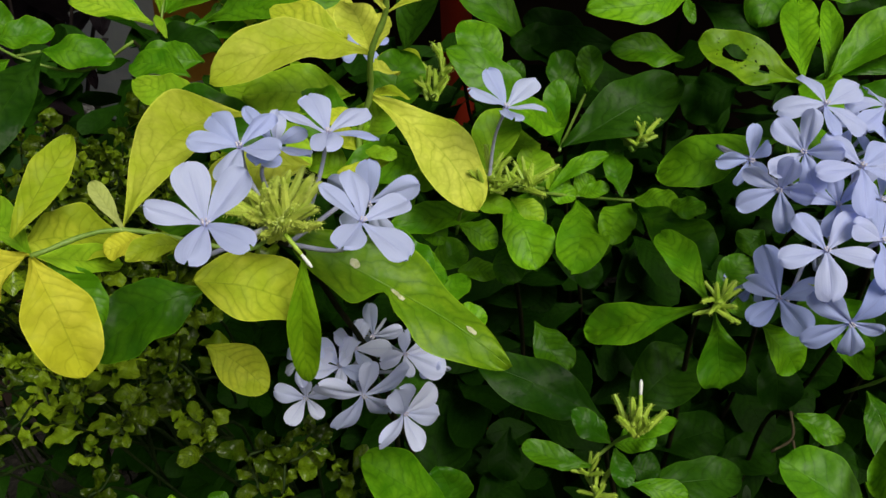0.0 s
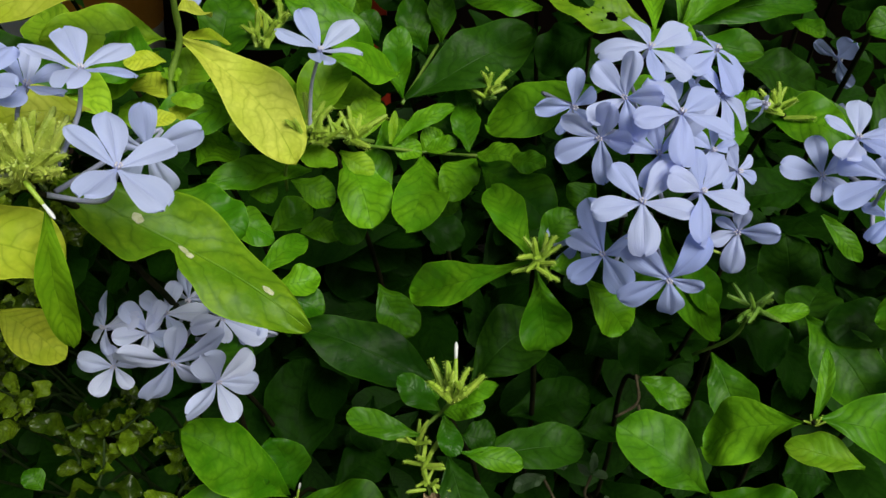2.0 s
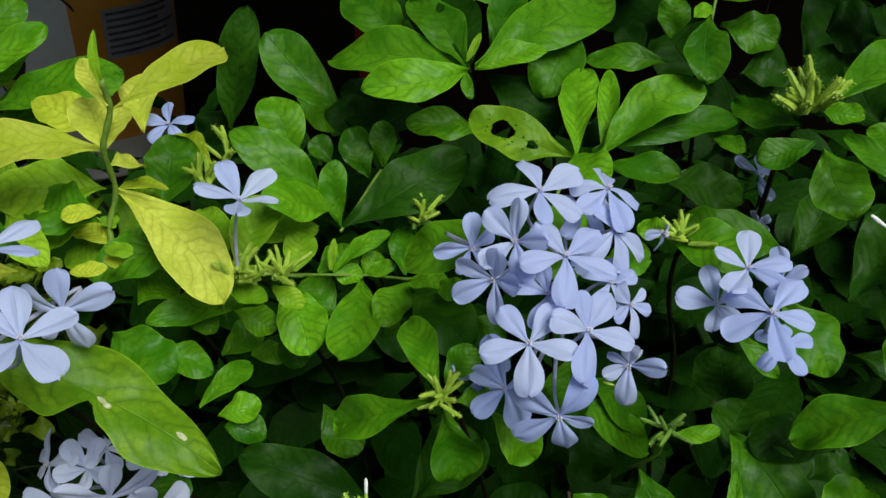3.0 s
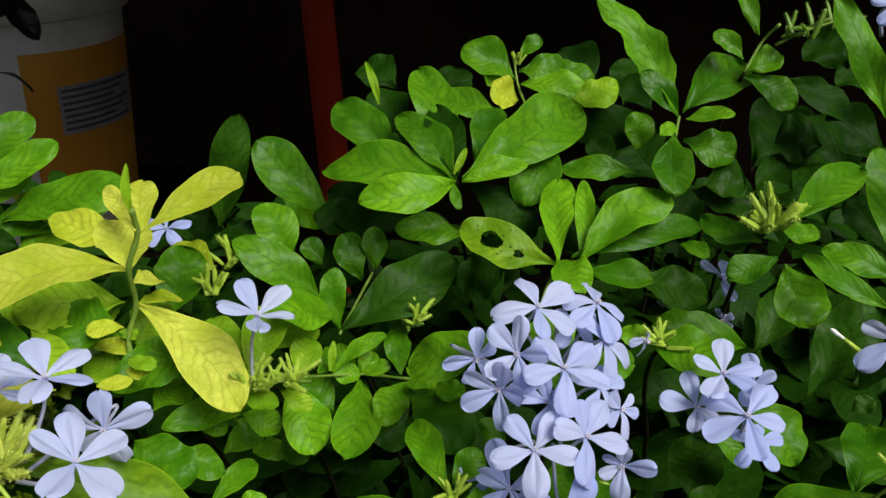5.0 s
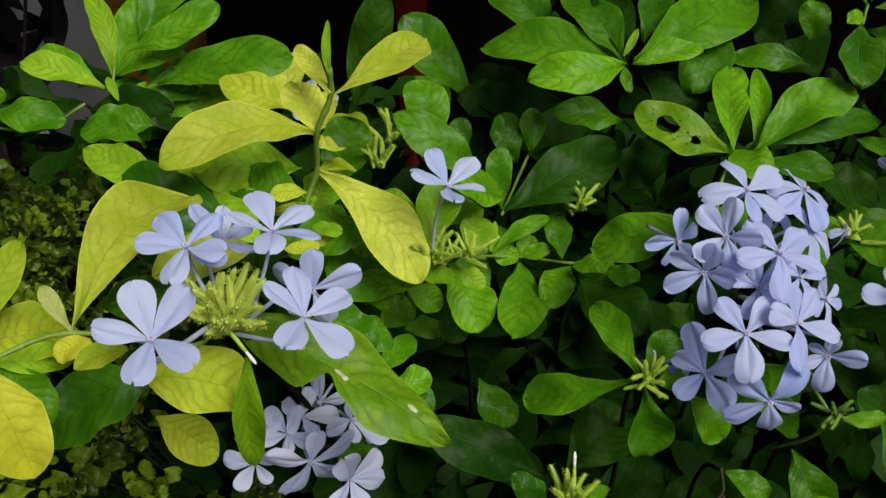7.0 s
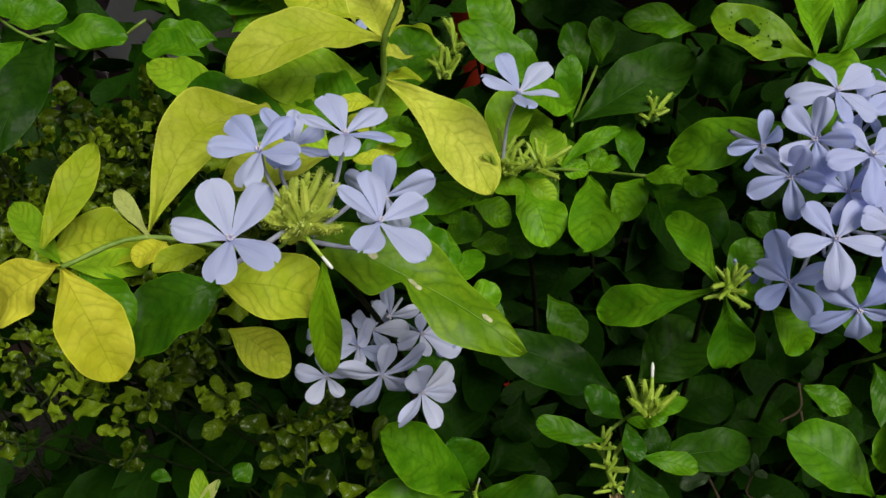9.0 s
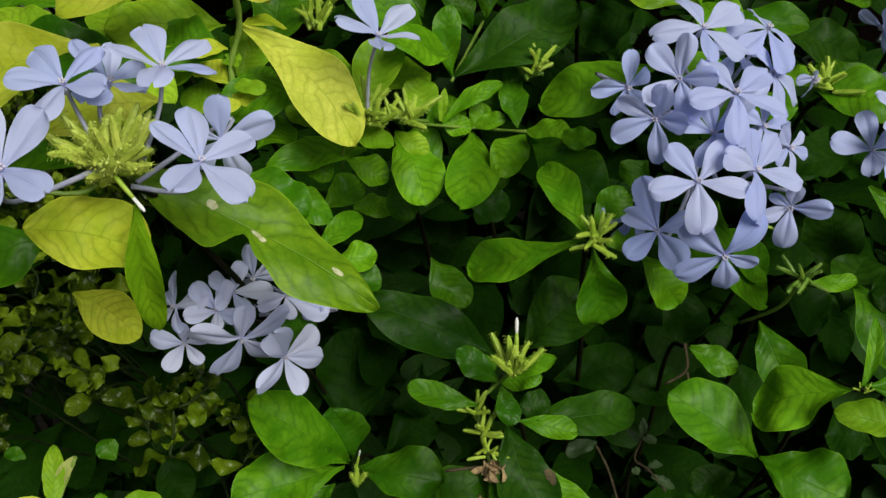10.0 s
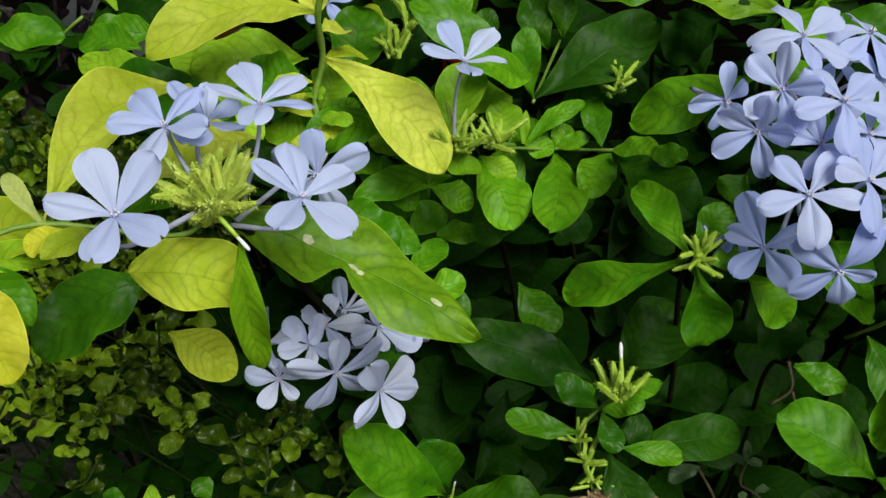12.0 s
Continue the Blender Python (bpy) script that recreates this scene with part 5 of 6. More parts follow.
leaf(s, (0.2184, 0.3826, 0.8746), (0.2500, 0.3792, 0.8679), (0.06, -0.66, 0.75), 0.0179, DARK, ELLIPTIC)
leaf(s, (0.1897, 0.3933, 0.8844), (0.2090, 0.4088, 0.8890), (-0.08, -0.62, 0.78), 0.0151, SHADEGREEN, ELLIPTIC)
leaf(s, (0.1675, 0.3872, 0.8833), (0.1492, 0.3915, 0.8682), (-0.59, -0.62, 0.52), 0.0206, SHADEGREEN, ELLIPTIC)
leaf(s, (0.1634, 0.3894, 0.8584), (0.1594, 0.3968, 0.8824), (0, -0.91, 0.41), 0.0132, SHADEGREEN, OBOVATE)
twig(s, [(0.1856, 0.3712, 0.8896), (0.1763, 0.3543, 0.8817), (0.1716, 0.3336, 0.8735)])

s = shoot((0.1021, 0.3715, 0.8647), "plumbago shoot with a dark pointed leaf")
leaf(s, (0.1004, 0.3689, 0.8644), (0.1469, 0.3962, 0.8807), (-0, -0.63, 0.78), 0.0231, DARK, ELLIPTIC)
leaf(s, (0.1077, 0.4051, 0.8680), (0.1006, 0.4124, 0.8872), (0.18, -0.86, 0.47), 0.0131, GREEN, OBOVATE)
leaf(s, (0.1136, 0.4075, 0.8717), (0.1138, 0.4134, 0.8892), (0.02, -0.92, 0.4), 0.0102, GREEN, OBOVATE)
leaf(s, (0.0995, 0.3690, 0.8645), (0.0985, 0.3752, 0.8882), (0.09, -0.96, 0.25), 0.0101, LIME2, OBOVATE)
leaf(s, (0.0983, 0.3627, 0.8757), (0.0799, 0.3351, 0.8907), (0.69, -0.1, 0.71), 0.0157, LIME2, OBOVATE)
twig(s, [(0.0994, 0.3682, 0.8628), (0.1124, 0.4069, 0.8708)])
leaf(s, (0.1189, 0.3780, 0.8563), (0.1299, 0.3849, 0.8669), (-0.27, -0.78, 0.57), 0.0097, GREEN, ELLIPTIC)
buds(s, (0.1294, 0.3725, 0.8666), (-0, -0.19, 0.98), 9, 0.0094, 80, LIME2)

s = shoot((0.0755, 0.3206, 0.8714), "plumbago shoot with a single pale blue flower")
flower(s, (0.0767, 0.3154, 0.8994), (0.254, -0.215, 0.943), 282, 0.0138, 29, (0.0725, 0.3193, 0.8734), (1, 0.9, 1.05, 1, 1.05), (3, 3, -3, 0, 0))
buds(s, (0.0720, 0.3194, 0.8734), (0.03, -0.2, 0.98), 13, 0.0112, 65, LIME2)
buds(s, (0.0778, 0.3224, 0.8705), (0.03, -0.2, 0.98), 10, 0.0089, 80, LIME2)
buds(s, (0.0845, 0.3244, 0.8701), (0.02, -0.2, 0.98), 13, 0.0100, 80, LIME2)
leaf(s, (0.0690, 0.3296, 0.8682), (0.0804, 0.3511, 0.8848), (0.1, -0.64, 0.76), 0.0152, LIME, OBOVATE)
leaf(s, (0.0663, 0.3293, 0.8674), (0.0546, 0.3506, 0.8814), (0.07, -0.53, 0.84), 0.0151, LIME, OBOVATE)
leaf(s, (0.0717, 0.3482, 0.8698), (0.0920, 0.3648, 0.8665), (0.44, -0.45, 0.78), 0.0120, LIME, ELLIPTIC)
leaf(s, (0.0866, 0.3384, 0.8627), (0.0879, 0.3496, 0.8730), (0.06, -0.66, 0.74), 0.0113, LIME, ROUND)
leaf(s, (0.0661, 0.3289, 0.8638), (0.0801, 0.3207, 0.8614), (-0.15, -0.49, 0.86), 0.0076, LIME, ROUND)
leaf(s, (0.0801, 0.3300, 0.8621), (0.0909, 0.3236, 0.8578), (-0.05, -0.54, 0.84), 0.0068, LIME, OBOVATE)
leaf(s, (0.0792, 0.3545, 0.8496), (0.0902, 0.3298, 0.8346), (0.02, -0.51, 0.86), 0.0176, LIME2, OBOVATE)
leaf(s, (0.0702, 0.3390, 0.8510), (0.0405, 0.3203, 0.8562), (0.44, -0.45, 0.78), 0.0108, LIME2, ELLIPTIC)
leaf(s, (0.0344, 0.3069, 0.8594), (0.0551, 0.2975, 0.8517), (-0, -0.49, 0.87), 0.0179, LIME2, ROUND)
leaf(s, (0.0507, 0.3400, 0.8513), (0.0579, 0.3345, 0.8415), (0.28, -0.72, 0.63), 0.0093, GREEN, ELLIPTIC)
twig(s, [(0.0910, 0.3285, 0.8664), (0.0755, 0.3206, 0.8714), (0.0645, 0.3261, 0.8600), (0.0621, 0.3362, 0.8448)])
leaf(s, (0.0411, 0.3197, 0.8440), (0.0595, 0.3201, 0.8352), (0.36, -0.58, 0.73), 0.0114, LIME2, ELLIPTIC)
leaf(s, (0.0361, 0.3271, 0.8581), (0.0434, 0.3446, 0.8593), (0.38, -0.21, 0.9), 0.0135, LIME2, ELLIPTIC)

s = shoot((0.1067, 0.3675, 0.8447), "plumbago shoot with rounded spoon-shaped leaves")
leaf(s, (0.0962, 0.3629, 0.8487), (0.1180, 0.3678, 0.8619), (-0.23, -0.72, 0.65), 0.0064, LIME2, OBOVATE)
leaf(s, (0.1071, 0.3676, 0.8449), (0.1188, 0.3656, 0.8499), (-0.39, -0.62, 0.68), 0.0063, LIME2, OBOVATE)
leaf(s, (0.0949, 0.3665, 0.8507), (0.1066, 0.3653, 0.8449), (0.27, -0.68, 0.69), 0.0087, LIME2, ELLIPTIC)
leaf(s, (0.1069, 0.3676, 0.8449), (0.1132, 0.3733, 0.8508), (-0.06, -0.7, 0.71), 0.0084, LIME2, ROUND)
leaf(s, (0.1066, 0.3614, 0.8464), (0.1011, 0.3216, 0.8371), (0.11, -0.25, 0.96), 0.0177, LIME2, OBOVATE)
leaf(s, (0.1252, 0.3531, 0.8486), (0.1148, 0.3343, 0.8439), (0.19, -0.37, 0.91), 0.0127, LIME2, ROUND)
leaf(s, (0.1248, 0.3467, 0.8535), (0.1383, 0.3371, 0.8573), (-0.49, -0.41, 0.77), 0.0093, LIME2, ROUND)
leaf(s, (0.1355, 0.3364, 0.8581), (0.1448, 0.3269, 0.8599), (-0.47, -0.32, 0.82), 0.0082, LIME2, ROUND)
leaf(s, (0.1254, 0.3399, 0.8541), (0.1455, 0.3127, 0.8465), (-0.22, -0.4, 0.89), 0.0190, GREEN, OBOVATE)
leaf(s, (0.1074, 0.3828, 0.8469), (0.1262, 0.3877, 0.8558), (-0.16, -0.7, 0.7), 0.0150, GREEN, ELLIPTIC)
leaf(s, (0.1226, 0.3602, 0.8485), (0.1208, 0.3783, 0.8599), (-0.02, -0.54, 0.84), 0.0101, GREEN, ELLIPTIC)
leaf(s, (0.1013, 0.4055, 0.8005), (0.1246, 0.3980, 0.7881), (0.18, -0.65, 0.74), 0.0150, SHADEGREEN, OBOVATE)
leaf(s, (0.0957, 0.3616, 0.8302), (0.0832, 0.3690, 0.8425), (0.22, -0.73, 0.65), 0.0135, LIME2, OBOVATE)
leaf(s, (0.1038, 0.3635, 0.8336), (0.1200, 0.3547, 0.8290), (-0.07, -0.56, 0.82), 0.0130, LIME2, OBOVATE)
leaf(s, (0.0622, 0.3468, 0.8432), (0.0769, 0.3426, 0.8368), (0.18, -0.63, 0.76), 0.0106, LIME2, OBOVATE)
leaf(s, (0.0563, 0.3447, 0.8591), (0.0434, 0.3478, 0.8640), (0.14, -0.62, 0.77), 0.0120, LIME, ELLIPTIC)
twig(s, [(0.0815, 0.3436, 0.8588), (0.1067, 0.3675, 0.8447), (0.1256, 0.3557, 0.8491), (0.1315, 0.3631, 0.8458)])
leaf(s, (0.0954, 0.3616, 0.8504), (0.0970, 0.3676, 0.8605), (-0.02, -0.87, 0.5), 0.0028, LIME, ELLIPTIC)
buds(s, (0.1266, 0.3743, 0.8636), (-0.01, -0.21, 0.98), 9, 0.0084, 75, GREEN)
leaf(s, (0.0899, 0.3658, 0.8474), (0.1034, 0.3793, 0.8508), (0.23, -0.47, 0.85), 0.0132, LIME2, ELLIPTIC)
leaf(s, (0.0872, 0.3530, 0.8352), (0.0790, 0.3444, 0.8198), (-0.11, -0.84, 0.53), 0.0121, GREEN, OBOVATE)
leaf(s, (0.0513, 0.3601, 0.8152), (0.0656, 0.3694, 0.8220), (0.04, -0.63, 0.77), 0.0128, LIME2, OBOVATE)
leaf(s, (0.0627, 0.3599, 0.8156), (0.0777, 0.3591, 0.8148), (0.01, -0.58, 0.82), 0.0090, LIME2, ROUND)
leaf(s, (0.1003, 0.4270, 0.7781), (0.1002, 0.4112, 0.7623), (0.03, -0.7, 0.71), 0.0156, SHADEGREEN, OBOVATE)
leaf(s, (0.0917, 0.3408, 0.8056), (0.1043, 0.3282, 0.7920), (0.14, -0.69, 0.71), 0.0140, GREEN, OBOVATE)
leaf(s, (0.0520, 0.3222, 0.8194), (0.0665, 0.3427, 0.8243), (0.28, -0.31, 0.91), 0.0092, LIME2, OBOVATE)
leaf(s, (0.0585, 0.3205, 0.8170), (0.0734, 0.3218, 0.8201), (-0.11, -0.59, 0.8), 0.0106, LIME2, OBOVATE)
leaf(s, (0.0606, 0.3186, 0.8138), (0.0748, 0.3165, 0.8107), (0.11, -0.54, 0.83), 0.0110, GREEN, ROUND)
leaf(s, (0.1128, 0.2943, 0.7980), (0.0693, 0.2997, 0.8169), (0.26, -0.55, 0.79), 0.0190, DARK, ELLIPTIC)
leaf(s, (0.0668, 0.4311, 0.7718), (0.0869, 0.4179, 0.7495), (0.25, -0.71, 0.65), 0.0262, SHADEGREEN, OBOVATE)

s = shoot((0.1688, 0.3003, 0.8704), "plumbago shoot with a big head of pale blue flowers")
leaf(s, (0.1568, 0.3042, 0.8952), (0.1244, 0.3164, 0.8779), (-0.53, -0.58, 0.62), 0.0155, LIME2, OBOVATE)
leaf(s, (0.1503, 0.2726, 0.8522), (0.1623, 0.2703, 0.8373), (0.37, -0.8, 0.46), 0.0124, LIME2, OBOVATE)
leaf(s, (0.1757, 0.2928, 0.8577), (0.1703, 0.2880, 0.8356), (-0.35, -0.87, 0.35), 0.0144, GREEN, ELLIPTIC)
leaf(s, (0.1811, 0.3028, 0.8417), (0.2034, 0.3079, 0.8182), (0.57, -0.7, 0.43), 0.0141, GREEN, ELLIPTIC)
leaf(s, (0.1760, 0.3015, 0.8385), (0.2058, 0.3037, 0.8105), (0.49, -0.72, 0.49), 0.0117, GREEN, ELLIPTIC)
leaf(s, (0.1551, 0.2988, 0.8680), (0.1487, 0.2959, 0.8623), (-0.26, -0.69, 0.68), 0.0100, GREEN, OBOVATE)
leaf(s, (0.1708, 0.3213, 0.8839), (0.1748, 0.3039, 0.8757), (-0.18, -0.49, 0.85), 0.0148, GREEN, ELLIPTIC)
leaf(s, (0.1872, 0.3166, 0.8766), (0.1991, 0.3069, 0.8813), (-0.57, -0.41, 0.72), 0.0112, LIME2, OBOVATE)
leaf(s, (0.1849, 0.3331, 0.8840), (0.1674, 0.3204, 0.8826), (0.21, -0.45, 0.87), 0.0151, LIME2, OBOVATE)
flower(s, (0.1644, 0.2968, 0.9087), (0.218, -0.393, 0.894), 272, 0.0133, 9, (0.1718, 0.3083, 0.8825), (0.9, 1, 1.1, 0.95, 1.1), (12, -3, -6, -6, 9))
flower(s, (0.1842, 0.3029, 0.9063), (0.243, -0.34, 0.908), 236, 0.0123, -14, (0.1751, 0.3083, 0.8824), (0.95, 1.1, 1, 1.15, 0.9), (-3, -3, -3, 0, 12))
flower(s, (0.1855, 0.2964, 0.8966), (0.562, -0.634, 0.531), 202, 0.0124, -1, (0.1750, 0.3065, 0.8798), (1.3, 1, 1.15, 0.85, 0.8), (15, 6, -18, -6, -6))
flower(s, (0.1572, 0.2854, 0.8994), (-0.455, -0.728, 0.512), 243, 0.0119, 26, (0.1684, 0.3055, 0.8786), (1, 1, 0.95, 1, 1), (3, 3, 0, 6, -9))
flower(s, (0.1450, 0.2932, 0.8938), (0.48, -0.872, 0.094), 181, 0.0098, 2, (0.1652, 0.3046, 0.8773), (1.15, 0.85, 1, 0.85, 1.05), (3, 3, 3, 0, -9), tone=1)
flower(s, (0.1513, 0.2815, 0.8901), (-0.497, -0.84, 0.216), 236, 0.0121, 28, (0.1650, 0.3037, 0.8760), (1.05, 1.05, 0.95, 0.95, 0.95), (-9, 3, 3, 0, 6))
flower(s, (0.1694, 0.2764, 0.8991), (0.096, -0.436, 0.895), 218, 0.0137, -1, (0.1691, 0.3001, 0.8777), (0.9, 1.05, 1.05, 1, 1), (0, 3, 3, -6, 0))
flower(s, (0.1654, 0.2753, 0.8885), (-0.405, -0.589, 0.699), 284, 0.0104, 29, (0.1688, 0.2966, 0.8722), (1.1, 0.95, 0.9, 0.85, 1.25), (12, 0, 6, -3, -12))
flower(s, (0.1590, 0.2619, 0.8817), (-0.104, -0.595, 0.797), 227, 0.0130, 11, (0.1687, 0.2950, 0.8696), (1, 1.05, 1, 1, 0.95), (-3, 0, 3, 0, 0))
flower(s, (0.1743, 0.2661, 0.8827), (0.399, -0.564, 0.723), 258, 0.0127, 21, (0.1719, 0.2950, 0.8695), (1.25, 1, 1, 0.85, 1), (-6, 9, 9, -6, -12))
flower(s, (0.1881, 0.2816, 0.8812), (0.544, -0.769, 0.336), 204, 0.0084, 18, (0.1752, 0.2967, 0.8721), (0.9, 1.15, 0.9, 0.75, 1.25), (12, 6, -6, -21, 12))
flower(s, (0.1864, 0.2676, 0.8710), (-0.375, -0.91, 0.179), 231, 0.0091, 28, (0.1765, 0.2925, 0.8653), (0.85, 1.2, 1.2, 0.9, 0.75), (-6, -15, 12, 12, 3))
flower(s, (0.1663, 0.2545, 0.8648), (-0.017, -1, -0.005), 224, 0.0128, 6, (0.1700, 0.2908, 0.8626), (1.05, 0.95, 0.75, 1.1, 1.15), (6, 6, -9, -9, 6), tone=1)
flower(s, (0.1540, 0.2731, 0.8599), (-0.409, -0.635, 0.655), 267, 0.0130, 29, (0.1677, 0.2945, 0.8607), (0.9, 1.15, 0.95, 1.2, 0.85), (-6, 0, -3, 15, -12), tone=1)
flower(s, (0.1494, 0.2822, 0.8592), (0.576, -0.78, 0.244), 232, 0.0106, -6, (0.1655, 0.2990, 0.8581), (0.9, 1.1, 0.9, 0.9, 1.1), (0, -6, 0, -9, 12), tone=1)
flower(s, (0.1846, 0.2935, 0.8815), (0.403, -0.729, 0.553), 234, 0.0094, 7, (0.1745, 0.3004, 0.8703), (1.1, 1, 1, 0.75, 1), (3, 3, 0, -3, -3))
flower(s, (0.1781, 0.3071, 0.8983), (0.367, -0.752, 0.548), 239, 0.0095, 4, (0.1745, 0.3121, 0.8790), (1.1, 1.05, 1, 0.85, 0.85), (0, 3, -3, 0, 0))
bud(s, (0.1797, 0.2677, 0.8655), (0.1866, 0.2662, 0.8635))
bud(s, (0.1578, 0.2614, 0.8715), (0.1555, 0.2601, 0.8729))

s = shoot((0.1365, 0.2741, 0.8577), "plumbago shoot with a starry bud cluster")
leaf(s, (0.1343, 0.2735, 0.8571), (0.1029, 0.2905, 0.8358), (-0.26, -0.57, 0.78), 0.0132, LIME2, SPOON)
leaf(s, (0.1364, 0.2731, 0.8555), (0.1410, 0.2697, 0.8303), (0.13, -0.98, 0.14), 0.0149, GREEN, SPOON)
leaf(s, (0.1372, 0.2770, 0.8592), (0.1461, 0.2812, 0.8686), (-0.16, -0.65, 0.74), 0.0090, GREEN, OBOVATE)
leaf(s, (0.1405, 0.2758, 0.8542), (0.1518, 0.2797, 0.8526), (0.37, -0.42, 0.83), 0.0091, LIME2, OBOVATE)
leaf(s, (0.1354, 0.2783, 0.8557), (0.1262, 0.3075, 0.8635), (-0.14, -0.32, 0.94), 0.0107, LIME2, OBOVATE)
buds(s, (0.1364, 0.2704, 0.8597), (-0.07, -0.66, 0.75), 14, 0.0088, 90, LIME2)

s = shoot((0.2119, 0.3153, 0.8831), "plumbago shoot with a small cluster of blue flowers")
buds(s, (0.2102, 0.3160, 0.8840), (-0.07, -0.19, 0.98), 14, 0.0086, 75, LIME2)
leaf(s, (0.2081, 0.3196, 0.8814), (0.2262, 0.3022, 0.8811), (-0.4, -0.48, 0.78), 0.0157, LIME2, ELLIPTIC)
leaf(s, (0.2536, 0.3470, 0.8626), (0.2161, 0.3461, 0.8742), (0.18, -0.69, 0.7), 0.0171, GREEN, ELLIPTIC)
leaf(s, (0.2056, 0.3160, 0.8837), (0.1989, 0.3243, 0.8849), (-0.29, -0.55, 0.79), 0.0076, LIME2, ROUND)
leaf(s, (0.2554, 0.3769, 0.8276), (0.2176, 0.3655, 0.8303), (0.21, -0.51, 0.84), 0.0169, SHADEGREEN, ELLIPTIC)
leaf(s, (0.2395, 0.3395, 0.7966), (0.2350, 0.3445, 0.8258), (-0.38, -0.7, 0.61), 0.0207, DARK, OBOVATE)
leaf(s, (0.2287, 0.3101, 0.8526), (0.2420, 0.3046, 0.8393), (0.07, -0.82, 0.57), 0.0064, GREEN, ELLIPTIC)
leaf(s, (0.2460, 0.3209, 0.8573), (0.2587, 0.3043, 0.8395), (0.11, -0.71, 0.69), 0.0196, LIME2, ELLIPTIC)
flower(s, (0.2217, 0.2885, 0.8876), (0.04, -0.372, 0.928), 265, 0.0120, 22, (0.2309, 0.2960, 0.8702), (1.2, 0.95, 1, 1, 0.9), (3, 15, -9, -6, 3))
flower(s, (0.2139, 0.2865, 0.8774), (-0.278, -0.619, 0.735), 281, 0.0103, 28, (0.2292, 0.2944, 0.8675), (1, 0.8, 0.9, 1.1, 1.15), (15, -3, 0, -3, -3))
flower(s, (0.2231, 0.2701, 0.8845), (-0.143, -0.539, 0.83), 236, 0.0134, -8, (0.2320, 0.2895, 0.8682), (1.05, 1, 0.85, 1.1, 1.05), (-3, 3, 0, -6, 6), tone=1)
flower(s, (0.2289, 0.2744, 0.8715), (-0.01, -0.434, 0.901), 255, 0.0090, 1, (0.2340, 0.2929, 0.8643), (1.05, 1.1, 1, 0.8, 0.85), (3, 3, 3, -9, -3), tone=1)
flower(s, (0.2021, 0.3077, 0.8898), (0.655, -0.753, 0.063), 205, 0.0065, -12, (0.2043, 0.3106, 0.8871), (0.95, 1.05, 1), (-18, 0, 12))
flower(s, (0.2318, 0.2886, 0.8835), (-0.293, -0.671, 0.681), 269, 0.0088, 28, (0.2342, 0.2945, 0.8672), (1, 0.9, 0.9, 1.1, 0.9), (0, 0, 0, 0, 0))

s = shoot((0.2675, 0.2717, 0.8504), "plumbago shoot with rounded fresh green leaves and small buds")
leaf(s, (0.2620, 0.2656, 0.8489), (0.2607, 0.2532, 0.8366), (-0.3, -0.75, 0.55), 0.0111, LIME2, OBOVATE)
leaf(s, (0.2651, 0.2690, 0.8513), (0.2723, 0.2585, 0.8460), (-0.4, -0.55, 0.7), 0.0080, LIME2, ELLIPTIC)
leaf(s, (0.2713, 0.2592, 0.8428), (0.2779, 0.2522, 0.8416), (-0.3, -0.6, 0.75), 0.0104, LIME2, OBOVATE)
leaf(s, (0.2437, 0.2596, 0.8142), (0.2611, 0.2739, 0.8222), (-0.25, -0.6, 0.75), 0.0151, LIME2, OBOVATE)
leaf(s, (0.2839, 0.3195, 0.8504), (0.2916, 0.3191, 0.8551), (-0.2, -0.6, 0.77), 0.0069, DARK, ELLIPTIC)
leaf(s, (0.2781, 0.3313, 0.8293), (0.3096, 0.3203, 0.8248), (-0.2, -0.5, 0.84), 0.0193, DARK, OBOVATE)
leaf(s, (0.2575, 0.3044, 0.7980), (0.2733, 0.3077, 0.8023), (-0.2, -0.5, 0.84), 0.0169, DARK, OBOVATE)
buds(s, (0.2715, 0.2672, 0.8616), (-0.1, -0.3, 0.95), 10, 0.0085, 80, LIME2)
twig(s, [(0.2569, 0.2799, 0.8325), (0.2675, 0.2717, 0.8504)])
twig(s, [(0.2675, 0.2717, 0.8504), (0.2704, 0.2691, 0.8566), (0.2715, 0.2672, 0.8616)])

s = shoot((0.2035, 0.2863, 0.8343), "plumbago shoot with a small star of buds")
buds(s, (0.2027, 0.2847, 0.8360), (-0.24, -0.61, 0.75), 12, 0.0075, 90, GREEN)
leaf(s, (0.2044, 0.2846, 0.8335), (0.2184, 0.2820, 0.8369), (-0.24, -0.51, 0.82), 0.0052, LIME2, OBOVATE)
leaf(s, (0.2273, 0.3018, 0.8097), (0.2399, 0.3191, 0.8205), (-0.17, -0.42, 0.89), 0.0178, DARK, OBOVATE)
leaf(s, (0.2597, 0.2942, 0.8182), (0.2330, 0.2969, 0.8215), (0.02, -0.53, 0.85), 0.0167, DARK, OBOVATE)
leaf(s, (0.2717, 0.2740, 0.8489), (0.2395, 0.2847, 0.8321), (-0.04, -0.4, 0.92), 0.0166, LIME2, OBOVATE)
leaf(s, (0.2286, 0.3029, 0.8198), (0.2472, 0.2745, 0.8031), (-0.19, -0.59, 0.78), 0.0209, GREEN, ELLIPTIC)
leaf(s, (0.2471, 0.3607, 0.7752), (0.2628, 0.3548, 0.7413), (0.14, -0.96, 0.24), 0.0141, SHADEGREEN, ELLIPTIC)
leaf(s, (0.2240, 0.3429, 0.7912), (0.2448, 0.3448, 0.7711), (0.52, -0.71, 0.47), 0.0192, SHADEGREEN, OBOVATE)
leaf(s, (0.2193, 0.3507, 0.7805), (0.2425, 0.3554, 0.7656), (0.53, -0.54, 0.65), 0.0151, SHADEGREEN, ELLIPTIC)
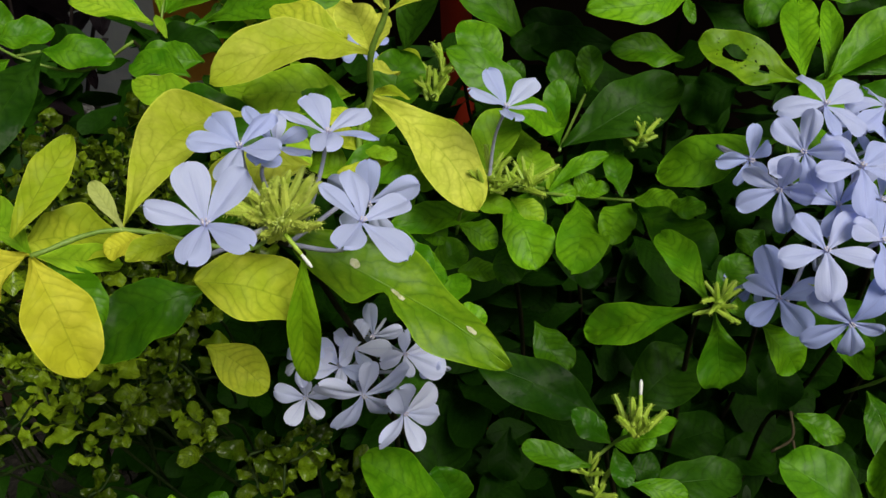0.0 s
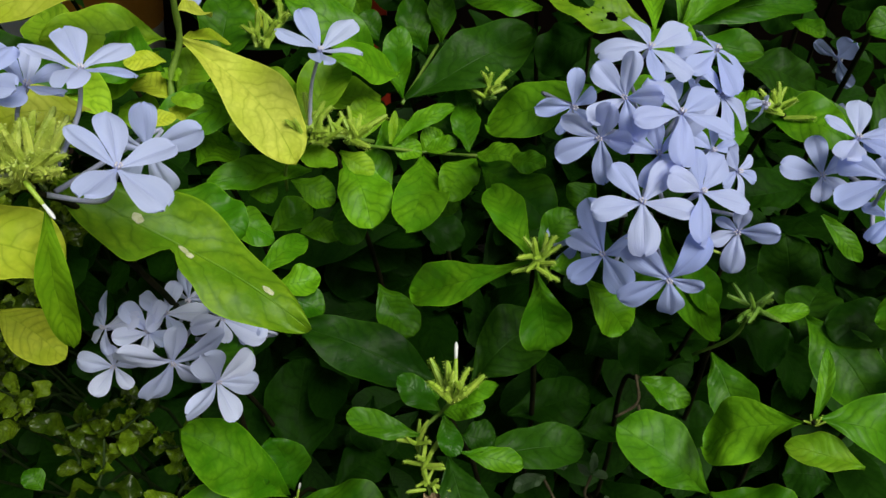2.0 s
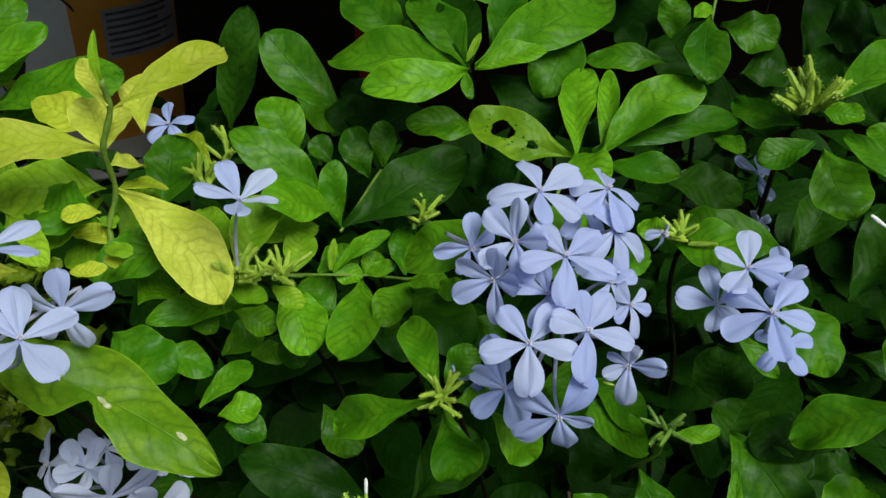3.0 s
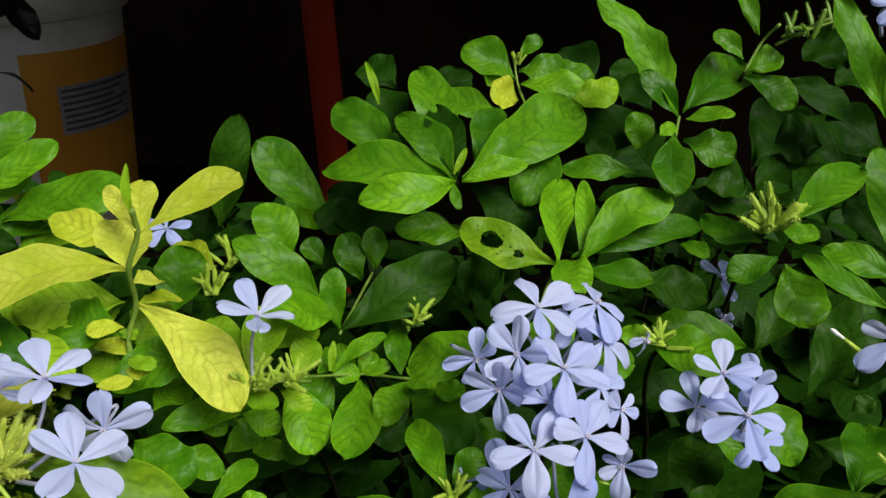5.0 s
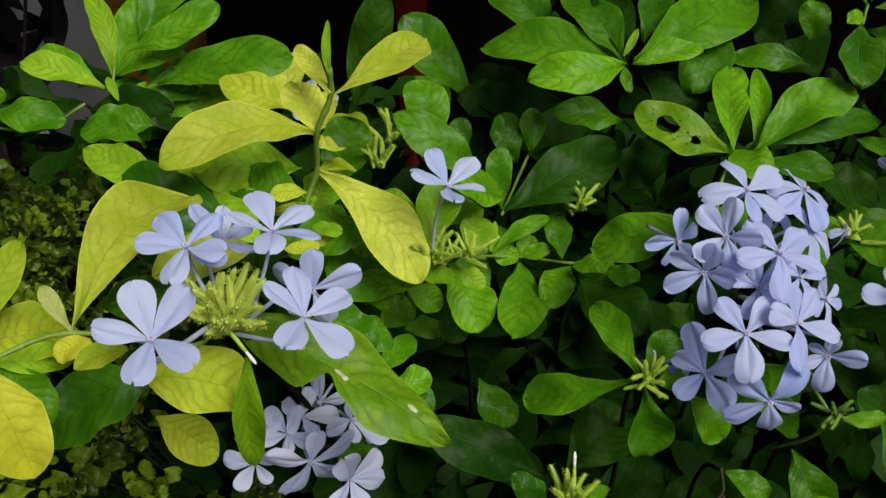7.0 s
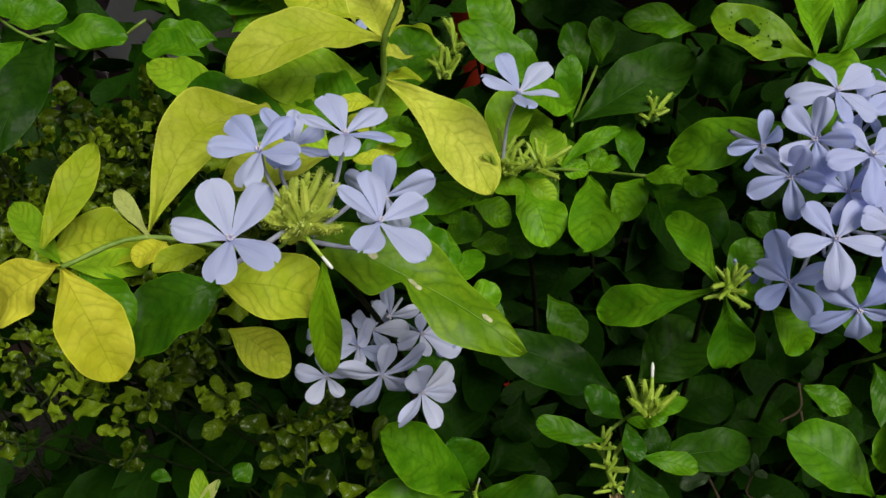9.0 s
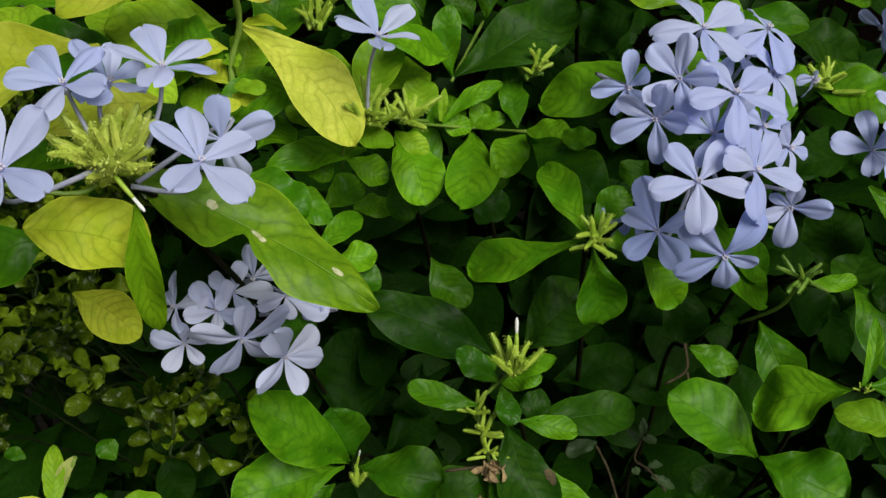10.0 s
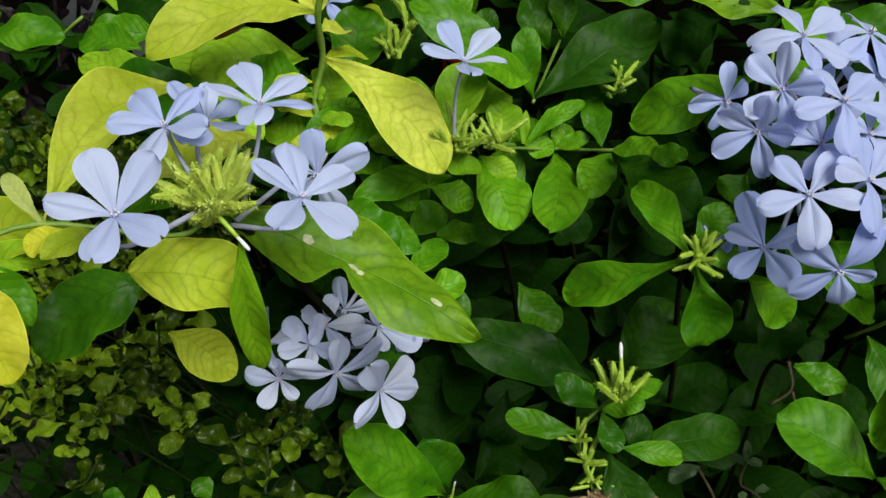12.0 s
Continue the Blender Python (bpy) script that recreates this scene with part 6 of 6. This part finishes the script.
twig(s, [(0.2035, 0.2863, 0.8343), (0.2037, 0.2960, 0.8165), (0.1978, 0.3099, 0.7989)])

s = shoot((0.2130, 0.2529, 0.8196), "plumbago shoot with large glossy leaves low in the hedge")
leaf(s, (0.2138, 0.2548, 0.8190), (0.2196, 0.2690, 0.8330), (-0.29, -0.59, 0.75), 0.0039, LIME2, ELLIPTIC, fold=.4)
leaf(s, (0.2098, 0.2528, 0.8196), (0.1887, 0.2644, 0.7998), (-0.71, -0.33, 0.63), 0.0189, LIME2, OBOVATE, bend=.05)
leaf(s, (0.1935, 0.2641, 0.7811), (0.1666, 0.2745, 0.8001), (0.21, -0.69, 0.69), 0.0200, FERN, OBOVATE, bend=.05)
leaf(s, (0.1942, 0.2642, 0.7812), (0.2173, 0.2493, 0.7791), (-0.16, -0.47, 0.87), 0.0210, LIME2, OBOVATE)
leaf(s, (0.2140, 0.2534, 0.8206), (0.2444, 0.2516, 0.8111), (0.23, -0.53, 0.81), 0.0191, FERN, OBOVATE)
leaf(s, (0.2261, 0.2450, 0.8107), (0.2068, 0.2533, 0.8113), (-0.15, -0.47, 0.87), 0.0099, LIME, ELLIPTIC)
leaf(s, (0.1997, 0.2997, 0.8076), (0.2085, 0.2801, 0.7921), (-0.18, -0.64, 0.75), 0.0148, GREEN, OBOVATE)
leaf(s, (0.1961, 0.2820, 0.7552), (0.1804, 0.2788, 0.7503), (-0.18, -0.42, 0.89), 0.0106, DARK, ROUND)
leaf(s, (0.2077, 0.2685, 0.7625), (0.2227, 0.2526, 0.7483), (-0.01, -0.68, 0.73), 0.0199, DARK, OBOVATE)
leaf(s, (0.2319, 0.3247, 0.7146), (0.2431, 0.3153, 0.7005), (0.08, -0.79, 0.6), 0.0181, SHADEGREEN, OBOVATE)
leaf(s, (0.2659, 0.3203, 0.7290), (0.2465, 0.3225, 0.7323), (0.09, -0.5, 0.86), 0.0206, SHADEGREEN, OBOVATE)
leaf(s, (0.2842, 0.3290, 0.7694), (0.2767, 0.3155, 0.7573), (-0.33, -0.52, 0.79), 0.0165, SHADEGREEN, OBOVATE)
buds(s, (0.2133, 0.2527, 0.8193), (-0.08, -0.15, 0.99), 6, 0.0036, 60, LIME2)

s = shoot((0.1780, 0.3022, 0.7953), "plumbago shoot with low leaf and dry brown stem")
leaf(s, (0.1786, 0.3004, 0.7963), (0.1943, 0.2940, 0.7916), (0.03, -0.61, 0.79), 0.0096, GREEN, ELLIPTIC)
leaf(s, (0.1910, 0.3671, 0.7775), (0.1942, 0.3519, 0.7554), (-0.14, -0.83, 0.55), 0.0176, SHADEGREEN, OBOVATE)
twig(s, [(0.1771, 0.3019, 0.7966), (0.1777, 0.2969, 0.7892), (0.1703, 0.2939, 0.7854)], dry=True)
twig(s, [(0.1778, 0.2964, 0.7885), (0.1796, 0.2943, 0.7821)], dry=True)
leaf(s, (0.1443, 0.3613, 0.7278), (0.1793, 0.3665, 0.7350), (-0.11, -0.5, 0.86), 0.0221, SHADEGREEN, OBOVATE)
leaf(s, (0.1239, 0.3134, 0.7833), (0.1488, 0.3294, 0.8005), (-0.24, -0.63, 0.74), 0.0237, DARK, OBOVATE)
leaf(s, (0.1767, 0.3758, 0.7484), (0.1953, 0.3801, 0.7545), (-0.15, -0.53, 0.84), 0.0197, SHADEGREEN, OBOVATE)
leaf(s, (0.1727, 0.3572, 0.7215), (0.2008, 0.3604, 0.7257), (-0.08, -0.47, 0.88), 0.0196, SHADEGREEN, OBOVATE)
leaf(s, (0.2079, 0.3579, 0.7220), (0.2361, 0.3598, 0.7242), (-0.04, -0.47, 0.88), 0.0221, SHADEGREEN, OBOVATE)
leaf(s, (0.2540, 0.3826, 0.7573), (0.2709, 0.3723, 0.7420), (0.06, -0.79, 0.61), 0.0218, SHADEGREEN, OBOVATE)

s = shoot((0.1131, 0.2762, 0.8032), "plumbago shoot with upright sticky buds")
leaf(s, (0.1121, 0.2762, 0.8031), (0.0994, 0.2789, 0.8135), (0.4, -0.67, 0.62), 0.0085, GREEN, OBOVATE)
leaf(s, (0.1062, 0.2722, 0.7968), (0.0841, 0.2767, 0.8008), (-0.08, -0.47, 0.88), 0.0081, GREEN, OBOVATE)
leaf(s, (0.1133, 0.2749, 0.8034), (0.1249, 0.2712, 0.8095), (-0.29, -0.5, 0.82), 0.0087, GREEN, ROUND)
leaf(s, (0.1135, 0.2613, 0.8193), (0.1267, 0.2583, 0.8277), (-0.25, -0.54, 0.81), 0.0055, LIME2, ELLIPTIC)
leaf(s, (0.1133, 0.2744, 0.8026), (0.1165, 0.2646, 0.7954), (0, -0.65, 0.76), 0.0070, GREEN, OBOVATE)
leaf(s, (0.1192, 0.2793, 0.7904), (0.1299, 0.2784, 0.7901), (0.05, -0.5, 0.87), 0.0102, DARK, ROUND)
leaf(s, (0.1201, 0.2752, 0.7858), (0.1592, 0.2857, 0.7809), (0.2, -0.42, 0.88), 0.0148, DARK, OBOVATE)
leaf(s, (0.1190, 0.2730, 0.7891), (0.1378, 0.2706, 0.7859), (0.1, -0.5, 0.86), 0.0075, LIME2, OBOVATE)
leaf(s, (0.1148, 0.2697, 0.7914), (0.1275, 0.2483, 0.7720), (0.09, -0.71, 0.7), 0.0179, DARK, OBOVATE, scars=[(-0.82, 0.62, 0.0019, BROWNSPOT), (-0.8, 0.68, 0.0012, BROWNSPOT)])
leaf(s, (0.1308, 0.2706, 0.7692), (0.1416, 0.2598, 0.7549), (0.18, -0.74, 0.65), 0.0111, LIME2, OBOVATE)
leaf(s, (0.1092, 0.2618, 0.7781), (0.1179, 0.2433, 0.7705), (-0.04, -0.44, 0.9), 0.0091, LIME2, ELLIPTIC)
leaf(s, (0.1082, 0.2854, 0.7970), (0.1098, 0.2900, 0.8022), (-0.13, -0.8, 0.59), 0.0069, GREEN, ROUND)
buds(s, (0.1148, 0.2551, 0.8264), (-0.02, -0.16, 0.99), 9, 0.0111, 50, LIME2)
bud(s, (0.1149, 0.2541, 0.8309), (0.1150, 0.2594, 0.8411))
buds(s, (0.1059, 0.2726, 0.7958), (-0.01, -0.16, 0.99), 6, 0.0067, 70, LIME2)
buds(s, (0.1077, 0.2678, 0.7903), (-0.01, -0.15, 0.99), 9, 0.0081, 95, LIME2)
buds(s, (0.1089, 0.2635, 0.7855), (-0.04, -0.54, 0.84), 7, 0.0067, 95, LIME2)
withered(s, (0.1101, 0.2589, 0.7830))
withered(s, (0.1081, 0.2482, 0.7738))
twig(s, [(0.1151, 0.2568, 0.8240), (0.1131, 0.2762, 0.8032), (0.1064, 0.2735, 0.7939), (0.1100, 0.2618, 0.7780), (0.1083, 0.2528, 0.7591)])
twig(s, [(0.0958, 0.2596, 0.7814), (0.1065, 0.2602, 0.7823)], dry=True)

s = shoot((0.0632, 0.2988, 0.7429), "plumbago shoot with broad leaves low in the hedge")
leaf(s, (0.0601, 0.2953, 0.7458), (0.0228, 0.2781, 0.7479), (0.2, -0.39, 0.9), 0.0211, LIME2, OBOVATE, bend=.05)
leaf(s, (0.0617, 0.2961, 0.7471), (0.0324, 0.2864, 0.7860), (0.65, -0.59, 0.47), 0.0217, LIME2, OBOVATE)
leaf(s, (0.0630, 0.2988, 0.7473), (0.0573, 0.2999, 0.7687), (0.37, -0.87, 0.33), 0.0168, GREEN, ROUND)
leaf(s, (0.0653, 0.2969, 0.7435), (0.0954, 0.2867, 0.7480), (-0.28, -0.36, 0.89), 0.0193, GREEN, OBOVATE)
leaf(s, (0.0812, 0.2823, 0.7238), (0.1076, 0.2890, 0.7476), (-0.44, -0.62, 0.65), 0.0222, GREEN, OBOVATE)
leaf(s, (0.0557, 0.2994, 0.7324), (0.0361, 0.2825, 0.7251), (0.06, -0.45, 0.89), 0.0173, GREEN, OBOVATE)
leaf(s, (0.0562, 0.3536, 0.6753), (0.0449, 0.3333, 0.6665), (0.06, -0.43, 0.9), 0.0224, SHADEGREEN, OBOVATE)
leaf(s, (0.0548, 0.3725, 0.6821), (0.0565, 0.4019, 0.7250), (0.05, -0.82, 0.57), 0.0333, SHADEGREEN, OBOVATE)
leaf(s, (0.0709, 0.3608, 0.6857), (0.0932, 0.3782, 0.6899), (0.12, -0.38, 0.91), 0.0208, SHADEGREEN, OBOVATE)
leaf(s, (0.0876, 0.3833, 0.7185), (0.0857, 0.3692, 0.6980), (-0.02, -0.82, 0.57), 0.0150, SHADEGREEN, OBOVATE)
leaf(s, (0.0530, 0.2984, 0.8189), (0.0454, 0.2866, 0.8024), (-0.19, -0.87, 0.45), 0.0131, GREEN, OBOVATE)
leaf(s, (0.0036, 0.3752, 0.6864), (-0.0215, 0.3608, 0.6654), (-0.17, -0.7, 0.69), 0.0188, SHADEGREEN, ELLIPTIC)
leaf(s, (-0.0286, 0.3604, 0.6862), (-0.0183, 0.3485, 0.6682), (0.36, -0.66, 0.66), 0.0166, SHADEGREEN, ELLIPTIC)
bud(s, (0.0646, 0.2958, 0.7459), (0.0662, 0.2955, 0.7539))
buds(s, (0.0637, 0.2923, 0.7401), (0.02, -0.14, 0.99), 4, 0.0091, 25, LIME2)
withered(s, (0.0715, 0.2856, 0.7289))

s = shoot((0.0264, 0.3067, 0.8034), "plumbago shoot with a drooping head of pale lilac flowers")
flower(s, (0.0128, 0.2901, 0.8223), (-0.594, -0.588, 0.549), 264, 0.0100, 2, (0.0245, 0.3020, 0.8074), (0.75, 0.85, 1.3, 1.15, 0.85), (-15, -12, 3, 18, -6), tone=2)
flower(s, (0.0261, 0.2871, 0.8228), (-0.015, -0.541, 0.841), 235, 0.0107, 29, (0.0245, 0.3020, 0.8074), (1, 0.75, 1.1, 0.95, 1.05), (-3, 3, -15, 6, 3), tone=2)
flower(s, (0.0300, 0.2928, 0.8255), (0.486, -0.497, 0.718), 214, 0.0108, 28, (0.0262, 0.3033, 0.8086), (0.85, 0.85, 1.15, 0.95, 1), (0, 0, -3, -3, 9), tone=2)
flower(s, (0.0356, 0.3012, 0.8255), (-0.325, -0.945, -0.027), 255, 0.0102, -10, (0.0279, 0.3047, 0.8099), (1.05, 0.85, 0.95, 1.1, 0.85), (-3, 3, -6, 6, 0), tone=2)
flower(s, (0.0459, 0.2948, 0.8229), (0.576, -0.743, 0.341), 185, 0.0114, 36, (0.0313, 0.3043, 0.8079), (1.1, 0.75, 1.3, 0.8, 0.95), (0, 6, 3, -18, 0), tone=2)
flower(s, (0.0338, 0.2802, 0.8177), (0.455, -0.868, -0.199), 175, 0.0159, 5, (0.0278, 0.3016, 0.8054), (1.1, 1.05, 1, 1.05, 0.85), (-9, 9, 3, 3, -9), tone=2)
flower(s, (0.0464, 0.2784, 0.8119), (0.725, -0.657, 0.206), 198, 0.0138, 31, (0.0312, 0.3012, 0.8034), (1.05, 0.95, 0.95, 0.95, 1.3), (6, 9, 3, -18, 0), tone=2)
flower(s, (0.0146, 0.2863, 0.8110), (0.097, -0.915, 0.392), 252, 0.0100, 27, (0.0227, 0.2995, 0.8047), (1.05, 0.85, 1, 0.8, 1.05), (-3, 3, 3, -3, 0), tone=2)
flower(s, (0.0540, 0.2973, 0.8175), (-0.508, -0.562, 0.652), 313, 0.0064, 29, (0.0347, 0.3049, 0.8074), (1, 1, 0.95), (0, 0, 0), tone=2)

s = shoot((-0.0307, 0.2632, 0.7590), "small yellow-leaved shoot low beside the hedge")
leaf(s, (-0.0307, 0.2629, 0.7586), (-0.0433, 0.2605, 0.7640), (0.42, -0.37, 0.83), 0.0082, YELLOW, ROUND)
leaf(s, (-0.0307, 0.2637, 0.7597), (-0.0324, 0.2794, 0.7742), (0.28, -0.63, 0.73), 0.0066, LIME, ELLIPTIC)
leaf(s, (-0.0294, 0.2622, 0.7576), (-0.0223, 0.2567, 0.7584), (-0.18, -0.12, 0.98), 0.0075, LIME, ROUND)
leaf(s, (-0.0303, 0.2687, 0.7619), (-0.0244, 0.2758, 0.7724), (0.03, -0.83, 0.56), 0.0039, CREAM, ELLIPTIC)
leaf(s, (-0.0435, 0.2805, 0.7668), (-0.0509, 0.2814, 0.7683), (0.12, -0.41, 0.9), 0.0044, GREEN, ELLIPTIC)
leaf(s, (0.0029, 0.2725, 0.7461), (-0.0117, 0.2724, 0.7548), (0.47, -0.43, 0.77), 0.0119, LIME, ELLIPTIC, wave=.15)
leaf(s, (-0.0216, 0.2670, 0.7381), (-0.0224, 0.2809, 0.7494), (0.24, -0.6, 0.76), 0.0078, GREEN, ELLIPTIC)
leaf(s, (-0.0187, 0.2906, 0.7551), (-0.0245, 0.2942, 0.7605), (0.36, -0.53, 0.76), 0.0073, GREEN, ELLIPTIC)
twig(s, [(-0.0307, 0.2627, 0.7583), (-0.0285, 0.2697, 0.7633), (-0.0244, 0.2756, 0.7721)])

s = shoot((0.1655, 0.2835, 0.7553), "small grey-green weed with notched leaves in the shade")
leaf(s, (0.1664, 0.2842, 0.7560), (0.1715, 0.2847, 0.7567), (-0.08, -0.43, 0.9), 0.0023, GREY, ELLIPTIC, lobes=4)
leaf(s, (0.1674, 0.2823, 0.7540), (0.1755, 0.2793, 0.7507), (0.19, -0.58, 0.79), 0.0029, GREY, ELLIPTIC, lobes=4)
leaf(s, (0.1637, 0.2835, 0.7554), (0.1605, 0.2830, 0.7550), (-0.09, -0.43, 0.9), 0.0023, GREY, ELLIPTIC, lobes=4)
leaf(s, (0.1647, 0.2932, 0.7596), (0.1604, 0.2958, 0.7629), (0.18, -0.69, 0.7), 0.0024, GREY, ELLIPTIC, lobes=4)
leaf(s, (0.1651, 0.2939, 0.7604), (0.1662, 0.2984, 0.7658), (-0.22, -0.78, 0.58), 0.0024, GREY, ELLIPTIC, lobes=4)
leaf(s, (0.1657, 0.2937, 0.7601), (0.1709, 0.2931, 0.7593), (0.09, -0.49, 0.86), 0.0028, GREY, ROUND, lobes=4)
leaf(s, (0.1486, 0.2892, 0.7632), (0.1376, 0.2860, 0.7609), (-0.16, -0.47, 0.87), 0.0053, GREY, ROUND, lobes=4)
leaf(s, (0.1523, 0.3000, 0.7619), (0.1581, 0.2986, 0.7595), (0.17, -0.57, 0.81), 0.0061, GREY, ROUND, lobes=4)
leaf(s, (0.1693, 0.2766, 0.7473), (0.1773, 0.2742, 0.7444), (0.18, -0.53, 0.83), 0.0047, GREY, ELLIPTIC, lobes=4)
leaf(s, (0.1708, 0.2744, 0.7446), (0.1640, 0.2769, 0.7477), (0.2, -0.56, 0.8), 0.0047, GREY, ELLIPTIC, lobes=4)
twig(s, [(0.1651, 0.2933, 0.7597), (0.1624, 0.2878, 0.7561), (0.1665, 0.2836, 0.7553), (0.1721, 0.2788, 0.7500)], dry=True)
twig(s, [(0.1483, 0.2885, 0.7625), (0.1534, 0.2863, 0.7521), (0.1573, 0.2828, 0.7400)], dry=True)
